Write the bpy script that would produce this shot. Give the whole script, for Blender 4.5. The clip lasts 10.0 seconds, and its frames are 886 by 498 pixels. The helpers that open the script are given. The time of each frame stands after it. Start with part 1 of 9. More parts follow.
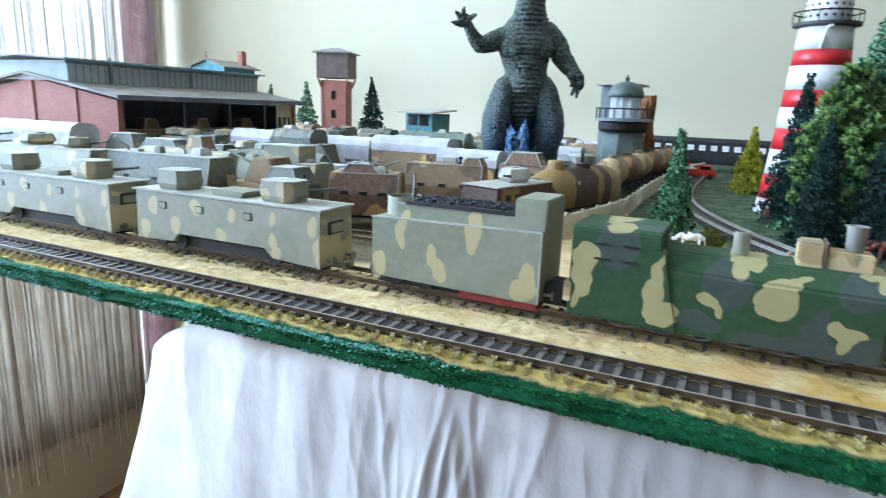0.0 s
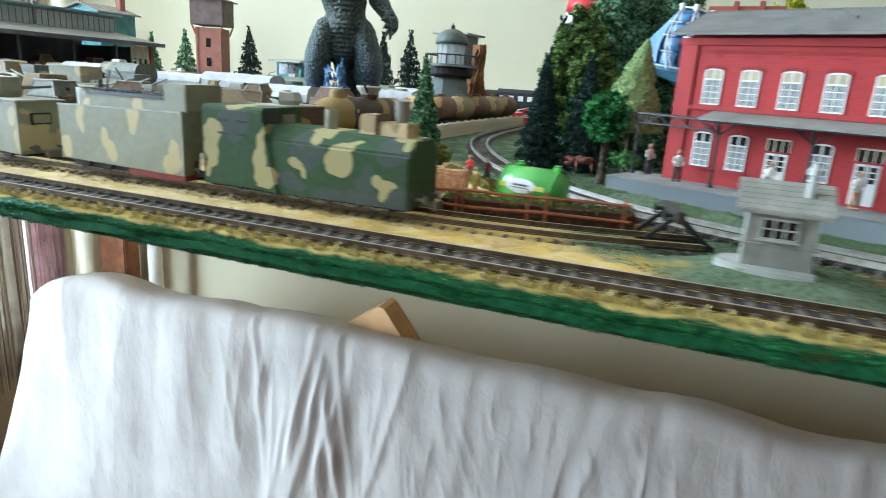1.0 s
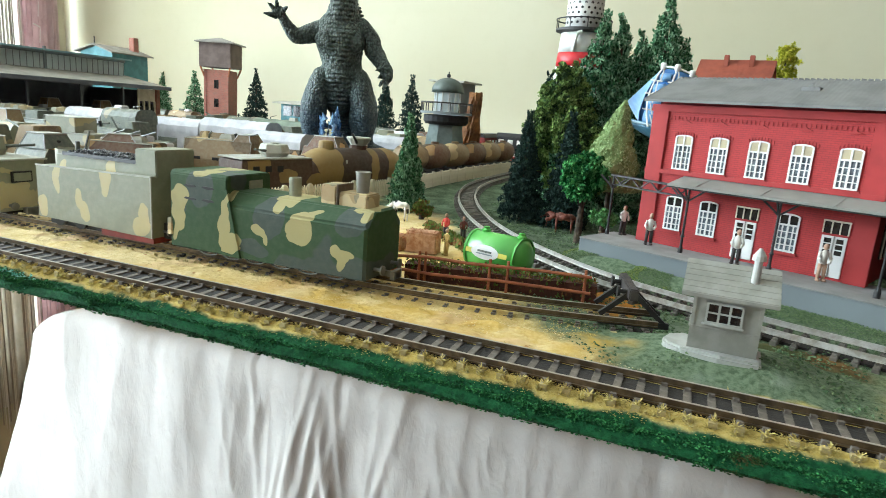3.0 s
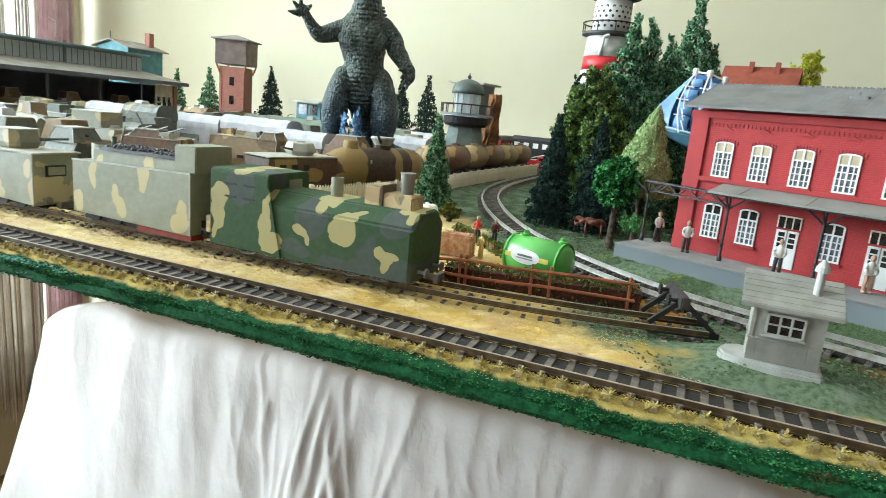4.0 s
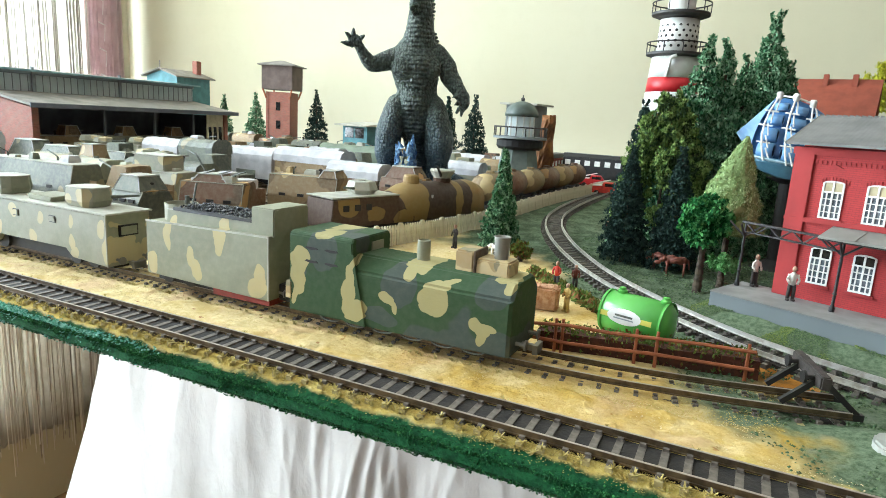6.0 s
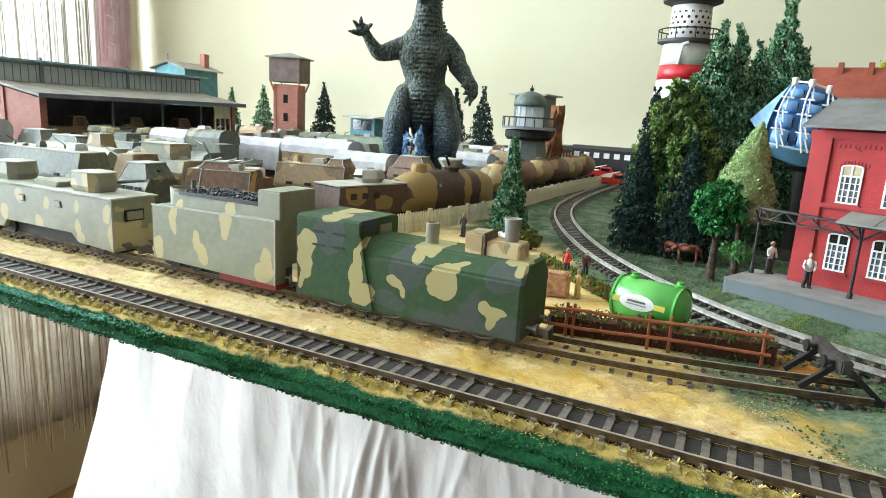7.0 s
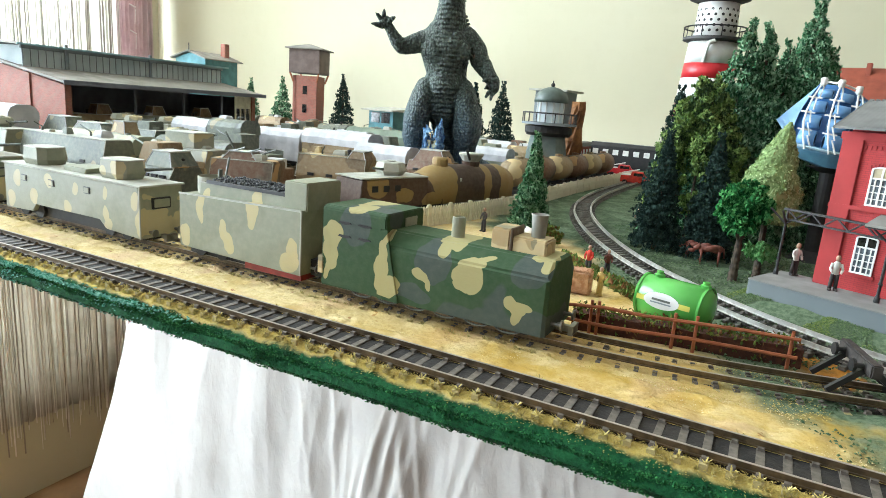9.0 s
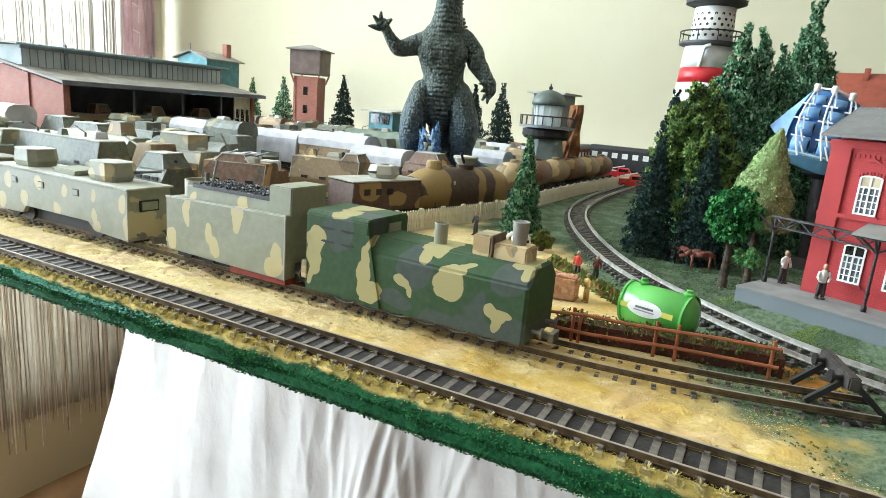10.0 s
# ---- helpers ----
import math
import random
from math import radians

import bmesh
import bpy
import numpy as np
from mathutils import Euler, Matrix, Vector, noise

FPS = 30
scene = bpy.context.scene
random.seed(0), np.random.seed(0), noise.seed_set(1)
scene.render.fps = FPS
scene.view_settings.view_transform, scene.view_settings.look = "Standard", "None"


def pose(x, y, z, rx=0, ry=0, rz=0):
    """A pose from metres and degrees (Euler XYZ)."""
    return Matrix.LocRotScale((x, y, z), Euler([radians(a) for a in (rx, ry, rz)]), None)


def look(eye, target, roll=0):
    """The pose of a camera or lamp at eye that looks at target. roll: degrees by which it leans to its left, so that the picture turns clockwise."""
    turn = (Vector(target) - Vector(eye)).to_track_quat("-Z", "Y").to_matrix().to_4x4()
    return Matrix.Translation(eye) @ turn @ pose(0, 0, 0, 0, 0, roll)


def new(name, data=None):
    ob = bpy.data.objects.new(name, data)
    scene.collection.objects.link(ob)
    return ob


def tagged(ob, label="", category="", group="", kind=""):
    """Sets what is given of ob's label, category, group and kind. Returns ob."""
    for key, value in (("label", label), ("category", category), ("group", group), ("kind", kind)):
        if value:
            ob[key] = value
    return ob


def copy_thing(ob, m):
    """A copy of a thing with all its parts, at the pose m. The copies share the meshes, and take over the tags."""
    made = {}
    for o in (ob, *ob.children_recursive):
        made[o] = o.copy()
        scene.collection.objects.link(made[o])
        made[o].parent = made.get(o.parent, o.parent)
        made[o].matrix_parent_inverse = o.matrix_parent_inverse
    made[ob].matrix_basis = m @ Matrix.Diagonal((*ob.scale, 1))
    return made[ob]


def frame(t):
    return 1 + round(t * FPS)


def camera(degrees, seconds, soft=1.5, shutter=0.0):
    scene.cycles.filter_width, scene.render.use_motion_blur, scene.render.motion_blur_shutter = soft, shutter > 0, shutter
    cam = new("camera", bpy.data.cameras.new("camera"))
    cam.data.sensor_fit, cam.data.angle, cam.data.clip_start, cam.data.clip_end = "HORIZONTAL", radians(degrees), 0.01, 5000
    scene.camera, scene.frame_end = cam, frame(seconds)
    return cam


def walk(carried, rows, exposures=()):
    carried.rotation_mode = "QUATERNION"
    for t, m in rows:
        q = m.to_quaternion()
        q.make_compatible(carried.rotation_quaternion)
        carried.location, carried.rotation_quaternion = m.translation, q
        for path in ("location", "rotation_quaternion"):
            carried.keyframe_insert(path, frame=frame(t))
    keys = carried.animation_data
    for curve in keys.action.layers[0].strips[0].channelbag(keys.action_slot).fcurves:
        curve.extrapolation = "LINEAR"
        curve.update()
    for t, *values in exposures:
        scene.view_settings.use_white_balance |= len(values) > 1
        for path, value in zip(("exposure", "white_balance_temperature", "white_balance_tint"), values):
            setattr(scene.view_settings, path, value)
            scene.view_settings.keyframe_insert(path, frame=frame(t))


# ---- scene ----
cam = camera(71.3, 10.0, soft=0.7, shutter=0.4)
METRES, EYE, TILT, LEAN, TURN = 0.318, 0.091, 0.0, 0.0, 26.0
ROWS = [
    (0.0, 0.0, 0.0, 0.0, 0.45, -12.91, -1.95),
    (0.5, 0.1149, -0.0503, -0.0323, -3.73, -13.51, -0.67),
    (1.0, 0.4469, -0.2086, -0.0813, -4.81, -15.37, -3.64),
    (1.5, 0.5534, -0.2499, -0.065, -3.59, -13.56, -3.36),
    (2.0, 0.5614, -0.2432, -0.046, -4.89, -12.97, -2.39),
    (2.5, 0.5537, -0.2227, -0.0206, -5.84, -12.15, -2.98),
    (2.7, 0.5393, -0.2141, -0.022, -4.40, -12.3, -3.4),
    (3.8, 0.4758, -0.1868, -0.0283, -3.41, -12.45, -5.2),
    (4.0, 0.462, -0.189, -0.0285, -3.05, -12.35, -5.26),
    (4.5, 0.4337, -0.1806, -0.0291, -1.81, -12.74, -4.73),
    (5.0, 0.4209, -0.1589, -0.0084, -3.05, -12.96, -4.91),
    (5.5, 0.3897, -0.1276, 0.0381, -0.97, -11.75, -3.59),
    (7.0, 0.3801, -0.0992, 0.0108, 0.75, -12.27, -3.27),
    (7.5, 0.3784, -0.1004, 0.0106, 0.87, -12.51, -3.38),
    (8.0, 0.3755, -0.1001, 0.0134, 1.2, -12.59, -3.58),
    (8.5, 0.3651, -0.1053, 0.015, 1.86, -12.34, -3.86),
    (9.0, 0.3622, -0.1023, 0.0099, 2.18, -12.9, -4.29),
    (9.5, 0.3809, -0.103, 0.0136, 2.82, -12.79, -4.4),
    (10.0, 0.3907, -0.0981, 0.0197, 2.59, -12.89, -4.64),
]
walk(cam, [(t, pose(0, 0, EYE, TILT, LEAN, TURN) @ pose(METRES * x, METRES * y, METRES * z, 90 + pitch, roll, yaw)) for t, x, y, z, yaw, pitch, roll in ROWS],
     exposures=[(0.0, -0.10, 4860, 9), (0.6, -0.23, 4950, 9), (1.2, 0.00, 5500, 2), (2.0, 0.01, 5720, 2), (4.0, 0.04, 5780, 3), (5.5, 0.10, 5790, 4), (10.0, 0.12, 5770, 5)])

# ---- room and light ----
XW, YW, FLOOR, CEIL = -1.85, 1.55, -1.25, 1.45     # window wall, back wall
XE, YS = 2.6, -1.9                                 # far side walls behind the camera
WIN = [(-0.80, 1.46)]                              # window opening in the wall, along y
WZ0, WZ1 = -0.95, 1.30
SWIN = (-1.75, -0.15, 0.15, 1.35)                     # window across the room: x, x, z, z

world = bpy.data.worlds.new("daylight")
scene.world = world
world.use_nodes = True
wn = world.node_tree.nodes
sky = wn.new("ShaderNodeTexSky")
sky.sky_type, sky.sun_disc = "NISHITA", False
sky.sun_elevation, sky.sun_rotation = radians(38), radians(200)
wn["Background"].inputs["Strength"].default_value = 0.12
world.node_tree.links.new(sky.outputs[0], wn["Background"].inputs[0])

sun_data = bpy.data.lights.new("sun", "SUN")
sun_data.energy, sun_data.angle, sun_data.color = 2.0, radians(2), (1.0, 0.96, 0.9)
sun = new("sun", sun_data)
sun.matrix_world = look((2, -3, 4), (0, 0, 0))

# daylight standing in the window openings
(wy0, wy1), = WIN
for nm, eye, aim, wd, ht, power in (
        ("window_light", (XW - 0.16, (wy0 + wy1) / 2, 0.18), (0.5, (wy0 + wy1) / 2, 0.18), wy1 - wy0, 2.2, 345.0),
        ("window_light", ((SWIN[0] + SWIN[1]) / 2, YS - 0.12, (SWIN[2] + SWIN[3]) / 2), ((SWIN[0] + SWIN[1]) / 2, 1.0, (SWIN[2] + SWIN[3]) / 2), SWIN[1] - SWIN[0], SWIN[3] - SWIN[2], 7.0)):
    ad = bpy.data.lights.new(nm, "AREA")
    ad.shape, ad.size, ad.size_y = "RECTANGLE", wd, ht
    ad.energy, ad.color = power, (0.93, 0.98, 1.0)
    al = new(nm, ad)
    al.matrix_world = look(eye, aim)

# ---- materials ----
def rgb(h, gain=1.0):
    """Linear colour from a hex string."""
    out = []
    for n in (0, 2, 4):
        c = int(h[n:n + 2], 16) / 255
        out.append(gain * (c / 12.92 if c <= 0.04045 else ((c + 0.055) / 1.055) ** 2.4))
    return (*out, 1.0)


class Mat:
    """A small builder for node materials in object or world coordinates."""
    def __init__(self, name, rough=0.7, metal=0.0, coords="Object"):
        self.m = bpy.data.materials.new(name)
        self.m.use_nodes = True
        self.nt = self.m.node_tree
        self.b = self.nt.nodes["Principled BSDF"]
        self.b.inputs["Roughness"].default_value = rough
        self.b.inputs["Metallic"].default_value = metal
        tc = self.nt.nodes.new("ShaderNodeTexCoord")
        self.co = tc.outputs["Object"]
        if coords == "World":
            g = self.nt.nodes.new("ShaderNodeNewGeometry")
            self.co = g.outputs["Position"]

    def link(self, a, b):
        self.nt.links.new(a, b)

    def noise(self, scale, detail=4.0, rough=0.55, co=None, dist=0.0):
        n = self.nt.nodes.new("ShaderNodeTexNoise")
        n.inputs["Scale"].default_value, n.inputs["Detail"].default_value = scale, detail
        n.inputs["Roughness"].default_value, n.inputs["Distortion"].default_value = rough, dist
        self.link(co or self.co, n.inputs["Vector"])
        return n.outputs["Fac"]

    def noise_colour(self, scale, co=None):
        n = self.nt.nodes.new("ShaderNodeTexNoise")
        n.inputs["Scale"].default_value = scale
        self.link(co or self.co, n.inputs["Vector"])
        return n.outputs["Color"]

    def math(self, op, a, b=None, c=None, clamp=False):
        n = self.nt.nodes.new("ShaderNodeMath")
        n.operation, n.use_clamp = op, clamp
        for i, v in enumerate((a, b, c)):
            if v is None:
                continue
            if isinstance(v, (int, float)):
                n.inputs[i].default_value = v
            else:
                self.link(v, n.inputs[i])
        return n.outputs[0]

    def vmath(self, op, a, b):
        n = self.nt.nodes.new("ShaderNodeVectorMath")
        n.operation = op
        for i, v in enumerate((a, b)):
            if isinstance(v, tuple):
                n.inputs[i].default_value = v
            else:
                self.link(v, n.inputs[i])
        return n.outputs[0]

    def xyz(self, co=None):
        n = self.nt.nodes.new("ShaderNodeSeparateXYZ")
        self.link(co or self.co, n.inputs[0])
        return n.outputs

    def ramp(self, fac, lo, hi):
        """0 below lo, 1 above hi, smooth between."""
        n = self.nt.nodes.new("ShaderNodeMapRange")
        n.interpolation_type = "SMOOTHSTEP"
        n.inputs["From Min"].default_value, n.inputs["From Max"].default_value = lo, hi
        self.link(fac, n.inputs["Value"])
        return n.outputs[0]

    def mix(self, fac, a, b):
        n = self.nt.nodes.new("ShaderNodeMix")
        n.data_type = "RGBA"
        if isinstance(fac, (int, float)):
            n.inputs[0].default_value = fac
        else:
            self.link(fac, n.inputs[0])
        for i, v in ((6, a), (7, b)):
            if isinstance(v, tuple):
                n.inputs[i].default_value = v
            else:
                self.link(v, n.inputs[i])
        return n.outputs[2]

    def random(self):
        return self.nt.nodes.new("ShaderNodeObjectInfo").outputs["Random"]

    def island(self):
        return self.nt.nodes.new("ShaderNodeNewGeometry").outputs["Random Per Island"]

    def done(self, colour, bump=None, strength=0.3, dist=0.001):
        if isinstance(colour, tuple):
            self.b.inputs["Base Color"].default_value = colour
        else:
            self.link(colour, self.b.inputs["Base Color"])
        if bump is not None:
            n = self.nt.nodes.new("ShaderNodeBump")
            n.inputs["Strength"].default_value, n.inputs["Distance"].default_value = strength, dist
            self.link(bump, n.inputs["Height"])
            self.link(n.outputs[0], self.b.inputs["Normal"])
        return self.m


def plain(name, a, b=None, rough=0.65, metal=0.0, scale=120.0, bump=0.15, vary=0.0, dist=0.0006):
    """Two-tone mottled surface with a little relief."""
    m = Mat(name, rough, metal)
    f = m.noise(scale)
    c = m.mix(m.ramp(f, 0.35, 0.65), a, b or tuple(0.8 * v for v in a[:3]) + (1,))
    c = m.mix(m.ramp(m.noise(scale * 0.12), 0.45, 0.75), c, tuple(0.72 * v for v in a[:3]) + (1,))
    if vary:
        k = m.math("MULTIPLY_ADD", m.random(), 2 * vary, 1 - vary)
        s = m.nt.nodes.new("ShaderNodeVectorMath")
        s.operation = "SCALE"
        m.link(c, s.inputs[0])
        m.link(k, s.inputs["Scale"])
        c = s.outputs[0]
    return m.done(c, m.noise(scale * 3), bump, dist)


def camo(name, base, second, tan, spots=(), greys=(), scale=45.0, thr=0.58, rough=0.6, dust=0.22):
    """Hand-painted camouflage: wavy blotches of paint, with brush texture and worn edges."""
    m = Mat(name, rough)
    wob = m.vmath("MULTIPLY", m.vmath("SUBTRACT", m.noise_colour(75.0), (0.5, 0.5, 0.5)), (0.008, 0.008, 0.008))
    co = m.vmath("ADD", m.co, wob)
    out = m.mix(m.ramp(m.noise(30.0 if greys else (9.0 if spots else scale * 0.6), 1.0, co=co), 0.62 if greys else 0.49, 0.64 if greys else 0.51), base, second)

    def blobs(some):
        x, _, z = m.xyz(co)
        d = None
        for cx, cz, rx, rz in some:
            u = m.math("DIVIDE", m.math("SUBTRACT", x, cx), rx)
            w = m.math("DIVIDE", m.math("SUBTRACT", z, cz), rz)
            q = m.math("ADD", m.math("MULTIPLY", u, u), m.math("MULTIPLY", w, w))
            d = q if d is None else m.math("MINIMUM", d, q)
        return m.math("SUBTRACT", 1.0, m.ramp(d, 0.93, 1.07))
    if greys:
        out = m.mix(blobs(greys), out, second)
    if spots:
        out = m.mix(blobs(spots), out, tan)
    else:
        out = m.mix(m.ramp(m.noise(scale, 1.5, co=co), thr, thr + 0.02), out, tan)
    dirt = m.ramp(m.noise(300.0, 5.0), 0.3, 0.8)
    out = m.mix(m.math("MULTIPLY", dirt, dust), out, rgb("b0ab92"))
    out = m.mix(m.math("MULTIPLY", m.ramp(m.noise(38.0, 3.0), 0.5, 0.8), 0.3), out, rgb("3a3b2c"))
    return m.done(out, m.noise(900.0, 3.0), 0.25, 0.0005)


WALL = Mat("wall_paint", 0.85, coords="World")
_c = WALL.mix(WALL.ramp(WALL.noise(1.3, 3.0), 0.3, 0.7), rgb("bab498"), rgb("c0bba2"))
WALL = WALL.done(WALL.mix(WALL.math("MULTIPLY", WALL.ramp(WALL.noise(35.0), 0.45, 0.8), 0.12), _c, rgb("aca488")), WALL.noise(220.0), 0.08, 0.002)
CEILM = plain("ceiling_paint", rgb("e8e6df"), rgb("e2dfd4"), 0.9, scale=4.0)
# invented brown for the unseen walls, to weaken and warm the bounced light
WALLB = plain("brown_bounce_paint", rgb("7d5d4a"), rgb("6f5140"), 0.85, scale=3.0)
FLOORM = plain("floor_boards", rgb("8a6c4a"), rgb("705538"), 0.45, scale=7.0)
_m = Mat("fibre_board", 0.9, coords="World")
_f = _m.noise(400.0, 5.0)
_side = _m.math("SUBTRACT", 1.0, _m.ramp(_m.xyz()[1], 0.1885, 0.1895))
BOARD = _m.done(_m.mix(_side, _m.mix(_m.ramp(_f, 0.35, 0.65), rgb("b89a6c"), rgb("a58758")), _m.mix(_m.ramp(_f, 0.35, 0.65), rgb("163a22"), rgb("255632"))), _f, 0.8, 0.002)
WOODB = plain("brown_wood", rgb("8f5a33"), rgb("6d4023"), 0.5, scale=25.0)
# tan of the backrest and of the wedge that imitates a shaded sheet fold
TANM = plain("cardboard", rgb("b8966a"), rgb("a8875c"), 0.85, scale=20.0)
FRAMEW = plain("white_window_paint", rgb("e6e6e2"), rgb("d8d6cf"), 0.45, scale=15.0)


def cloth_mat():
    m = Mat("cotton_sheet", 0.9, coords="World")
    c = m.mix(m.ramp(m.noise(5.0, 3.0), 0.35, 0.7), rgb("a5a29d"), rgb("9a9792"))
    m.b.inputs["Sheen Weight"].default_value = 0.1
    m.b.inputs["Specular IOR Level"].default_value = 0.15
    x, y, z = m.xyz()
    q = m.nt.nodes.new("ShaderNodeCombineXYZ")
    m.link(x, q.inputs[0])
    m.link(m.math("MULTIPLY", y, 0.7), q.inputs[1])
    m.link(m.math("MULTIPLY", z, 0.45), q.inputs[2])
    n = m.math("ADD", m.noise(70.0, 4.0, co=q.outputs[0], dist=0.6), m.math("MULTIPLY", m.noise(26.0, 3.0, co=q.outputs[0], dist=0.8), 2.0))
    return m.done(c, n, 0.24, 0.005)


SHEET = cloth_mat()


def ground_mat():
    """Layout ground: sand in the middle, grass to the right and round the bend, flock at the front edge."""
    m = Mat("layout_ground", 0.95, coords="World")
    m.b.inputs["Specular IOR Level"].default_value = 0.1
    wob = m.vmath("MULTIPLY", m.vmath("SUBTRACT", m.noise_colour(28.0), (0.5, 0.5, 0.5)), (0.05, 0.05, 0.05))
    x, y, z = m.xyz(m.vmath("ADD", m.co, wob))
    fine = m.noise(420.0, 6.0, 0.7)
    mid = m.noise(60.0, 5.0, 0.6)
    sand = m.mix(m.ramp(fine, 0.35, 0.65), rgb("d3be88"), rgb("e2d1a2"))
    sand = m.mix(m.ramp(mid, 0.5, 0.66), sand, rgb("cab277"))
    sand = m.mix(m.math("MULTIPLY", m.ramp(m.noise(24.0, 4.0), 0.48, 0.7), 0.7), sand, rgb("c1a66e"))
    sand = m.mix(m.math("MULTIPLY", m.ramp(m.noise(33.0, 4.0, dist=0.5), 0.5, 0.68), 0.75), sand, rgb("d3b490"))
    sand = m.mix(m.ramp(m.noise(190.0, 2.0), 0.68, 0.73), sand, rgb("a9805a"))
    warm = m.math("MULTIPLY", m.ramp(x, -0.14, 0.06), m.math("MULTIPLY_ADD", m.ramp(m.noise(40.0, 4.0), 0.35, 0.65), 0.5, 0.18))
    sand = m.mix(warm, sand, m.mix(m.ramp(fine, 0.35, 0.65), rgb("b8923c"), rgb("caa850")))
    grass = m.mix(m.ramp(fine, 0.35, 0.62), rgb("4c5c45"), rgb("6e7b62"))
    grass = m.mix(m.ramp(mid, 0.54, 0.72), grass, rgb("767f6e"))
    # grass darkened in patches in the woods: the trees' shade painted in
    wood_shade = m.math("MULTIPLY", m.ramp(y, 0.40, 0.45), m.ramp(m.noise(55.0, 4.0), 0.35, 0.6))
    grass = m.mix(m.math("MULTIPLY", wood_shade, 0.75), grass, m.mix(m.ramp(fine, 0.4, 0.6), rgb("2c3b27"), rgb("43503a")))
    right = m.ramp(x, 0.135, 0.175)
    # grass between the bend and the woods: beyond a slanted line
    bend = m.ramp(m.math("ADD", m.math("MULTIPLY", x, 1.0), m.math("MULTIPLY", y, 0.62)), 0.275, 0.30)
    far = m.ramp(y, 0.46, 0.50)
    g = m.math("MAXIMUM", right, bend)
    g = m.math("MAXIMUM", g, m.math("MULTIPLY", far, m.ramp(x, -0.115, -0.09)))
    c = m.mix(g, sand, grass)
    near = m.math("MULTIPLY", m.ramp(m.noise(16.0), 0.32, 0.54), m.math("SUBTRACT", 1.0, m.ramp(y, 0.25, 0.285)))
    gold = m.mix(m.ramp(fine, 0.4, 0.6), rgb("b99a45"), rgb("d0b564"))
    c = m.mix(m.math("MULTIPLY", near, m.ramp(x, 0.235, 0.285)), c, gold)
    yard = m.math("MULTIPLY", m.ramp(y, 0.285, 0.30), m.math("SUBTRACT", 1.0, m.ramp(x, -0.13, -0.11)))
    c = m.mix(yard, c, m.mix(m.ramp(fine, 0.4, 0.6), rgb("5d5442"), rgb("7a6d52")))
    rim = m.math("ADD", m.xyz()[1], m.math("MULTIPLY", m.math("SUBTRACT", mid, 0.5), 0.008))
    green = m.math("SUBTRACT", 1.0, m.ramp(rim, 0.1915, 0.1935))
    c = m.mix(green, c, m.mix(m.ramp(fine, 0.35, 0.65), rgb("163a22"), rgb("255632")))
    ux, uy, uz = m.xyz(m.vmath("ADD", m.co, wob))
    dx, dy = m.math("DIVIDE", m.math("SUBTRACT", ux, 0.226), 0.026), m.math("DIVIDE", m.math("SUBTRACT", uy, 0.277), 0.010)
    soil = m.math("SUBTRACT", 1.0, m.ramp(m.math("ADD", m.math("MULTIPLY", dx, dx), m.math("MULTIPLY", dy, dy)), 0.5, 1.3))
    c = m.mix(soil, c, m.mix(m.ramp(m.noise(45.0), 0.4, 0.6), rgb("6a5230"), rgb("474a2c")))
    ex, ey = m.math("DIVIDE", m.math("SUBTRACT", ux, 0.150), 0.018), m.math("DIVIDE", m.math("SUBTRACT", uy, 0.312), 0.018)
    earth = m.math("SUBTRACT", 1.0, m.ramp(m.math("ADD", m.math("MULTIPLY", ex, ex), m.math("MULTIPLY", ey, ey)), 0.4, 1.2))
    c = m.mix(earth, c, m.mix(m.ramp(m.noise(60.0), 0.4, 0.6), rgb("a9742f"), rgb("7c5a2c")))
    tuft = m.math("MULTIPLY", m.math("MULTIPLY", m.ramp(m.noise(38.0, 4.0), 0.44, 0.62), m.ramp(uy, 0.222, 0.230)), m.math("SUBTRACT", 1.0, m.ramp(uy, 0.246, 0.254)))
    tuft = m.math("MULTIPLY", tuft, m.math("MULTIPLY", m.ramp(ux, -0.02, 0.05), m.math("SUBTRACT", 1.0, m.ramp(ux, 0.14, 0.17))))
    c = m.mix(m.math("MULTIPLY", tuft, 0.8), c, rgb("bd9a3e"))
    wide = m.math("ADD", rim, m.math("MULTIPLY", m.math("SUBTRACT", m.noise(30.0, 4.0), 0.5), m.math("MULTIPLY", m.ramp(x, 0.06, 0.14), 0.045)))
    straw = m.math("MULTIPLY", m.ramp(rim, 0.1920, 0.1935), m.math("SUBTRACT", 1.0, m.ramp(wide, 0.2190, 0.2260)))
    c = m.mix(straw, c, m.mix(m.ramp(fine, 0.35, 0.65), rgb("c4ad5c"), rgb("d3c078")))
    h = m.math("ADD", fine, m.math("MULTIPLY", m.math("ADD", mid, m.noise(170.0, 5.0)), 1.4))
    return m.done(c, h, 0.6, 0.0018)


GROUND = ground_mat()


def tuft_mat(name, cols, rough=0.9, patch=None):
    m = Mat(name, rough)
    m.b.inputs["Specular IOR Level"].default_value = 0.12
    r = m.island()
    c = m.mix(m.ramp(r, 0.2, 0.5), rgb(cols[0]), rgb(cols[1]))
    c = m.mix(m.ramp(r, 0.6, 0.9), c, rgb(cols[2]))
    if patch:
        c = m.mix(m.math("MULTIPLY", m.ramp(m.noise(150.0, 3.0), 0.46, 0.60), 0.75), c, rgb(patch))
        c = m.mix(m.math("MULTIPLY", m.ramp(m.noise(28.0, 2.0), 0.66, 0.74), 0.6), c, rgb("4d3d24"))
    return m.done(c)


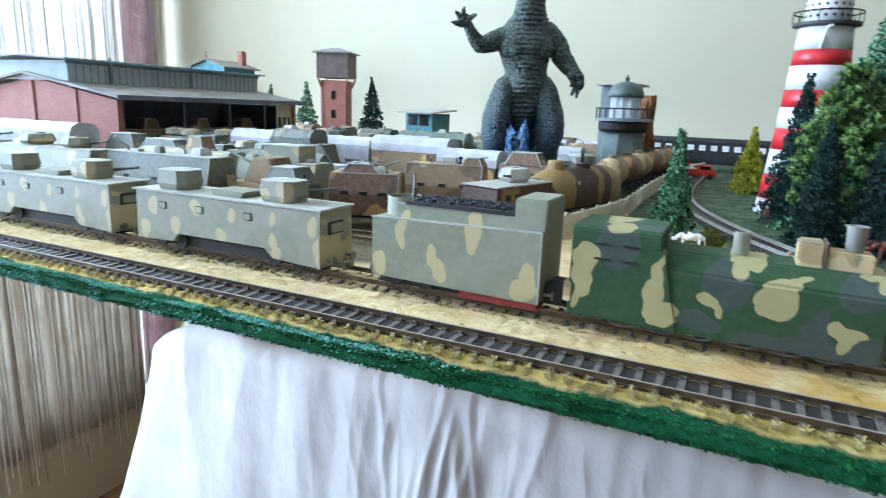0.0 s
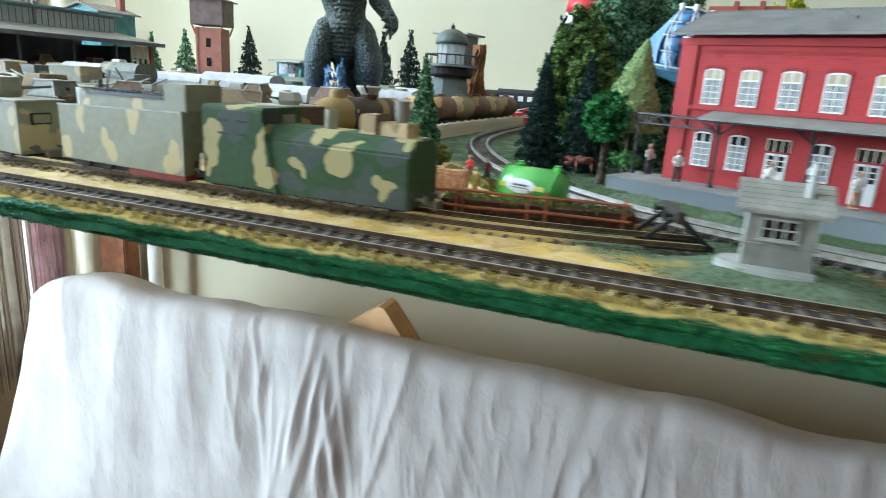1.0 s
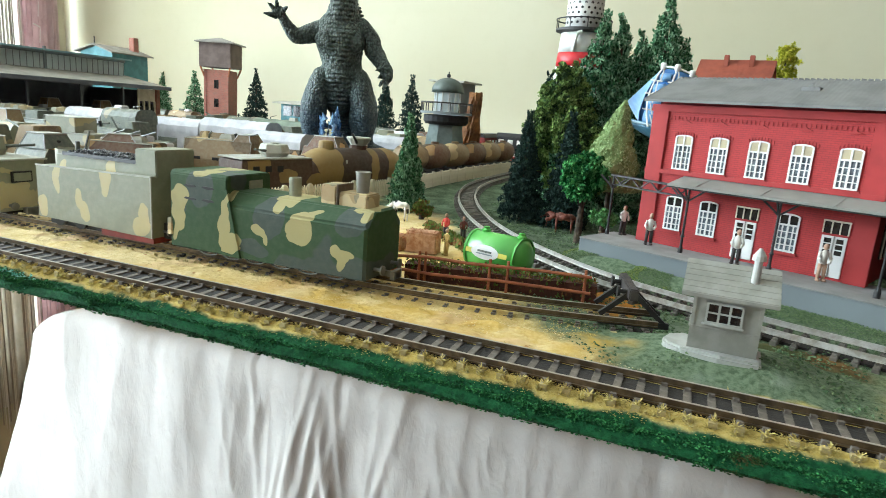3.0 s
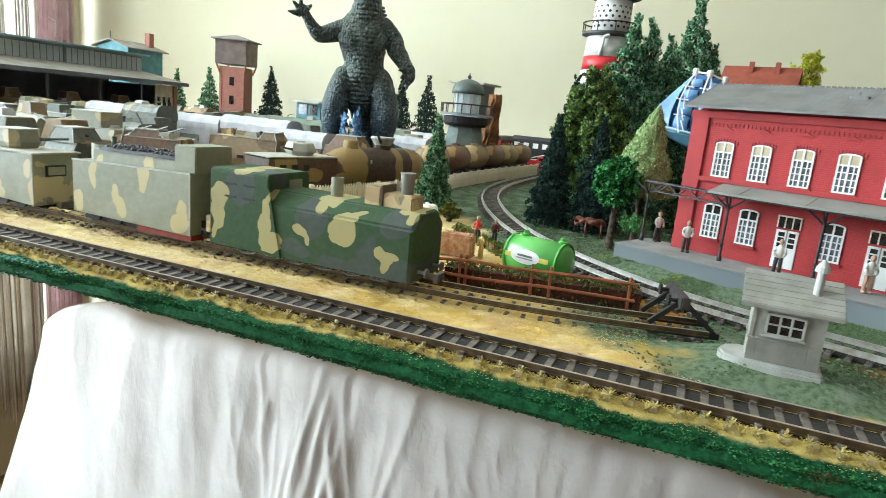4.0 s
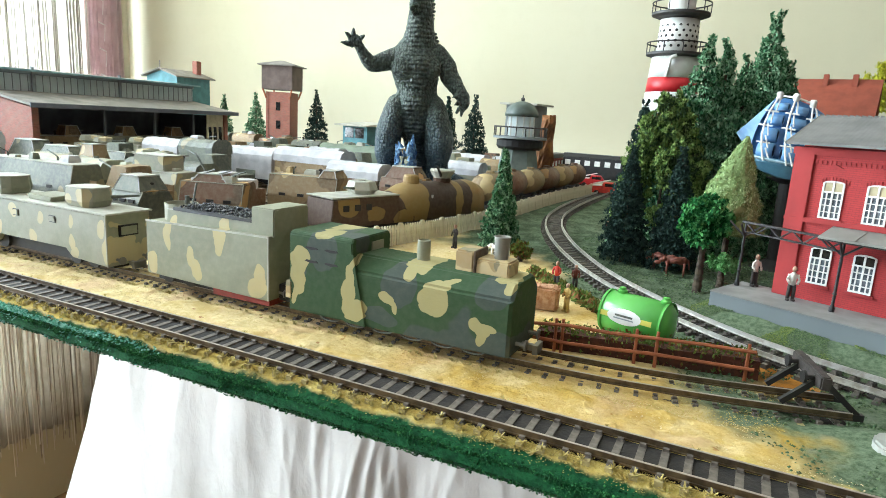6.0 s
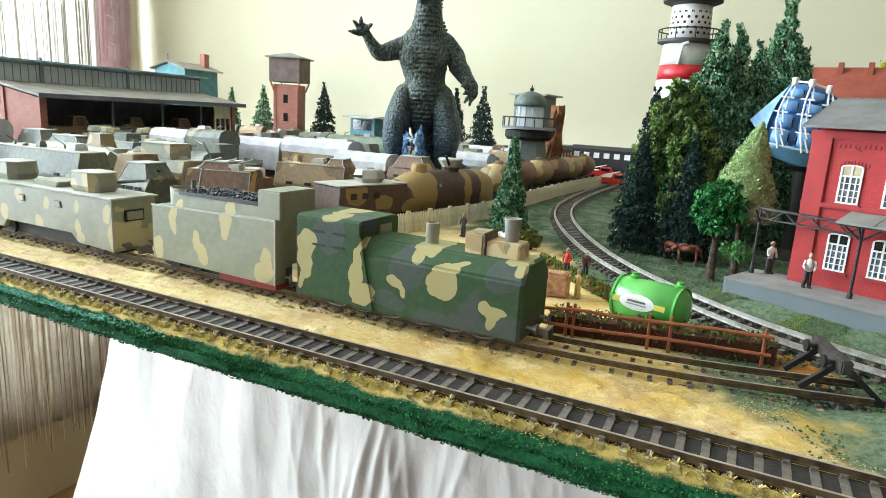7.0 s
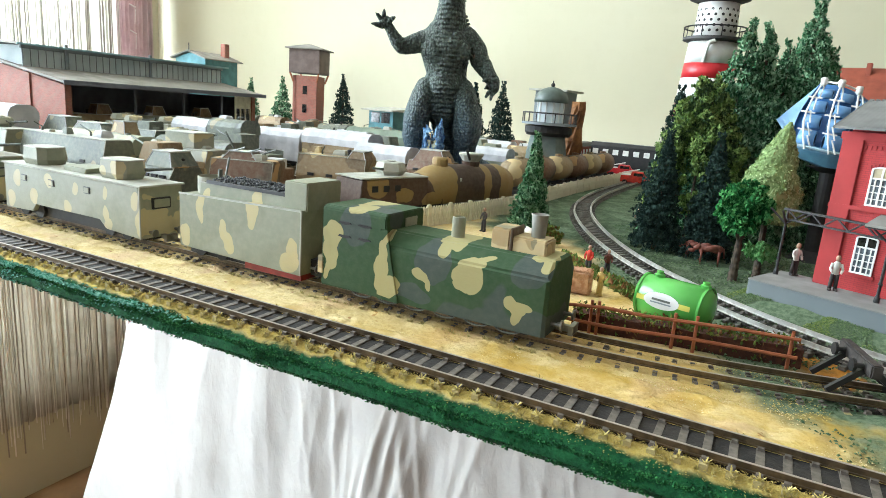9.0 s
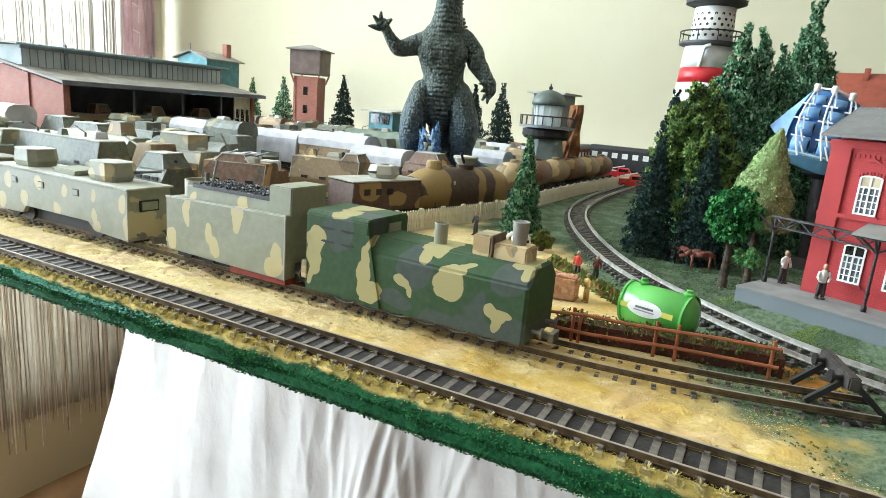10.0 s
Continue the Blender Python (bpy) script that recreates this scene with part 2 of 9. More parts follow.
FLOCKG = tuft_mat("green_flock", ("1f4d29", "3d7540", "153a1e"), patch="0f2c18")
FLOCKY = tuft_mat("yellow_scatter", ("baa65c", "c6b36c", "ab974f"))
FLOCKS = tuft_mat("sand_scatter", ("d3be88", "dccaa0", "c6ad74"))
FLOCKM = tuft_mat("meadow_scatter", ("4a5e3f", "6a7a59", "3c4f38"))
FLOCKV = tuft_mat("verge_scatter", ("566a47", "72835c", "465840"))
FLOCKL = tuft_mat("bright_scatter", ("66783f", "7f8a4e", "506236"))
LEAFD = tuft_mat("dark_needles", ("25352f", "384a42", "1b2826"))
LEAFG = tuft_mat("green_needles", ("3b6642", "86a984", "21422c"))
LEAFB = tuft_mat("bush_leaves", ("2c6634", "5a9656", "1a4824"))
LEAFO = tuft_mat("olive_leaves", ("5f7a3c", "8aa05c", "435a30"))
LEAFL2 = tuft_mat("sapling_leaves", ("5d8f52", "7fae70", "44733c"))
LEAFL = tuft_mat("lime_foam", ("8da26c", "a6b886", "788e58"))
LEAFY = tuft_mat("yellow_leaves", ("a8a82c", "c3c043", "858a22"))
BARK = plain("bark", rgb("4d4132"), rgb("2f271e"), 0.9, scale=200.0, bump=0.5)
HEDGE = tuft_mat("hedge_bits", ("4a5a28", "6b7a38", "6e4a2c"))

_m = Mat("sleeper_plastic", 0.65)
_c = _m.mix(_m.ramp(_m.noise(300.0), 0.35, 0.65), rgb("6f675d"), rgb("544c43"))
_e = _m.math("ADD", _m.math("ABSOLUTE", _m.xyz()[1]), _m.math("MULTIPLY", _m.math("SUBTRACT", _m.noise(500.0), 0.5), 0.006))
# straw glued to the sleeper ends
SLEEPER = _m.done(_m.mix(_m.math("MULTIPLY", _m.ramp(_e, 0.0102, 0.0120), 0.85), _c, rgb("b0a06a")), _m.noise(900.0), 0.3, 0.0005)
SLEEPG = plain("grey_sleeper_plastic", rgb("686259"), rgb("524c44"), 0.6, scale=300.0, vary=0.25)
_m = Mat("rail_brown", 0.38, 0.45)
_c = _m.mix(_m.ramp(_m.noise(250.0), 0.35, 0.65), rgb("6a5941"), rgb("4b3e2d"))
RAIL = _m.done(_m.mix(_m.ramp(_m.xyz()[2], 0.00555, 0.00575), _c, rgb("a89f92")), _m.noise(700.0), 0.15, 0.0004)
RAILW = plain("rail_bright", rgb("c8c6c0"), rgb("a69f94"), 0.40, 0.6, scale=250.0)
BLACKP = plain("black_plastic", rgb("232120"), rgb("181716"), 0.5, scale=200.0)
GALM = plain("gallery_grey", rgb("3f3d3b"), rgb("33312f"), 0.6, scale=120.0)
DARKM = plain("dark_underframe", rgb("24211f"), rgb("171514"), 0.7, scale=200.0)
REDM = plain("red_frame", rgb("8e2b1f"), rgb("6f2118"), 0.6, scale=150.0)
STEEL = plain("worn_steel", rgb("8a8880"), rgb("6c6a63"), 0.4, 0.5, scale=200.0)
GUNM = plain("gun_grey", rgb("5d6156"), rgb("484b43"), 0.5, 0.2, scale=200.0)
COAL = plain("coal", rgb("1c1d22"), rgb("30323a"), 0.35, scale=400.0)
TARP = plain("white_paper", rgb("c4c3c4"), rgb("aeadaf"), 0.8, scale=60.0, bump=0.3)
# on wagon and turret tops this pale tone paints in the light from above
ROOFW = plain("pale_roof", rgb("b4b3a7"), rgb("9c9b8d"), 0.75, scale=70.0)


def brick_mat(name, a, b, mortar, w=0.0042, h=0.0014):
    m = Mat(name, 0.75)
    n = m.nt.nodes.new("ShaderNodeTexBrick")
    n.inputs["Scale"].default_value = 1.0
    n.inputs["Brick Width"].default_value, n.inputs["Row Height"].default_value = w, h
    n.inputs["Mortar Size"].default_value = h * 0.11
    n.inputs["Color1"].default_value, n.inputs["Color2"].default_value, n.inputs["Mortar"].default_value = a, b, mortar
    x, y, z = m.xyz()
    c = m.nt.nodes.new("ShaderNodeCombineXYZ")
    m.link(m.math("ADD", x, y), c.inputs[0])
    m.link(z, c.inputs[1])
    m.link(c.outputs[0], n.inputs["Vector"])
    col = m.mix(m.math("MULTIPLY", m.ramp(m.noise(60.0, 5.0), 0.4, 0.75), 0.35), n.outputs["Color"], tuple(0.55 * v for v in a[:3]) + (1,))
    return m.done(col, n.outputs["Fac"], -0.5, 0.0004)


BRICK = brick_mat("red_brick", rgb("a62d2c"), rgb("9b2929"), rgb("842526"), 0.0031, 0.0011)
BRICKD = brick_mat("dull_brick", rgb("a25f4e"), rgb("8e5444"), rgb("857060"))
PLAIN_RED = plain("red_plaster", rgb("9f2b2a"), rgb("922726"), 0.7, scale=90.0)


def roof_mat(name, a, b, pitch=0.0022):
    m = Mat(name, 0.7)
    x, y, z = m.xyz()
    w = m.math("SINE", m.math("MULTIPLY", x, 2 * math.pi / pitch))
    c = m.mix(m.ramp(m.noise(70.0, 5.0), 0.35, 0.7), a, b)
    return m.done(c, w, 0.12, 0.0005)


ROOFG = roof_mat("grey_roof", rgb("72716e"), rgb("62615e"))
ROOFO = roof_mat("brown_red_roof", rgb("8f4630"), rgb("7d3b28"), 0.006)
ROOFS = plain("shed_roofing", rgb("8d8880"), rgb("77726b"), 0.8, scale=40.0)
STONE = plain("grey_stone", rgb("868d90"), rgb("7f8688"), 0.8, scale=150.0)
PLATM = plain("platform_plastic", rgb("72797b"), rgb("6a7173"), 0.75, scale=30.0)
CANOP = plain("canopy_roofing", rgb("85847d"), rgb("7b7a73"), 0.75, scale=45.0)
HUTG = plain("grey_hut_plastic", rgb("8f8e85"), rgb("7c7b72"), 0.65, scale=120.0)
WHITEP = plain("white_plastic", rgb("e3e3de"), rgb("d3d2cb"), 0.45, scale=120.0)
CREAM = plain("cream_plastic", rgb("ded6bd"), rgb("cbc2a6"), 0.6, scale=120.0)
REDP = plain("red_plastic", rgb("c3262c"), rgb("b01f26"), 0.4, scale=90.0)
GREENP = plain("green_plastic", rgb("5fab4b"), rgb("55a044"), 0.26, scale=60.0, bump=0.03)
BLUEP = plain("blue_plastic", rgb("7fa9d2"), rgb("6e9bca"), 0.35, scale=60.0, bump=0.05)
TEAL = plain("teal_planks", rgb("54858c"), rgb("477279"), 0.7, scale=60.0)
RUST = plain("rust_brown_wood", rgb("a35f38"), rgb("8a4c2a"), 0.65, scale=160.0)
ORANGE = plain("rock_orange", rgb("8f6136"), rgb("63422a"), 0.9, scale=60.0, bump=0.8, dist=0.003)
SKIN = plain("figure_skin", rgb("b8957c"), rgb("a5836b"), 0.6, scale=200.0)
CLOTHW = plain("figure_white", rgb("d8d4cb"), rgb("c4bfb4"), 0.7, scale=200.0)
CLOTHD = plain("figure_dark", rgb("2b2725"), rgb("3a302a"), 0.7, scale=200.0)
CLOTHR = plain("figure_red", rgb("d13a25"), rgb("b12f1f"), 0.6, scale=200.0)
DEERM = plain("reddish_brown_hide", rgb("6e3826"), rgb("552c1f"), 0.7, scale=150.0)
CRATE = plain("crate_brown", rgb("cfa686"), rgb("ac764e"), 0.85, scale=300.0, bump=0.9)


def reptile_mat():
    m = Mat("scaly_hide", 0.48)
    v = m.nt.nodes.new("ShaderNodeTexVoronoi")
    v.inputs["Scale"].default_value = 380.0
    v.inputs["Randomness"].default_value = 0.7
    m.link(m.vmath("MULTIPLY", m.co, (0.9, 0.9, 0.75)), v.inputs["Vector"])
    f = v.outputs["Distance"]
    c = m.mix(m.ramp(f, 0.25, 0.75), rgb("57635a"), rgb("242c28"))
    c = m.mix(m.math("MULTIPLY", m.ramp(m.noise(45.0, 3.0), 0.4, 0.7), 0.6), c, rgb("425046"))
    x, y, z = m.xyz()
    c = m.mix(m.math("MULTIPLY", m.math("SUBTRACT", 1.0, m.ramp(z, 0.04, 0.13)), 0.5), c, rgb("2c4a66"))
    # cross plates down the belly
    band = m.math("SINE", m.math("MULTIPLY", z, 2 * math.pi / 0.0052))
    front = m.math("MULTIPLY", m.math("SUBTRACT", 1.0, m.ramp(m.math("ABSOLUTE", x), 0.010, 0.017)), m.math("SUBTRACT", 1.0, m.ramp(y, -0.016, -0.010)))
    h = m.math("ADD", m.math("MULTIPLY", f, -1.0), m.math("MULTIPLY", m.math("MULTIPLY", band, front), 0.35))
    return m.done(c, h, 0.9, 0.0035)


REPT = reptile_mat()
BLUEROCK = plain("blue_sparkle_rock", rgb("1d4f8e"), rgb("8fb8dc"), 0.35, scale=150.0, bump=0.8, dist=0.002)

CAMO_LOCO = camo("loco_camouflage", rgb("26431e"), rgb("3b463e"), rgb("a09766"), dust=0.05, rough=0.82,
                 spots=((-0.0545, 0.0340, 0.0048, 0.0068), (-0.0560, 0.0250, 0.0035, 0.0080), (-0.0580, 0.0160, 0.0016, 0.0050),
                        (-0.0247, 0.0360, 0.0014, 0.0040), (-0.0262, 0.0300, 0.0027, 0.0060), (-0.0280, 0.0235, 0.0048, 0.0060), (-0.0242, 0.0160, 0.0070, 0.0052), (-0.0235, 0.0122, 0.0062, 0.0026),
                        (-0.0074, 0.0236, 0.0044, 0.0029), (-0.0035, 0.0205, 0.0017, 0.0027),
                        (0.0150, 0.0262, 0.0072, 0.0070), (0.0160, 0.0330, 0.0058, 0.0024), (0.0212, 0.0352, 0.0040, 0.0012), (0.0120, 0.0215, 0.0040, 0.0030),
                        (0.0345, 0.0198, 0.0032, 0.0029), (0.0388, 0.0190, 0.0050, 0.0021), (0.0372, 0.0145, 0.0022, 0.0040),
                        (0.0040, 0.0390, 0.0066, 0.0024), (0.0015, 0.0362, 0.0030, 0.0022), (0.0440, 0.0388, 0.0050, 0.0016), (0.0470, 0.0362, 0.0028, 0.0036), (-0.0440, 0.0505, 0.0088, 0.0052), (0.0376, 0.0180, 0.0034, 0.0034)),
                 greys=((-0.002, 0.030, 0.009, 0.009), (0.041, 0.033, 0.009, 0.007), (-0.012, 0.014, 0.010, 0.004), (-0.043, 0.040, 0.008, 0.010)))
CAMO_TEND = camo("tender_camouflage", rgb("7d7f68"), rgb("858772"), rgb("b5a676"),
                 spots=((-0.038, 0.017, 0.0036, 0.0062), (-0.0255, 0.035, 0.0030, 0.0095), (-0.009, 0.024, 0.0034, 0.0065), (-0.0055, 0.0185, 0.0036, 0.0055), (0.0105, 0.037, 0.0036, 0.010), (0.0345, 0.0150, 0.0062, 0.0055), (0.0365, 0.0215, 0.0034, 0.0055)))
CAMO_E = camo("engine_camouflage", rgb("4a3222"), rgb("3f2c20"), rgb("8e7440"), dust=0.08,
              spots=((0.002, 0.036, 0.017, 0.020), (0.010, 0.02, 0.009, 0.02), (-0.012, 0.014, 0.012, 0.007), (0.062, 0.030, 0.005, 0.03), (0.094, 0.03, 0.014, 0.05), (-0.074, 0.03, 0.012, 0.012), (-0.045, 0.020, 0.010, 0.006)))
CAMO_G = camo("grey_green_camouflage", rgb("868772"), rgb("908f7c"), rgb("b3a57c"), scale=44.0, thr=0.565)
CAMO_GUN = camo("gun_wagon_camouflage", rgb("82846f"), rgb("8b8b78"), rgb("b3a57c"),
                spots=((-0.018, 0.0315, 0.0036, 0.005), (0.009, 0.031, 0.003, 0.0046), (0.036, 0.032, 0.0025, 0.0046), (0.0, 0.018, 0.0042, 0.005), (0.036, 0.020, 0.0025, 0.0048), (0.0385, 0.0125, 0.0037, 0.005),
                       (0.0625, 0.030, 0.0032, 0.006), (0.066, 0.017, 0.0025, 0.0075), (-0.035, 0.021, 0.004, 0.005), (-0.052, 0.030, 0.0035, 0.005), (-0.060, 0.016, 0.004, 0.006), (0.040, 0.046, 0.004, 0.006), (0.028, 0.043, 0.003, 0.003)))
CAMO_X = camo("box_camouflage", rgb("a88f62"), rgb("7f7658"), rgb("c6b183"), scale=70.0, thr=0.5)
CAMO_B = camo("brown_camouflage", rgb("6a4a34"), rgb("57442f"), rgb("b08a55"), scale=33.0, thr=0.55)
CAMO_D = camo("dark_green_camouflage", rgb("62675a"), rgb("545950"), rgb("8b8264"), scale=36.0, thr=0.6)
CAMO_T = camo("tan_camouflage", rgb("8a7350"), rgb("6b5538"), rgb("c0a878"), scale=40.0, thr=0.56)

# ---- building helpers ----
def finish(name, bm, mat, smooth=False):
    me = bpy.data.meshes.new(name)
    bmesh.ops.recalc_face_normals(bm, faces=bm.faces)
    bm.to_mesh(me)
    bm.free()
    if smooth:
        for p in me.polygons:
            p.use_smooth = True
    me.materials.append(mat)
    return me


def thing(name, label, category, at=(0, 0, 0), rot=0.0, group="", kind=""):
    ob = new(name)
    ob.empty_display_size = 0.01
    ob.matrix_world = pose(*at, 0, 0, rot)
    return tagged(ob, label, category, group, kind)


def part(name, bm, mat, parent, label="", smooth=False):
    ob = new(name, finish(name, bm, mat, smooth))
    ob.parent = parent
    return tagged(ob, label)


def solo(name, bm, mat, label, category="", kind="", smooth=False, group="", at=None, rot=0.0):
    ob = new(name, finish(name, bm, mat, smooth))
    if at:
        ob.matrix_world = pose(*at, 0, 0, rot)
    return tagged(ob, label, category, group, kind)


def box(bm, x0, x1, y0, y1, z0, z1, bev=0.0):
    vs = [bm.verts.new(p) for p in ((x0, y0, z0), (x1, y0, z0), (x1, y1, z0), (x0, y1, z0), (x0, y0, z1), (x1, y0, z1), (x1, y1, z1), (x0, y1, z1))]
    fs = [bm.faces.new([vs[i] for i in f]) for f in ((3, 2, 1, 0), (4, 5, 6, 7), (0, 1, 5, 4), (1, 2, 6, 5), (2, 3, 7, 6), (3, 0, 4, 7))]
    if bev:
        es = list({e for f in fs for e in f.edges})
        bmesh.ops.bevel(bm, geom=es, offset=bev, segments=2, affect="EDGES")
    return bm


def prism(bm, prof, a0, a1, axis="x", bev=0.0):
    """A polygon (u, w) pushed along an axis: along x it lies in y-z, along y in x-z, along z in x-y."""
    def at(u, w, a):
        return {"x": (a, u, w), "y": (u, a, w), "z": (u, w, a)}[axis]
    lo = [bm.verts.new(at(u, w, a0)) for u, w in prof]
    hi = [bm.verts.new(at(u, w, a1)) for u, w in prof]
    n = len(prof)
    fs = [bm.faces.new(lo), bm.faces.new(hi[::-1])]
    for i in range(n):
        fs.append(bm.faces.new((lo[i], hi[i], hi[(i + 1) % n], lo[(i + 1) % n])))
    if bev:
        es = list({e for f in fs for e in f.edges})
        bmesh.ops.bevel(bm, geom=es, offset=bev, segments=2, affect="EDGES")
    return bm


def rings(bm, loops, cap=True):
    """Joins loops of equally many points into a skin."""
    vs = [[bm.verts.new(p) for p in lp] for lp in loops]
    n = len(vs[0])
    for a, b in zip(vs, vs[1:]):
        for i in range(n):
            bm.faces.new((a[i], a[(i + 1) % n], b[(i + 1) % n], b[i]))
    if cap:
        bm.faces.new(vs[0][::-1])
        bm.faces.new(vs[-1])
    return bm


def tube(bm, p0, p1, r0, r1=None, n=10):
    p0, p1 = Vector(p0), Vector(p1)
    r1 = r0 if r1 is None else r1
    q = (p1 - p0).to_track_quat("Z", "Y")
    loops = []
    for p, r in ((p0, r0), (p1, r1)):
        loops.append([p + q @ Vector((r * math.cos(2 * math.pi * i / n), r * math.sin(2 * math.pi * i / n), 0)) for i in range(n)])
    return rings(bm, loops)


def lathe(bm, prof, n=24, c=(0, 0, 0), squash=1.0, turn=0.0):
    loops = []
    for r, z in prof:
        loops.append([(c[0] + r * math.cos(turn + 2 * math.pi * i / n), c[1] + squash * r * math.sin(turn + 2 * math.pi * i / n), c[2] + z) for i in range(n)])
    return rings(bm, loops)


def barrel(bm, x0, x1, cy, cz, r, n=24, dome=0.15):
    """A lying cylinder with domed ends."""
    L = x1 - x0
    prof = [(0.15 * r, 0), (0.7 * r, dome * r * 0.35), (r, dome * r), (r, L - dome * r), (0.7 * r, L - dome * r * 0.35), (0.15 * r, L)]
    loops = [[(x0 + a, cy + q * math.cos(2 * math.pi * i / n), cz + q * math.sin(2 * math.pi * i / n)) for i in range(n)] for q, a in prof]
    return rings(bm, loops)


def torus(bm, c, R, r, n=32, m=6):
    vs = [[bm.verts.new((c[0] + (R + r * math.cos(b)) * math.cos(a), c[1] + (R + r * math.cos(b)) * math.sin(a), c[2] + r * math.sin(b)))
           for b in (2 * math.pi * j / m for j in range(m))] for a in (2 * math.pi * i / n for i in range(n))]
    for i in range(n):
        for j in range(m):
            bm.faces.new((vs[i][j], vs[(i + 1) % n][j], vs[(i + 1) % n][(j + 1) % m], vs[i][(j + 1) % m]))
    return bm


def ball(bm, c, r, sx=1.0, sy=1.0, sz=1.0, n=12, m=8):
    prof = [(math.sin(math.pi * k / m), -math.cos(math.pi * k / m)) for k in range(m + 1)]
    prof[0], prof[-1] = (0.05, -1.0), (0.05, 1.0)
    loops = [[(c[0] + r * sx * q * math.cos(2 * math.pi * i / n), c[1] + r * sy * q * math.sin(2 * math.pi * i / n), c[2] + r * sz * z) for i in range(n)] for q, z in prof]
    return rings(bm, loops)


def sweep(bm, path, half, z0, z1, off=0.0):
    """A bar of rectangular section along a flat path of (x, y), off to its left."""
    loops = []
    for i, (x, y) in enumerate(path):
        a, b = path[max(i - 1, 0)], path[min(i + 1, len(path) - 1)]
        d = Vector((b[0] - a[0], b[1] - a[1])).normalized()
        nx, ny = -d.y, d.x
        cx, cy = x + off * nx, y + off * ny
        loops.append([(cx - half * nx, cy - half * ny, z0), (cx + half * nx, cy + half * ny, z0), (cx + half * nx, cy + half * ny, z1), (cx - half * nx, cy - half * ny, z1)])
    return rings(bm, loops)


def soup(name, mat, verts, faces, label, category="", kind="stuff", parent=None):
    me = bpy.data.meshes.new(name)
    me.from_pydata(verts, [], faces)
    me.materials.append(mat)
    ob = new(name, me)
    if parent:
        ob.parent = parent
        return tagged(ob, label)
    return tagged(ob, label, category, kind=kind)


def tufts(rng, points, size, flat=0.6):
    """Small three-sided crumbs at the points (x, y, z)."""
    verts, faces = [], []
    for x, y, z in points:
        s = size * rng.uniform(0.6, 1.5)
        a0 = rng.uniform(0, 6.28)
        b = len(verts)
        for k in range(3):
            a = a0 + k * 2.094 + rng.uniform(-0.4, 0.4)
            verts.append((x + s * math.cos(a), y + s * math.sin(a), z - 0.25 * s))
        verts.append((x + rng.uniform(-0.3, 0.3) * s, y + rng.uniform(-0.3, 0.3) * s, z + s * flat * rng.uniform(0.5, 1.5)))
        faces += [(b, b + 1, b + 3), (b + 1, b + 2, b + 3), (b + 2, b, b + 3)]
    return verts, faces


def blades(rng, points, size, n=9):
    """Stars of thin stiff blades spreading from the points."""
    verts, faces = [], []
    for x, y, z in points:
        for _ in range(n):
            a, e = rng.uniform(0, 6.28), rng.uniform(-0.1, 1.2)
            l = size * rng.uniform(0.6, 1.4)
            d = Vector((math.cos(a) * math.cos(e), math.sin(a) * math.cos(e), math.sin(e)))
            w = Vector((-math.sin(a), math.cos(a), 0)) * size * 0.13
            p = Vector((x, y, z))
            b = len(verts)
            verts += [p - w, p + w, p + d * l + w * 0.7, p + d * l - w * 0.7, p + Vector((0, 0, -size * 0.2)) + d * l * 0.5]
            faces += [(b, b + 1, b + 2, b + 3), (b, b + 4, b + 3), (b + 1, b + 2, b + 4)]
    return [tuple(v) for v in verts], faces


def leaves(rng, points, size):
    """Small bent leaves turned every way."""
    verts, faces = [], []
    for x, y, z in points:
        s = size * rng.uniform(0.6, 1.4)
        q = Euler((rng.uniform(0, 6.28), rng.uniform(0, 6.28), rng.uniform(0, 6.28))).to_matrix()
        b = len(verts)
        for p in ((-s, 0, 0), (0, -0.55 * s, 0.2 * s), (s, 0, 0), (0, 0.55 * s, 0.2 * s)):
            v = q @ Vector(p)
            verts.append((x + v.x, y + v.y, z + v.z))
        faces += [(b, b + 1, b + 2), (b, b + 2, b + 3)]
    return verts, faces


def mesh_part(name, mat, verts, faces, parent, label=""):
    me = bpy.data.meshes.new(name)
    me.from_pydata(verts, [], faces)
    me.materials.append(mat)
    ob = new(name, me)
    ob.parent = parent
    return tagged(ob, label)


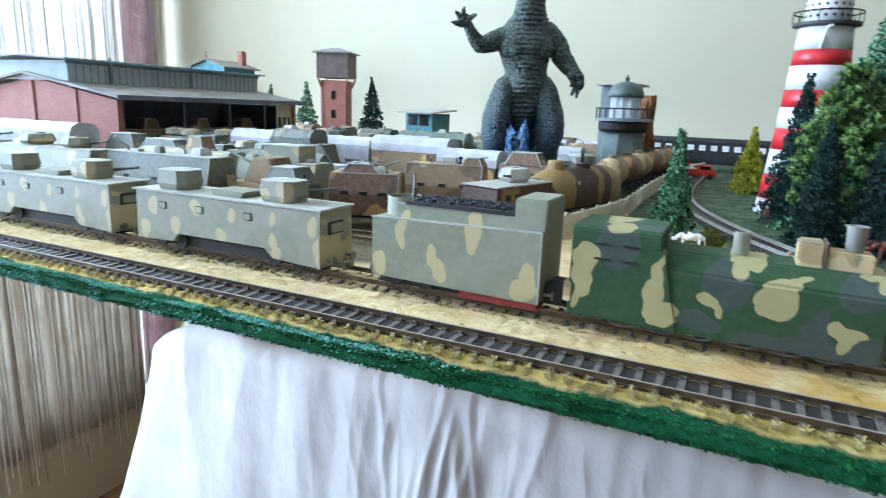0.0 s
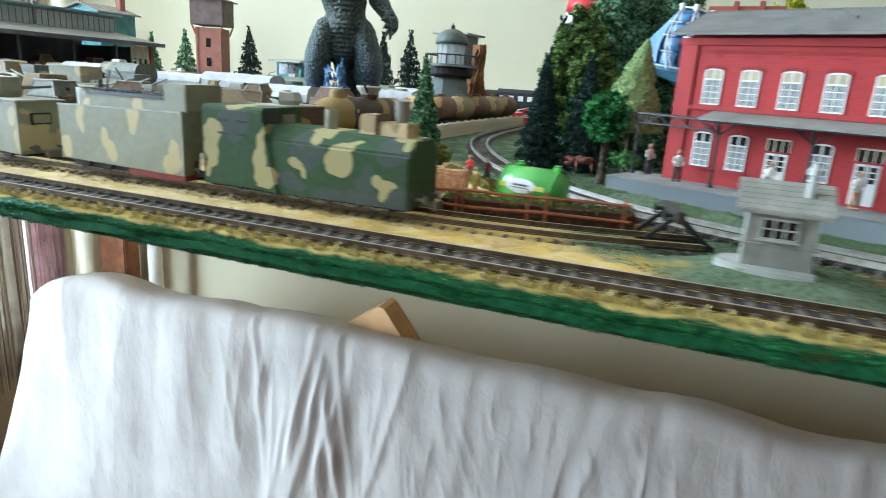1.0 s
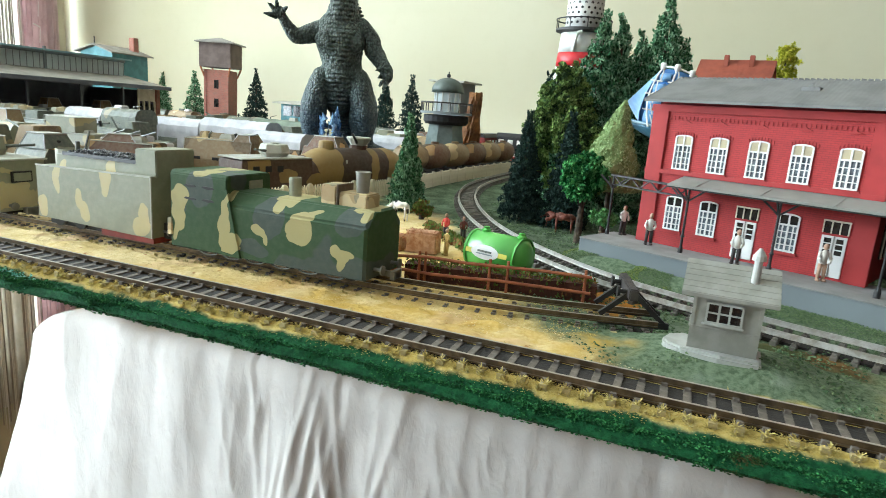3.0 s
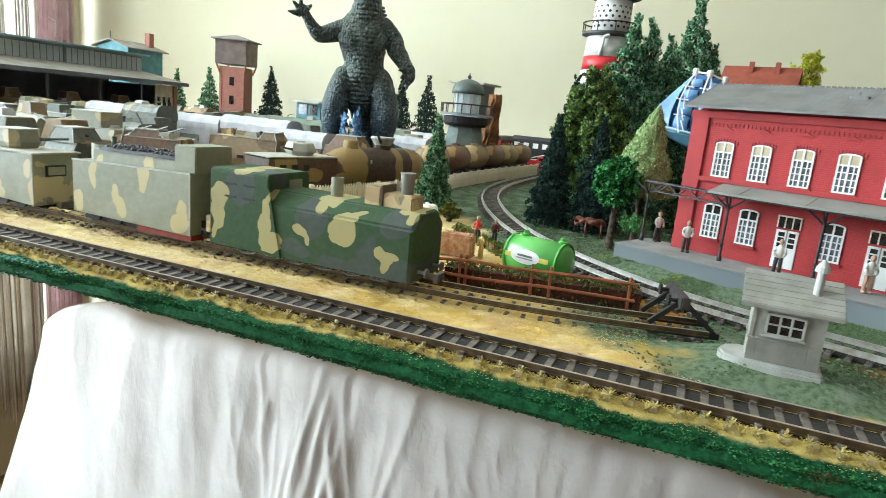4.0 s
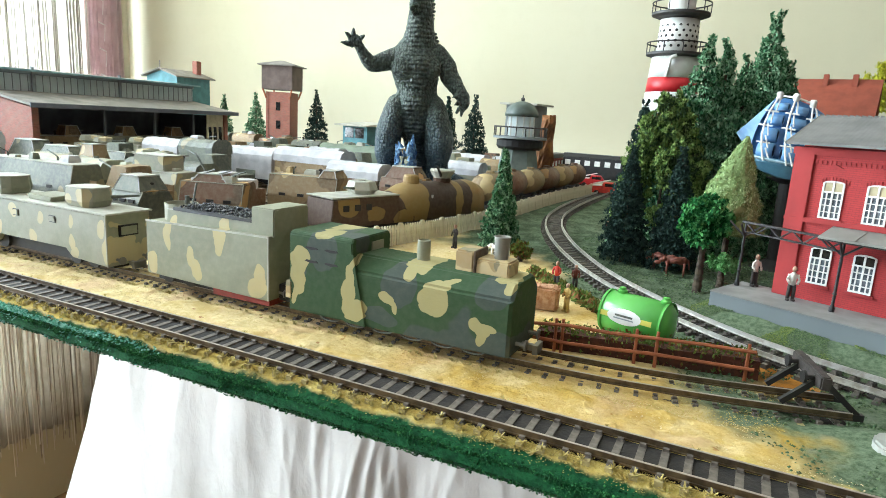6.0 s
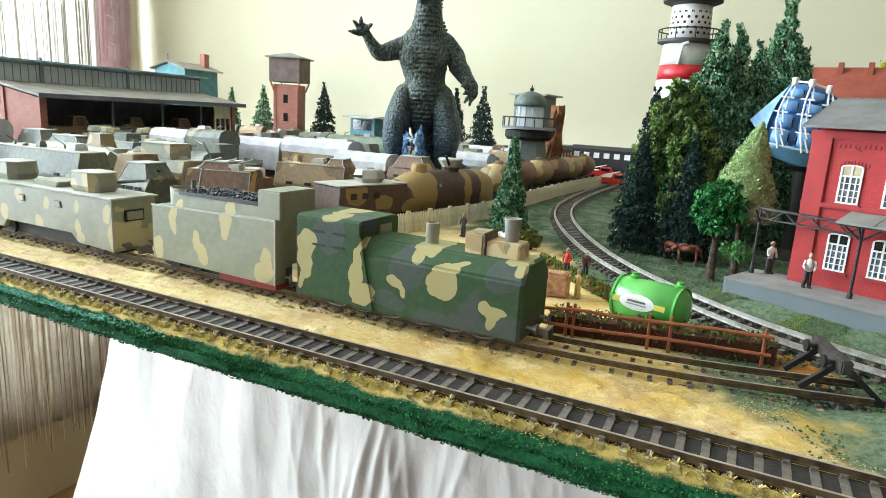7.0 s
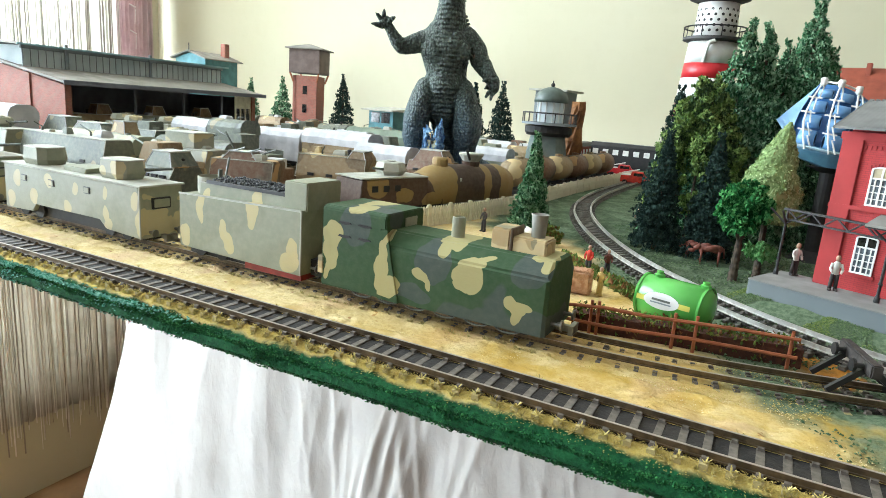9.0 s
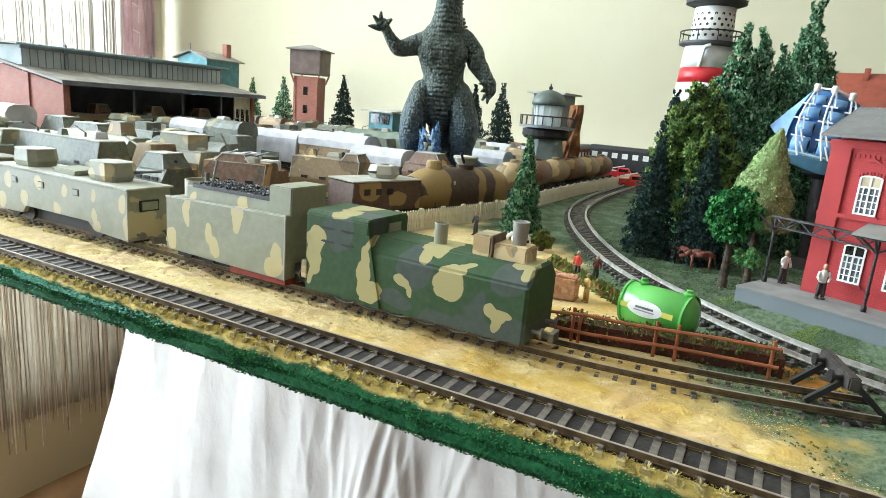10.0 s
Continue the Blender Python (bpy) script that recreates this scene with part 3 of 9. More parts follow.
# ---- the room ----
def wall_pieces():
    bm = bmesh.new()
    box(bm, XW - 0.2, XE, YW, YW + 0.15, FLOOR, CEIL)
    solo("wall_north", bm, WALL, "pale yellow painted wall behind the layout", "wall", "structure")
    # window wall, pierced twice
    bm = bmesh.new()
    ys = [YS, WIN[0][0], WIN[0][1], YW]
    for i in range(3):
        if i == 1:
            box(bm, XW - 0.2, XW, ys[i], ys[i + 1], FLOOR, WZ0)
            box(bm, XW - 0.2, XW, ys[i], ys[i + 1], WZ1, CEIL)
        else:
            box(bm, XW - 0.2, XW, ys[i], ys[i + 1], FLOOR, CEIL)
    solo("wall_west", bm, WALL, "pale yellow painted wall with a tall window", "wall", "structure")
    # unseen walls, added in brown to hold back fill light
    bm = bmesh.new()
    box(bm, XE, XE + 0.15, YS, YW + 0.15, FLOOR, CEIL)
    solo("wall_east", bm, WALLB, "unseen side wall, brown to cut and warm the bounced light", "wall", "structure")
    bm = bmesh.new()
    for a, b, c, d in ((XW - 0.2, SWIN[0], FLOOR, CEIL), (SWIN[1], XE + 0.15, FLOOR, CEIL), (SWIN[0], SWIN[1], FLOOR, SWIN[2]), (SWIN[0], SWIN[1], SWIN[3], CEIL)):
        box(bm, a, b, YS - 0.15, YS, c, d)
    solo("wall_south", bm, WALLB, "unseen wall with a wide window, brown to cut and warm the bounced light", "wall", "structure")
    bm = bmesh.new()
    box(bm, XW - 0.2, XE + 0.15, YS - 0.15, YW + 0.15, FLOOR - 0.1, FLOOR)
    solo("floor", bm, FLOORM, "brown wooden floor of the room", "floor", "structure")
    bm = bmesh.new()
    box(bm, XW - 0.2, XE + 0.15, YS - 0.15, YW + 0.15, CEIL, CEIL + 0.1)
    solo("ceiling", bm, CEILM, "plain white ceiling", "ceiling", "structure")
    for k, (y0, y1) in enumerate(WIN):
        w = thing(f"window_{k + 1}", "white framed window behind a string curtain", "window", (XW - 0.1, (y0 + y1) / 2, 0), kind="structure")
        h = (y1 - y0) / 2
        for a, b, c, d in ((-h, -h + 0.06, WZ0, WZ1), (h - 0.06, h, WZ0, WZ1), (-0.03, 0.03, WZ0, WZ1)):
            bm = bmesh.new()
            box(bm, -0.03, 0.03, a, b, c, d, 0.004)
            part("window_frame", bm, FRAMEW, w)
        for a, b in ((-h + 0.06, -0.03), (0.03, h - 0.06)):
            for c, d in ((WZ0, WZ0 + 0.06), (WZ1 - 0.06, WZ1)):
                bm = bmesh.new()
                box(bm, -0.028, 0.028, a, b, c, d, 0.004)
                part("window_frame", bm, FRAMEW, w)


wall_pieces()


# string curtain: many hanging cords, with a woven border towards the corner
def curtain_mat(name, a, b):
    m = Mat(name, 0.85, coords="World")
    r = m.island()
    c = m.mix(m.ramp(r, 0.1, 0.9), a, b)
    return m.done(c)


CORD = curtain_mat("curtain_cord", rgb("8d8377"), rgb("d8d4cb"))


def sheer(name, a, b, through_share):
    """Thin cloth that lets part of the daylight through."""
    m = Mat(name, 0.9)
    t = m.nt.nodes.new("ShaderNodeBsdfTranslucent")
    x = m.nt.nodes.new("ShaderNodeMixShader")
    x.inputs[0].default_value = through_share
    c = m.mix(m.ramp(m.noise(14.0), 0.4, 0.7), a, b)
    m.link(c, t.inputs["Color"])
    m.link(m.b.outputs[0], x.inputs[1])
    m.link(t.outputs[0], x.inputs[2])
    m.link(x.outputs[0], m.nt.nodes["Material Output"].inputs["Surface"])
    return m.done(c)


# cloth of the two added nets, toned to set the brightness behind the cords
NETM = sheer("added_net_cloth", rgb("dcd9d2"), rgb("cdc9c0"), 0.5)
NETL = sheer("added_lower_net", rgb("b9b3a7"), rgb("a59e91"), 0.36)
PINKC = sheer("pink_brown_drape", rgb("d3c2c1"), rgb("bda8a7"), 0.5)


def string_curtain():
    cur = thing("string_curtain", "grey and beige string curtain hanging before the window", "curtain", (XW + 0.05, 0, 0))
    rng = random.Random(5)
    verts, faces = [], []
    y = 0.72
    while y < 1.36:
        y += rng.choice((0.004, 0.005, 0.006, 0.007, 0.012))
        x = rng.uniform(-0.02, 0.02)
        r = rng.uniform(0.0009, 0.0024)
        z0 = -1.02 + rng.uniform(-0.05, 0.06)
        b = len(verts)
        rows = 9
        ph, am = rng.uniform(0, 6), rng.uniform(0.001, 0.005)
        for k in range(rows):
            z = 1.15 + (z0 - 1.15) * k / (rows - 1)
            dy = am * math.sin(ph + 3.0 * k / rows)
            verts += [(x - r, y + dy, z), (x, y + dy - r, z), (x + r, y + dy, z), (x, y + dy + r, z)]
        for k in range(rows - 1):
            for i in range(4):
                a = b + 4 * k
                faces.append((a + i, a + (i + 1) % 4, a + 4 + (i + 1) % 4, a + 4 + i))
    tagged(mesh_part("cord_fringe", CORD, verts, faces, cur), kind="stuff")
    # added net behind the cords: bright backing above, dimmer below, diffusing the window
    for zs, mat, lb in (((1.15, 0.6, 0.03), NETM, "added sheer net behind the cords that glows and spreads window light"), ((0.03, -0.4, -0.98), NETL, "added greyish net behind the cords that dims the window light")):
        bm = bmesh.new()
        loops = []
        for z in zs:
            front = [(-0.03 + 0.008 * math.sin(i * 0.9), 0.72 + 0.64 * i / 120) for i in range(121)]
            loops.append([(a, b, z) for a, b in front] + [(a - 0.0015, b, z) for a, b in front[::-1]])
        rings(bm, loops)
        part("net", bm, mat, cur, lb, True)
    # pleated drape at the corner
    bm = bmesh.new()
    n = 46
    loops = []
    for z in (1.15, 0.6, 0.1, -0.4, -0.98):
        front = [(0.012 * math.sin(i * 1.1) + 0.004 * math.sin(i * 0.37 + z), 1.36 + 0.13 * i / n) for i in range(n + 1)]
        loops.append([(a, b, z) for a, b in front] + [(a - 0.004, b, z) for a, b in front[::-1]])
    rings(bm, loops)
    part("drape", bm, PINKC, cur, "pinkish brown pleated drape", True)
    rng = random.Random(9)
    for k in range(26):
        bm = bmesh.new()
        z = 1.05 - k * 0.08
        y0 = 1.392 + rng.uniform(-0.004, 0.004)
        tube(bm, (0.018, y0, z + 0.012), (0.018, y0 + 0.022, z + rng.uniform(-0.004, 0.006)), 0.0022, n=6)
        tube(bm, (0.018, y0 + 0.022, z), (0.018, y0 + 0.018, z - 0.045), 0.0012, n=6)
        part("white_stitch", bm, WHITEP, cur)
    bm = bmesh.new()
    tube(bm, (0, 0.0, 1.165), (0, 1.5, 1.165), 0.014, n=14)
    part("curtain_rod", bm, WOODB, cur, "brown wooden rod")


string_curtain()


# sofa back under a white sheet, below the layout
def covered_sofa():
    sofa = thing("covered_sofa", "sofa back draped with a creased white cotton sheet", "sofa", (0, 0, 0))
    x0, x1, ztop = -1.30, 1.6, -0.445
    bm = bmesh.new()
    box(bm, x0 + 0.05, x1, 1.045, 1.16, FLOOR, ztop - 0.06, 0.02)
    part("backrest", bm, TANM, sofa, "tan upholstered backrest")
    rng = random.Random(3)
    # broad soft folds, and short sharp creases gathered near the middle
    folds = [(rng.uniform(x0, 0.7), rng.uniform(0.04, 0.11), rng.uniform(0.003, 0.008), rng.uniform(-0.25, 0.25), -0.2, rng.uniform(0.5, 1.2)) for _ in range(30)]
    folds += [(rng.gauss(-0.48, 0.10), rng.uniform(0.009, 0.024), rng.uniform(0.002, 0.0056), rng.uniform(-0.28, 0.28), rng.uniform(-0.06, 0.10), rng.uniform(0.12, 0.6)) for _ in range(40)]
    folds += [(rng.uniform(-0.4, 0.4), rng.uniform(0.006, 0.013), rng.uniform(0.001, 0.003), rng.uniform(-0.5, 0.5), rng.uniform(0.0, 0.35), rng.uniform(0.06, 0.22)) for _ in range(90)]
    nx, nz = 760, 90

    def calm(x):
        """The cloth hangs smoother towards the far end."""
        return 1.0 - 0.78 * max(0.0, min(1.0, (x + 0.32) / 0.30))

    def fold(x, d):
        s = 0.0
        for c, w, a, lean, start, run in folds:
            if d < start or d > start + run:
                continue
            u = abs(x - c + lean * (d - max(start, 0.0))) / (w * (1 + 0.8 * d))
            if u < 1.0:
                s += (calm(c) if w > 0.02 else 1.0) * a * (1 - u) ** 1.3 * math.sin(math.pi * (d - start) / run) ** 0.6
        return s + 0.010 * calm(x) * noise.noise((9 * x, 2.5 * d, 2)) * min(1.0, 0.3 + 3 * d) + 0.003 * noise.noise((28 * x, 14 * d, 5))
    verts, faces = [], []
    for j in range(nz + 1):
        v = j / nz
        for i in range(nx + 1):
            x = x0 + (x1 - x0) * i / nx
            # along the cross-section: back over the top, then down the front
            s = -0.12 + v * 0.94
            if s < 0:
                y, z, d = 1.03 - s * 0.8, ztop + 0.004 - 0.03 * (s / 0.12) ** 2, 0.0
            elif s < 0.05:
                a = s / 0.05 * math.pi / 2
                y, z, d = 1.03 - 0.03 * math.sin(a), ztop - 0.03 + 0.034 * math.cos(a), 0.0
            else:
                d = s - 0.05
                y, z = 1.0 - 0.09 * d, ztop - 0.03 - d
            left = max(0.0, 1 - (x - x0) / 0.22)
            z -= 0.08 * left ** 2.4
            z += 0.006 * math.sin(9 * x) + 0.004 * math.sin(23 * x + 1)
            xx = x - 0.21 * left * min(1.0, d / 0.7) ** 1.2
            verts.append((xx, y - fold(x, d), z + (0.02 * noise.noise((4 * x, 7 * d, 1)) if d == 0 else 0)))
    for j in range(nz):
        for i in range(nx):
            a = j * (nx + 1) + i
            faces.append((a, a + 1, a + nx + 2, a + nx + 1))
    ob = mesh_part("sheet", SHEET, verts, faces, sofa, "creased white cotton sheet")
    for p in ob.data.polygons:
        p.use_smooth = True


covered_sofa()


def fold_and_posts():
    # made-up wedge: a sheet fold with its tan shading put into the colour
    bm = bmesh.new()
    prism(bm, [(-0.12, 0), (0.06, 0), (0.0, 0.075), (-0.012, 0.078)], -0.03, 0.03, "y")
    solo("sheet_fold", bm, TANM, "tan wedge standing in for a shaded fold of the sheet", "cardboard", at=(-0.355, 1.10, -0.468))
    for x, w, m, nm, lb in ((-1.49, 0.11, WOODB, "table_leg", "brown wooden post carrying the layout"), (-1.34, 0.05, FRAMEW, "heating_pipe", "cream painted upright pipe by the wall")):
        bm = bmesh.new()
        if nm == "table_leg":
            box(bm, -w / 2, w / 2, -0.03, 0.03, FLOOR, -0.0066, 0.004)
        else:
            tube(bm, (0, 0, FLOOR), (0, 0, -0.0066), 0.022, n=20)
        solo(nm, bm, m, lb, "table leg" if nm == "table_leg" else "pipe", at=(x, 1.44, 0))


fold_and_posts()

# ---- the layout board ----
BX0, BX1, BY0, BY1 = -1.75, 1.5, 0.1862, 1.36


def layout_board():
    bm = bmesh.new()
    box(bm, BX0, BX1, BY0, BY1, -0.0066, -0.003)
    solo("layout_board", bm, BOARD, "thin fibre board carrying the model railway", "table", "structure")
    # ground skin with a slight roll and a ragged front edge
    verts, faces = [], []
    nx, ny = 300, 130
    for j in range(ny + 1):
        y = BY0 - 0.0015 + (BY1 - BY0) * (j / ny) ** 1.6
        for i in range(nx + 1):
            x = BX0 + (BX1 - BX0) * i / nx
            calm = 0.25 if 0.196 < y < 0.217 else 1.0
            h = calm * (0.0012 * noise.noise((x * 30, y * 30, 0)) + 0.0006 * noise.noise((x * 110, y * 110, 3)))
            if j == 0:
                h -= 0.003
            yy = y + (0.0012 * noise.noise((x * 90, 0, 7)) if j < 2 else 0)
            # wooded rise behind the station
            d = ((x - 0.30) / 0.28) ** 2 + ((y - 0.95) / 0.26) ** 2
            h += 0.05 * max(0.0, 1 - d) ** 1.3
            h -= 0.0016 * max(0.0, (0.1945 - y) / 0.009)
            # low rise under the hut
            k = max(0.0, 1 - math.hypot(max(0.0, abs(x - 0.197) - 0.016) / 0.026, max(0.0, abs(y - 0.254) - 0.008) / 0.020))
            h += 0.0058 * k * k * (3 - 2 * k)
            if 0.192 < y < 0.226:
                up = min(1.0, (y - 0.192) / 0.0022) * min(1.0, (0.226 - y) / 0.006)
                h += (0.0016 if calm < 1 else 0.0026) * up
            verts.append((x, yy, h))
    for j in range(ny):
        for i in range(nx):
            a = j * (nx + 1) + i
            faces.append((a, a + 1, a + nx + 2, a + nx + 1))
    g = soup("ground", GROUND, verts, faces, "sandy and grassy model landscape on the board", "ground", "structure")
    for p in g.data.polygons:
        p.use_smooth = True


layout_board()


def sand_bed():
    """Soft lumpy sand and sawdust between the front track and the siding."""
    verts, faces = [], []
    nx, ny = 620, 30
    for j in range(ny + 1):
        v = j / ny
        for i in range(nx + 1):
            x = -0.66 + 0.94 * i / nx
            y = 0.2192 + 0.0325 * v + 0.0010 * noise.noise((x * 70, 3 * v, 1))
            rim = min(1.0, 5 * v, 5 * (1 - v))
            h = 0.0011 + 0.0011 * noise.noise((x * 55, y * 70, 0)) + 0.0008 * noise.noise((x * 140, y * 160, 4)) + 0.0005 * noise.noise((x * 330, y * 330, 8))
            h += 0.0009 * max(0.0, 1 - abs(v - 0.84) / 0.14) * (0.6 + noise.noise((x * 95, 5, 2)))
            h *= max(0.0, min(1.0, (0.24 - x) / 0.10))
            verts.append((x, y, -0.0012 + (0.0012 + h) * rim))
    for j in range(ny):
        for i in range(nx):
            a = j * (nx + 1) + i
            faces.append((a, a + 1, a + nx + 2, a + nx + 1))
    g = soup("sand_bed", GROUND, verts, faces, "lumpy pale yellow sand between the two tracks", "ground", "structure")
    for p in g.data.polygons:
        p.use_smooth = True


sand_bed()


def siding_bed(path):
    """Sand heaped over the siding, so that the sleepers only peep out."""
    verts, faces = [], []
    cols = 20
    fine = []
    for (ax, ay), (bx, by) in zip(path, path[1:]):
        m = max(1, int(math.hypot(bx - ax, by - ay) / 0.0022))
        fine += [(ax + (bx - ax) * k / m, ay + (by - ay) * k / m) for k in range(m)]
    for i, (x, y) in enumerate(fine):
        a, b = fine[max(i - 1, 0)], fine[min(i + 1, len(fine) - 1)]
        d = Vector((b[0] - a[0], b[1] - a[1])).normalized()
        end = max(0.0, min(1.0, (0.165 - x) / 0.02))
        for j in range(cols + 1):
            o = -0.0165 + 0.031 * j / cols
            px, py = x - o * d.y, y + o * d.x
            rim = min(1.0, (0.0165 + o) / 0.003, (0.0145 - o) / 0.003)
            h = 0.0010 + 0.0011 * noise.noise((px * 90, py * 90, 2)) + 0.0007 * noise.noise((px * 220, py * 220, 6))
            h += 0.0008 if abs(o) < 0.0062 else 0.0
            verts.append((px, py, -0.001 + (0.001 + h * end) * max(0.0, rim)))
    for i in range(len(fine) - 1):
        for j in range(cols):
            a = i * (cols + 1) + j
            faces.append((a, a + 1, a + cols + 2, a + cols + 1))
    g = soup("siding_sand", GROUND, verts, faces, "yellow sand heaped between the rails of the siding", "ground", "structure")
    for p in g.data.polygons:
        p.use_smooth = True


GAUGE = 0.0082      # half the distance between the rails


def arc(x0, y0, head, r, turn, n):
    """Path of n steps from a place, heading in degrees, radius, signed turn in degrees (0 radius: straight of that length)."""
    pts = [(x0, y0)]
    h = radians(head)
    if r == 0:
        for k in range(1, n + 1):
            pts.append((x0 + turn * k / n * math.cos(h), y0 + turn * k / n * math.sin(h)))
        return pts, head
    s = 1 if turn > 0 else -1
    cx, cy = x0 - s * r * math.sin(h), y0 + s * r * math.cos(h)
    for k in range(1, n + 1):
        a = h + radians(turn) * k / n
        pts.append((cx + s * r * math.sin(a), cy - s * r * math.cos(a)))
    return pts, head + turn


SLEEP_MESH = {}
BEDM = plain("dark_track_bed", rgb("2c2620"), rgb("1e1a16"), 0.85, scale=260.0, bump=0.6)


def lay_track(label, path, group="tracks", rail=None, sleepers=True, zbase=0.0, spacing=0.007, limit=300, deep=0.0, wood=None):
    """Rails and single sleepers along a path."""
    wood = wood or SLEEPER
    if wood not in SLEEP_MESH:
        bm = bmesh.new()
        prism(bm, [(-0.0014, -0.001), (0.0014, -0.001), (0.0012, 0.0034), (-0.0012, 0.0034)], -0.0128, 0.0128, "y")
        for s in (-1, 1):
            for o in (-1, 1):
                box(bm, -0.0009, 0.0009, s * GAUGE + o * 0.0016 - 0.0007, s * GAUGE + o * 0.0016 + 0.0007, 0.0033, 0.0044)
        SLEEP_MESH[wood] = finish("sleeper", bm, wood)
    tr = thing("railway_track", label, "track", group=group, kind="structure")
    for s in (-1, 1):
        bm = bmesh.new()
        sweep(bm, path, 0.0009, zbase + 0.0034, zbase + 0.0039, s * GAUGE)
        sweep(bm, path, 0.0003, zbase + 0.0039, zbase + 0.0050, s * GAUGE)
        sweep(bm, path, 0.00042, zbase + 0.0050, zbase + 0.0058, s * GAUGE)
        part("rail", bm, rail or RAIL, tr)
    if not sleepers:
        return tr
    bm = bmesh.new()
    sweep(bm, path, 0.0078, zbase - 0.0012, zbase + 0.0030 - deep)
    part("track_bed", bm, BEDM, tr, "dark bed between the rails")
    rng = random.Random(len(path))
    d, want = 0.0, 0.0
    count = 0
    for (ax, ay), (bx, by) in zip(path, path[1:]):
        seg = math.hypot(bx - ax, by - ay)
        while want <= d + seg:
            f = (want - d) / seg
            ob = new("sleeper", SLEEP_MESH[wood])
            ob.parent = tr
            ob.matrix_basis = pose(ax + f * (bx - ax), ay + f * (by - ay), zbase - deep + rng.uniform(-0.0003, 0.0002), 0, 0, math.degrees(math.atan2(by - ay, bx - ax)) + rng.uniform(-1.2, 1.2))
            want += spacing
            count += 1
        d += seg
    return tr


# paths: a straight along the front, the siding of the long train, the bend past the station
FRONT = [(-0.62 + 0.02 * k, 0.2063) for k in range(64)]
SIDING = [(-0.70 + 0.02 * k, 0.262) for k in range(38)]
_a, _h = arc(SIDING[-1][0], SIDING[-1][1], 0, 0.42, 15, 12)
SIDING += _a[1:]
_a, _h = arc(SIDING[-1][0], SIDING[-1][1], _h, 0, 0.022, 2)
SIDING += _a[1:]


def curve(ctrl, n=8):
    """A smooth line through plan points."""
    out = []
    p = [ctrl[0], *ctrl, ctrl[-1]]
    for a, b, c, d in zip(p, p[1:], p[2:], p[3:]):
        for k in range(n):
            t = k / n
            out.append(tuple(0.5 * (2 * b[i] + (c[i] - a[i]) * t + (2 * a[i] - 5 * b[i] + 4 * c[i] - d[i]) * t * t + (3 * b[i] - a[i] - 3 * c[i] + d[i]) * t ** 3) for i in (0, 1)))
    return out + [ctrl[-1]]


BEND = curve([(-0.066, 1.10), (-0.068, 0.86), (-0.060, 0.72), (-0.042, 0.632), (-0.012, 0.55), (0.025, 0.475), (0.062, 0.419), (0.11, 0.366), (0.155, 0.331), (0.215, 0.303), (0.28, 0.281), (0.38, 0.25), (0.48, 0.22)])

# ---- rolling stock ----
def wheels(parent, xs, r=0.0052, y=0.0095):
    for x in xs:
        bm = bmesh.new()
        for s in (-1, 1):
            tube(bm, (x, s * y, 0.006 + r), (x, s * (y + 0.002), 0.006 + r), r, n=16)
        tube(bm, (x, -y, 0.006 + r), (x, y, 0.006 + r), 0.001, n=6)
        part("wheelset", bm, DARKM, parent)


def buffers(parent, x, s):
    for y in (-0.0085, 0.0085):
        bm = bmesh.new()
        tube(bm, (x, y, 0.0125), (x + s * 0.004, y, 0.0125), 0.0009, n=8)
        tube(bm, (x + s * 0.004, y, 0.0125), (x + s * 0.0048, y, 0.0125), 0.0023, n=12)
        part("buffer", bm, STEEL, parent)
    bm = bmesh.new()
    box(bm, min(x, x + s * 0.008), max(x, x + s * 0.008), -0.0012, 0.0012, 0.008, 0.0105)
    box(bm, x + s * 0.007 - 0.001, x + s * 0.007 + 0.001, -0.004, 0.004, 0.0075, 0.0115)
    part("coupling", bm, STEEL, parent)


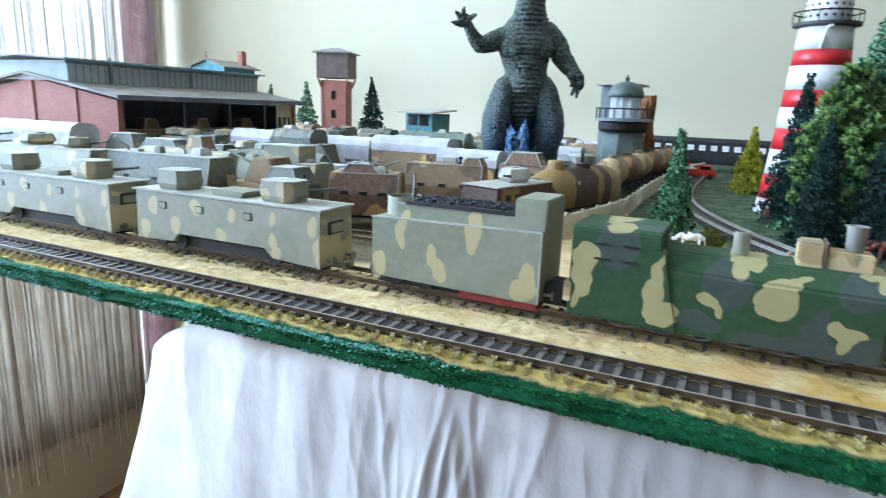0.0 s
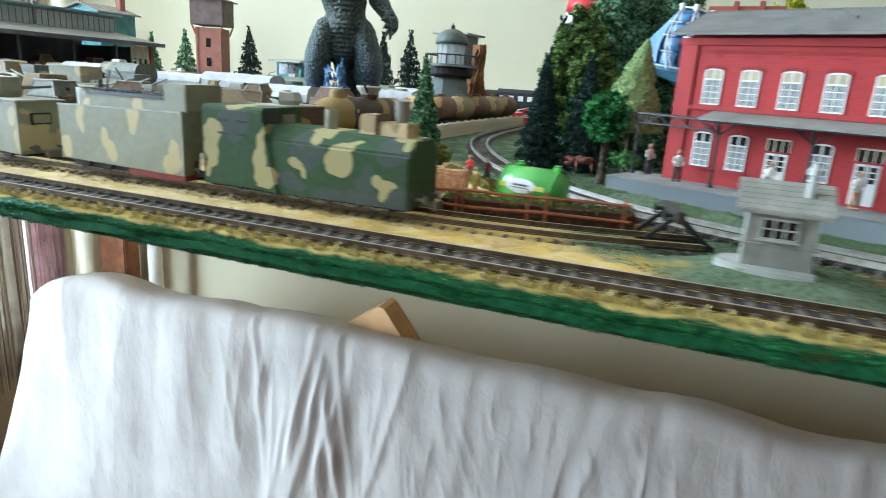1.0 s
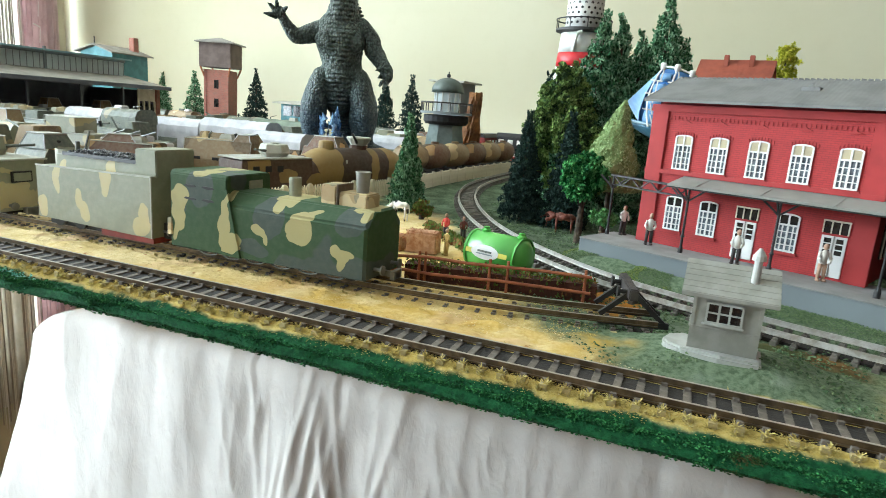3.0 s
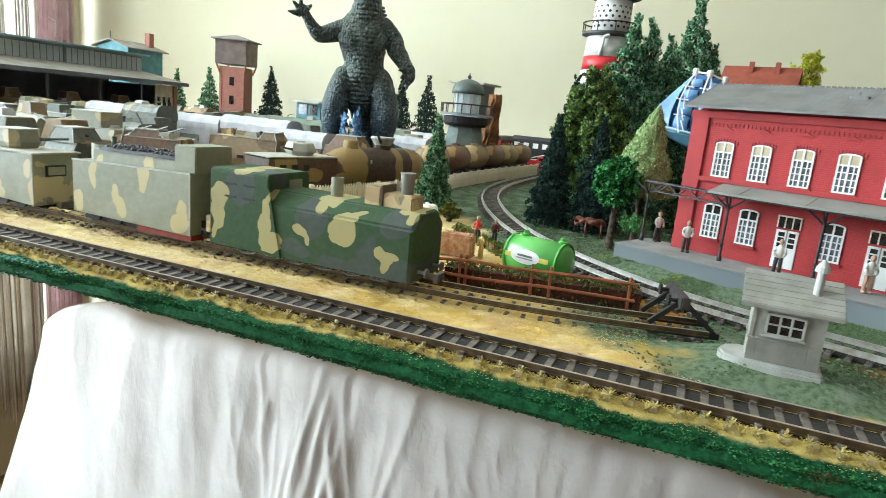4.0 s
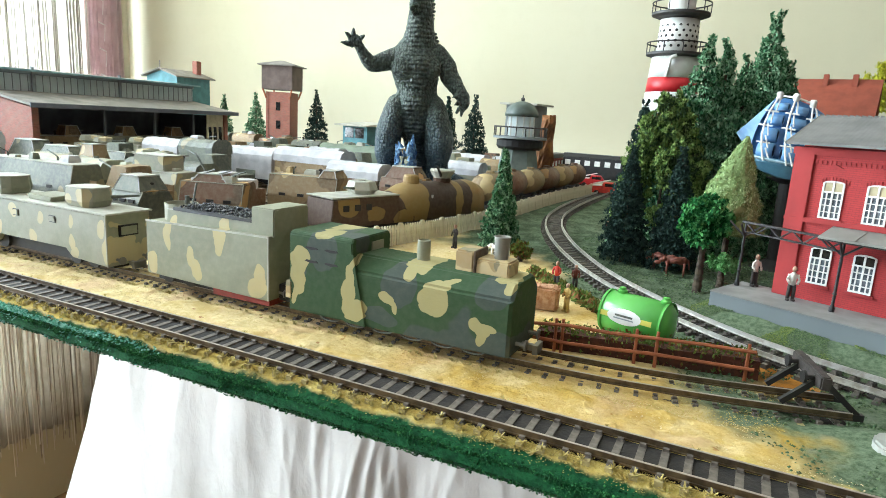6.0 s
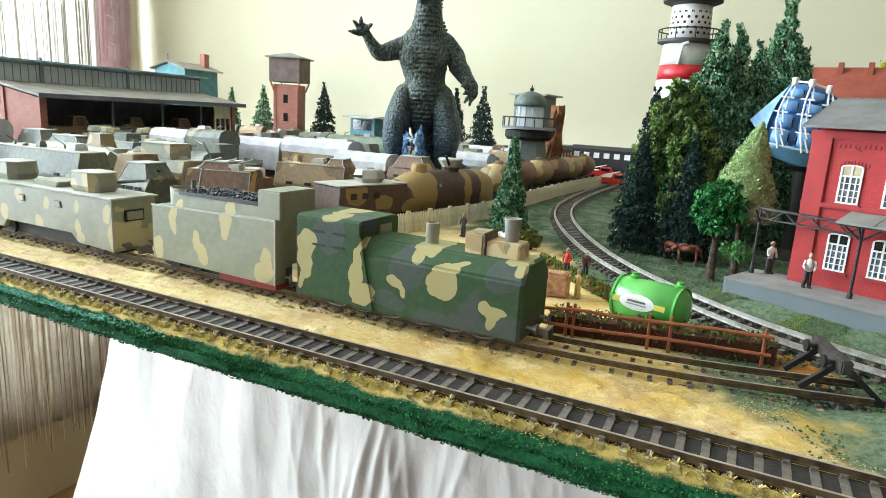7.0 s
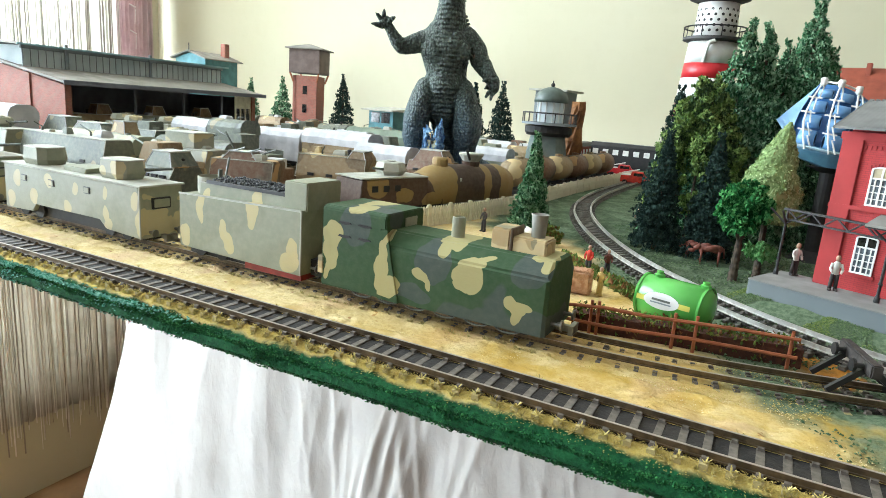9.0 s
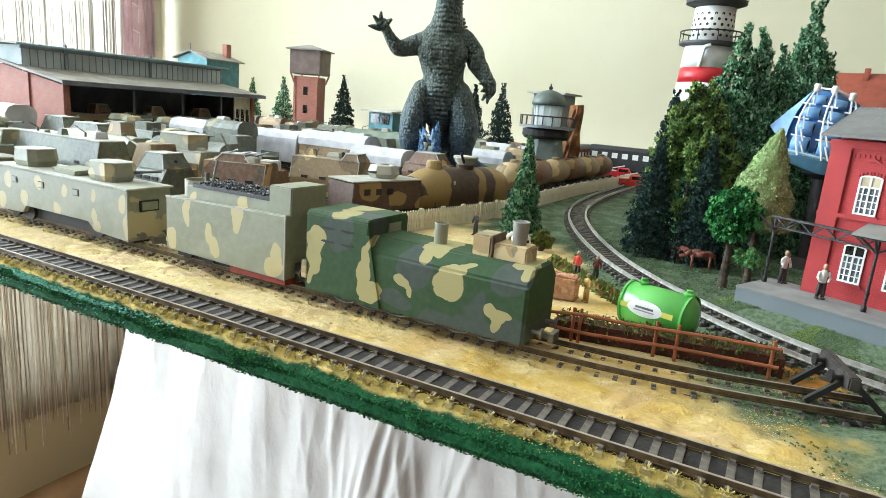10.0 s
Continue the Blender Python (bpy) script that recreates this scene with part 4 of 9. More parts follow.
def armoured_loco():
    """Card-built steam engine shell: chamfered body, tall cab, box and chimneys on top."""
    l = thing("armoured_locomotive", "model steam locomotive in green, grey and tan camouflage armour", "locomotive", (0, 0.262, 0))
    w = 0.0165
    bm = bmesh.new()
    loops = []
    for x, top, wd, sh in ((-0.026, 0.0395, w, 0.0330), (0.0485, 0.0388, w, 0.0322), (0.0500, 0.0380, w - 0.0008, 0.0315)):
        loops.append([(x, -wd, 0.0085), (x, -wd, sh), (x, -wd + 0.0070, top), (x, wd - 0.0070, top), (x, wd, sh), (x, wd, 0.0085)])
    rings(bm, loops)
    es = [e for e in bm.edges if abs(e.verts[0].co.z - e.verts[1].co.z) < 0.004 and e.calc_length() > 0.05 and e.verts[0].co.z > 0.02]
    bmesh.ops.bevel(bm, geom=es, offset=0.0010, segments=2, affect="EDGES")
    part("body", bm, CAMO_LOCO, l)
    bm = bmesh.new()
    # folded card cab: flat top, softly rounded edges, bulging lower flap
    prism(bm, [(-w, 0.0085), (w, 0.0085), (w, 0.0452), (w - 0.0014, 0.0468), (-w + 0.0014, 0.0468), (-w, 0.0452)], -0.0612, -0.0262, "x", 0.0005)
    cab = part("cab", bm, CAMO_LOCO, l)
    bm = bmesh.new()
    prism(bm, [(-0.0290, 0.0085), (-0.0175, 0.0082), (-0.0215, 0.0240), (-0.0250, 0.0400), (-0.0290, 0.0400)], -w - 0.0008, -w + 0.0004, "y", 0.0003)
    part("side_flap", bm, CAMO_LOCO, cab, "bent card flap over the cab corner")
    bm = bmesh.new()
    box(bm, -0.0632, -0.0600, -w - 0.0004, -w + 0.006, 0.0140, 0.0225, 0.0003)
    part("tool_box", bm, CAMO_X, cab, "small tan box behind the cab")
    for k in range(2):
        for dx in (0, 0.011):
            bm = bmesh.new()
            prism(bm, [(-0.052 + dx, 0.0398 - 0.0062 * k), (-0.0483 + dx, 0.0391 - 0.0062 * k), (-0.0445 + dx, 0.0396 - 0.0062 * k), (-0.0455 + dx, 0.0404 - 0.0062 * k), (-0.0510 + dx, 0.0405 - 0.0062 * k)], -w - 0.0004, -w + 0.001, "y")
            part("slit", bm, BLACKP, cab, "dark viewing slit")
    bm = bmesh.new()
    box(bm, -0.0264, -0.0256, -w + 0.016, -w + 0.026, 0.0375, 0.0435)
    part("cab_window", bm, CAMO_G, cab, "pale front window shutter")
    bm = bmesh.new()
    box(bm, 0.0290, 0.0440, -0.0068, 0.0058, 0.037, 0.0450, 0.0007)
    hump = part("top_box", bm, CAMO_X, l, "tan and grey painted box")
    bm = bmesh.new()
    box(bm, 0.0198, 0.0284, -0.0072, 0.0060, 0.037, 0.0478, 0.0008)
    part("tall_box", bm, CAMO_X, hump)
    bm = bmesh.new()
    box(bm, 0.0283, 0.0293, -0.0076, 0.0064, 0.037, 0.0483, 0.0003)
    part("band", bm, CAMO_B, hump)
    bm = bmesh.new()
    lathe(bm, [(0.0030, 0), (0.0030, 0.010), (0.0024, 0.0102), (0.0024, 0.006)], 16, (0.001, 0.0, 0.0380))
    part("dome_stack", bm, CAMO_G, l, "pale grey-green short stack")
    bm = bmesh.new()
    lathe(bm, [(0.0027, 0), (0.0028, 0.004), (0.0034, 0.0145), (0.0038, 0.0150), (0.0032, 0.0152), (0.0026, 0.010)], 20, (0.0378, 0.0, 0.0395))
    part("chimney", bm, HUTG, l, "pale grey flared chimney", True)
    bm = bmesh.new()
    box(bm, -0.062, 0.046, -0.010, 0.010, 0.0065, 0.0105)
    part("underframe", bm, DARKM, l)
    # scalloped lower edge: wheel cut-outs seen as hoops
    for x in (-0.038, -0.024, -0.010, 0.005, 0.020, 0.034):
        bm = bmesh.new()
        prev = None
        for k in range(11):
            a = math.pi * (1 + k / 10)
            c, s = math.cos(a), math.sin(a)
            ring = [bm.verts.new((x + (0.0055 + 0.0004 * math.cos(q)) * c, -w + 0.0008 + 0.0004 * math.sin(q), 0.0088 + (0.0019 + 0.0004 * math.cos(q)) * s)) for q in (0, 1.257, 2.513, 3.77, 5.027)]
            if prev:
                for i in range(5):
                    bm.faces.new((prev[i], prev[(i + 1) % 5], ring[(i + 1) % 5], ring[i]))
            else:
                bm.faces.new(ring)
            prev = ring
        bm.faces.new(prev[::-1])
        part("wheel_guard", bm, GUNM, l)
    wheels(l, (-0.045, -0.024, -0.009, 0.007, 0.023, 0.040))
    buffers(l, 0.0500, 1)
    return l


armoured_loco()


def tender():
    t = thing("armoured_tender", "model coal tender in grey-green and tan camouflage armour", "tender", (-0.116, 0.262, 0))
    w = 0.0165
    bm = bmesh.new()
    prism(bm, [(-0.042, 0.011), (0.042, 0.0095), (0.042, 0.0415), (-0.042, 0.0395)], -w, w, "y", 0.0005)
    part("body", bm, CAMO_TEND, t)
    bm = bmesh.new()
    prism(bm, [(-w + 0.004, 0.0385), (w - 0.004, 0.0385), (w - 0.005, 0.0465), (-w + 0.005, 0.0465)], -0.031, 0.030, "x", 0.0004)
    part("bunker", bm, CAMO_TEND, t)
    for a, b, c, d in ((-0.042, 0.042, 0.0400, 0.0408), (-0.031, 0.030, 0.0461, 0.0467)):
        bm = bmesh.new()
        y = -w - 0.0002 if c < 0.045 else -w + 0.0048
        prism(bm, [(a, c - 0.0008 if c < 0.045 else c), (b, c + 0.0008 if c < 0.045 else c), (b, d + 0.0008 if c < 0.045 else d), (a, d - 0.0008 if c < 0.045 else d)], y, y + 0.0008, "y")
        part("top_edge", bm, ROOFW, t, "pale worn paper edge")
    bm = bmesh.new()
    box(bm, 0.0416, 0.0423, -w - 0.0002, -w + 0.0005, 0.0098, 0.0413)
    part("corner_edge", bm, ROOFW, t, "pale worn paper edge")
    rng = random.Random(4)
    bm = bmesh.new()
    for _ in range(420):
        x, y = rng.uniform(-0.025, 0.027), rng.uniform(-0.0105, 0.0105)
        ball(bm, (x, y, 0.0466 + rng.uniform(-0.0004, 0.0014) + 0.0008 * math.cos(y * 120)), rng.uniform(0.0006, 0.0014), rng.uniform(0.7, 1.3), 1, rng.uniform(0.6, 1), 5, 3)
    part("coal_load", bm, COAL, t, "heap of shiny black coal")
    for y in (-0.0117, 0.0117):
        bm = bmesh.new()
        box(bm, -0.026, 0.029, y - 0.0005, y + 0.0005, 0.0462, 0.0480)
        part("coaming", bm, BLACKP, t)
    bm = bmesh.new()
    box(bm, 0.0285, 0.043, -0.0135, 0.0125, 0.0405, 0.0545, 0.0006)
    part("end_cabin", bm, CAMO_TEND, t, "box-shaped end cabin")
    bm = bmesh.new()
    lathe(bm, [(0.0086, 0.039), (0.0086, 0.0485), (0.0080, 0.0485), (0.0080, 0.040), (0.001, 0.040)], 24, (-0.0325, -0.001, 0))
    part("lookout", bm, CAMO_G, t, "round open lookout tub")
    bm = bmesh.new()
    tube(bm, (-0.030, 0.004, 0.046), (-0.035, 0.012, 0.058), 0.0006, n=6)
    tube(bm, (-0.027, -0.002, 0.046), (-0.027, -0.002, 0.053), 0.0012, n=8)
    part("gun", bm, GUNM, t, "thin grey gun")
    bm = bmesh.new()
    box(bm, 0.004, 0.041, -0.0145, 0.0145, 0.0065, 0.0098)
    part("frame", bm, REDM, t, "red frame showing below the armour")
    bm = bmesh.new()
    box(bm, -0.041, 0.003, -0.010, 0.010, 0.0065, 0.0115)
    part("underframe", bm, DARKM, t)
    wheels(t, (-0.032, -0.016, 0.012, 0.030))
    buffers(t, -0.042, -1)
    buffers(t, 0.042, 1)
    # steel curtain joining the engine
    bm = bmesh.new()
    box(bm, 0.0425, 0.0505, -0.009, 0.009, 0.009, 0.017)
    part("drawgear", bm, DARKM, t)


tender()


def turret(parent, x, z, r, h, mat, gun=0.0, aim=0.0, n=8, name="turret"):
    bm = bmesh.new()
    lathe(bm, [(r * 0.86, 0), (r * 0.90, h * 0.12), (r * 1.10, h * 0.36), (r * 0.92, h * 0.93), (r * 0.84, h), (r * 0.1, h * 1.01)], n, (x, 0, z), 0.95, 0.39)
    t = part(name, bm, mat, parent)
    bm = bmesh.new()
    lathe(bm, [(r * 0.3, 0), (r * 0.3, 0.0010), (r * 0.1, 0.0012)], 12, (x + r * 0.1, r * 0.1, z + h * 1.01))
    part("hatch", bm, mat, t)
    if gun:
        bm = bmesh.new()
        a = radians(aim)
        p0 = Vector((x + 0.8 * r * math.cos(a), 0.8 * r * math.sin(a), z + h * 0.45))
        d = Vector((math.cos(a), math.sin(a), 0.12))
        tube(bm, p0, p0 + d * gun * 0.45, 0.0013, 0.0011, 8)
        tube(bm, p0 + d * gun * 0.45, p0 + d * gun, 0.0008, 0.0008, 8)
        tube(bm, p0 + d * gun * 0.93, p0 + d * gun, 0.0011, 0.0011, 8)
        part("gun_barrel", bm, GUNM, t)
    return t


def paper_turret(parent, x, z, mat, gun, aim):
    """Folded paper turret: chamfered box, wider at the waist, with a flat lid and pale cut edges."""
    h = 0.0108

    def outline(k, dz):
        l, w, c = 0.0118 * k, 0.0098 * k, 0.0040
        return [(x + a, b, z + dz) for a, b in ((-l + c, -w), (l - c, -w), (l, -w + c), (l, w - c), (l - c, w), (-l + c, w), (-l, w - c), (-l, -w + c))]
    bm = bmesh.new()
    rings(bm, [outline(0.90, 0.0), outline(1.0, h * 0.34), outline(0.93, h)])
    t = part("turret", bm, mat, parent)
    # pale lid: the white-lit turret top put into the colour
    bm = bmesh.new()
    rings(bm, [outline(0.95, h), outline(0.95, h + 0.0006)])
    part("turret_roof", bm, ROOFW, t, "flat paper lid, painted pale for light from above")
    a = radians(aim)
    p0 = Vector((x + 0.0080 * math.cos(a), 0.0080 * math.sin(a), z + h * 0.45))
    d = Vector((math.cos(a), math.sin(a), 0.10))
    bm = bmesh.new()
    tube(bm, p0, p0 + d * gun * 0.5, 0.0012, 0.0010, 8)
    tube(bm, p0 + d * gun * 0.5, p0 + d * gun, 0.0008, 0.0008, 8)
    part("gun_barrel", bm, GUNM, t)
    return t


def trapeze(parent, x, z, l, w, h, mat, gun=0.0):
    """Sloped box turret."""
    bm = bmesh.new()
    rings(bm, [[(x - l / 2, -w / 2, z), (x + l / 2, -w / 2, z), (x + l / 2, w / 2, z), (x - l / 2, w / 2, z)], [(x - l * 0.32, -w * 0.36, z + h), (x + l * 0.32, -w * 0.36, z + h), (x + l * 0.32, w * 0.36, z + h), (x - l * 0.32, w * 0.36, z + h)]])
    t = part("sloped_turret", bm, mat, parent)
    bm = bmesh.new()
    box(bm, x - l * 0.33, x + l * 0.33, -w * 0.37, w * 0.37, z + h, z + h + 0.0008)
    part("turret_roof", bm, ROOFW, t)
    bm = bmesh.new()
    for sx in (-1, 1):
        tube(bm, (x + sx * l / 2, -w / 2, z), (x + sx * l * 0.32, -w * 0.36, z + h), 0.00045, n=5)
        tube(bm, (x + sx * l * 0.33, -w * 0.37, z + h + 0.0008), (x + sx * l * 0.33, w * 0.37, z + h + 0.0008), 0.0004, n=5)
    tube(bm, (x - l * 0.33, -w * 0.37, z + h + 0.0008), (x + l * 0.33, -w * 0.37, z + h + 0.0008), 0.0004, n=5)
    part("paper_edge", bm, TARP, t, "white cut paper edge")
    if gun:
        bm = bmesh.new()
        tube(bm, (x - l * 0.36, 0, z + h * 0.5), (x - l * 0.36 - gun, 0.003, z + h * 0.5 + gun * 0.35), 0.0011, 0.0008, 8)
        part("gun_barrel", bm, GUNM, t)
    return t


def gun_wagon(x, at_rot, mat, L=0.134, left=True):
    """Long armoured wagon with skirts, two turrets and a low hatch between."""
    g = thing("gun_wagon", "armoured gun wagon in grey-green and tan camouflage with two turrets", "railway wagon", at_rot[:3], at_rot[3], group="front train")
    w, h = 0.0145, L / 2
    bm = bmesh.new()
    prism(bm, [(-h, 0.0095), (-h + 0.03, 0.0105), (-h + 0.034, 0.016), (h - 0.036, 0.016), (h - 0.031, 0.0105), (h, 0.0090), (h - 0.001, 0.0385), (-h + 0.001, 0.0385)], -w, w, "y", 0.0005)
    part("body", bm, mat, g)
    # roof paler than the sides, top light put into its colour
    bm = bmesh.new()
    box(bm, -h - 0.0015, h + 0.001, -w - 0.0008, w + 0.0008, 0.0383, 0.0393, 0.0003)
    part("roof", bm, ROOFW, g, "roof plate, painted paler than the sides for light from above")
    paper_turret(g, h - 0.034, 0.0392, mat, 0.020, 35)
    paper_turret(g, -h + 0.022, 0.0392, mat, 0.018, 150)
    bm = bmesh.new()
    prism(bm, [(-0.010, 0.039), (0.010, 0.039), (0.0125, 0.0425), (-0.0125, 0.0425)], -0.009, 0.009, "y", 0.0005)
    part("hatch_deck", bm, mat, g)
    for px in (-h + 0.02, -0.018, h - 0.05):
        bm = bmesh.new()
        box(bm, px, px + 0.006, -w - 0.0003, -w + 0.001, 0.029, 0.0332, 0.0002)
        p = part("side_port", bm, BLACKP, g, "dark framed side port")
        bm = bmesh.new()
        box(bm, px + 0.0006, px + 0.0054, -w - 0.0006, -w + 0.001, 0.0295, 0.0327, 0.0002)
        part("port_flap", bm, mat, p)
    bm = bmesh.new()
    box(bm, h - 0.002, h + 0.0004, -0.0066, 0.0056, 0.0255, 0.0320, 0.0002)
    port = part("end_port", bm, BLACKP, g, "dark framed end port")
    bm = bmesh.new()
    box(bm, h - 0.002, h + 0.0009, -0.0056, 0.0046, 0.0264, 0.0311, 0.0002)
    part("port_flap", bm, mat, port)
    bm = bmesh.new()
    box(bm, h - 0.0006, h + 0.0001, -w - 0.0003, -w + 0.0004, 0.0092, 0.0382)
    part("corner_edge", bm, ROOFW, g, "pale worn paper edge")
    bm = bmesh.new()
    box(bm, -h + 0.002, h - 0.002, -0.0095, 0.0095, 0.0075, 0.0135)
    part("underframe", bm, DARKM, g)
    wheels(g, (-h + 0.016, -h + 0.032, h - 0.032, h - 0.016))
    buffers(g, h, 1)
    buffers(g, -h, -1)
    return g


W1 = gun_wagon(0, (-0.2545, 0.2580, 0, 0), CAMO_GUN)
copy_thing(W1, pose(-0.412, 0.2580, 0, 0, 0, 0))
copy_thing(W1, pose(-0.570, 0.2580, 0, 0, 0, 0))


# ---- yard stock: wagon kinds, built along x, later turned along the yard tracks ----
def base_frame(parent, h):
    bm = bmesh.new()
    box(bm, -h, h, -0.013, 0.013, 0.0085, 0.0125)
    part("underframe", bm, DARKM, parent)
    wheels(parent, (-h + 0.013, h - 0.013))


def roof_fittings(g, rng, h, z, mat, n):
    """Hatches, vents, boxes and thin guns scattered along a wagon top."""
    for k in range(n):
        x, y = -h * 0.85 + 1.7 * h * (k + rng.uniform(0.2, 0.8)) / n, rng.uniform(-0.006, 0.006)
        kind = rng.random()
        bm = bmesh.new()
        if kind < 0.4:
            a, b, c = rng.uniform(0.003, 0.007), rng.uniform(0.003, 0.006), rng.uniform(0.002, 0.006)
            rings(bm, [[(x - a * q, y - b * q, zz), (x + a * q, y - b * q, zz), (x + a * q, y + b * q, zz), (x - a * q, y + b * q, zz)] for q, zz in ((1.0, z), (0.95, z + c * 0.5), (0.75, z + c))])
            part("roof_box", bm, rng.choice((ROOFW, TARP, mat, mat)), g)
        elif kind < 0.62:
            lathe(bm, [(0.0024, 0), (0.0024, 0.0015), (0.0018, 0.0022), (0.0005, 0.0023)], 10, (x, y, z))
            part("hatch", bm, rng.choice((ROOFW, mat)), g)
        elif kind < 0.82:
            a = rng.uniform(0, 6.28)
            tube(bm, (x, y, z - 0.0005), (x, y, z + 0.0035), 0.0009, n=6)
            tube(bm, (x, y, z + 0.0035), (x + 0.013 * math.cos(a), y + 0.006 * math.sin(a), z + rng.uniform(0.004, 0.009)), 0.0006, 0.0005, 6)
            part("gun", bm, GUNM, g)
        else:
            lathe(bm, [(0.0011, 0), (0.0011, 0.004), (0.0019, 0.0045), (0.0019, 0.0055), (0.0004, 0.0062)], 9, (x, y, z))
            part("vent", bm, DARKM, g)


def covered_wagon(at, rot, L, top, side, label, z1=0.052, group="yard wagons"):
    g = thing("covered_wagon", label, "railway wagon", at, rot, group)
    h, w = L / 2, 0.0165
    bm = bmesh.new()
    box(bm, -h, h, -w, w, 0.0125, z1 - 0.016, 0.0005)
    part("body", bm, side, g)
    bm = bmesh.new()
    prof = [(-w - 0.0006, z1 - 0.0175), (-w - 0.0004, z1 - 0.009), (-w + 0.003, z1 - 0.003), (-w + 0.009, z1), (w - 0.009, z1), (w - 0.003, z1 - 0.003), (w + 0.0004, z1 - 0.009), (w + 0.0006, z1 - 0.0175)]
    loops = []
    rng = random.Random(int(L * 1e4) + int(at[1] * 1e3))
    for k in range(9):
        x = -h - 0.001 + (2 * h + 0.002) * k / 8
        dz = 0.0009 * (k % 2) + rng.uniform(-0.0004, 0.0004)
        loops.append([(x, u, zz - (dz if zz > z1 - 0.01 else 0)) for u, zz in prof])
    rings(bm, loops)
    part("tarpaulin", bm, top, g)
    if top is not TARP:
        roof_fittings(g, rng, h, z1 - 0.0006, side, 2)
    base_frame(g, h)
    return g


def boxy_wagon(at, rot, L, mat, label, z1=0.046, extra="", group="yard wagons", roof=None):
    g = thing("armoured_wagon", label, "railway wagon", at, rot, group)
    h, w = L / 2, 0.0165
    bm = bmesh.new()
    prism(bm, [(-w + 0.001, 0.0105), (w - 0.001, 0.0105), (w, 0.026), (w - 0.0045, z1), (-w + 0.0045, z1), (-w, 0.026)], -h, h, "x", 0.0005)
    part("body", bm, mat, g)
    bm = bmesh.new()
    box(bm, -h + 0.001, h - 0.001, -w + 0.0052, w - 0.0052, z1 - 0.0002, z1 + 0.0008)
    part("roof", bm, roof or mat, g)
    bm = bmesh.new()
    for sx in (-h, h):
        tube(bm, (sx, -w, 0.026), (sx, -w + 0.0045, z1 + 0.0004), 0.0004, n=5)
    tube(bm, (-h, -w + 0.0046, z1 + 0.0003), (h, -w + 0.0046, z1 + 0.0003), 0.0004, n=5)
    part("paper_edge", bm, ROOFW, g, "pale cut paper edge")
    if "t" in extra:
        turret(g, h * 0.45, z1 + 0.0006, 0.012, 0.009, mat, 0.02, 20)
    if "T" in extra:
        turret(g, -h * 0.4, z1 + 0.0006, 0.014, 0.010, mat, 0.022, 160)
    if "b" in extra:
        bm = bmesh.new()
        box(bm, -0.011, 0.011, -0.010, 0.010, z1, z1 + 0.010, 0.0006)
        part("cupola", bm, mat, g)
    if "m" in extra:
        for k in (-0.5, 0.0, 0.5):
            bm = bmesh.new()
            tube(bm, (k * h, 0, z1), (k * h, 0, z1 + 0.006), 0.0016, n=8)
            tube(bm, (k * h, 0, z1 + 0.006), (k * h + 0.012, -0.004, z1 + 0.010), 0.0007, n=6)
            part("flak_gun", bm, GUNM, g)
    rng = random.Random(int(abs(at[0]) * 7e3 + at[1] * 1.3e4))
    roof_fittings(g, rng, h, z1 + 0.0007, mat, 3 if extra else 5)
    for k in (-0.55, 0.0, 0.55):
        bm = bmesh.new()
        box(bm, k * h - 0.003, k * h + 0.003, -w - 0.0004, -w + 0.001, 0.026, 0.0285)
        part("side_port", bm, DARKM, g)
    base_frame(g, h)
    return g


def cabin_wagon(at, rot, L, mat, label, group="yard wagons"):
    """Low open wagon with a sloped armoured cabin and a long gun."""
    g = thing("flat_gun_wagon", label, "railway wagon", at, rot, group)
    h, w = L / 2, 0.016
    bm = bmesh.new()
    box(bm, -h, h, -w, w, 0.0125, 0.030, 0.0005)
    part("body", bm, mat, g)
    bm = bmesh.new()
    prism(bm, [(-0.018, 0.030), (0.014, 0.030), (0.009, 0.049), (-0.008, 0.049)], -0.012, 0.012, "y", 0.0006)
    c = part("cabin", bm, mat, g)
    bm = bmesh.new()
    tube(bm, (-0.012, 0, 0.041), (-0.045, 0.004, 0.050), 0.0012, 0.0008, 8)
    part("gun_barrel", bm, GUNM, c)
    for x0, x1 in ((-h, -0.022), (0.018, h)):
        for y in (-w, w - 0.001):
            bm = bmesh.new()
            box(bm, x0, x1, y, y + 0.001, 0.0298, 0.0345)
            part("side_board", bm, mat, g)
    base_frame(g, h)
    return g


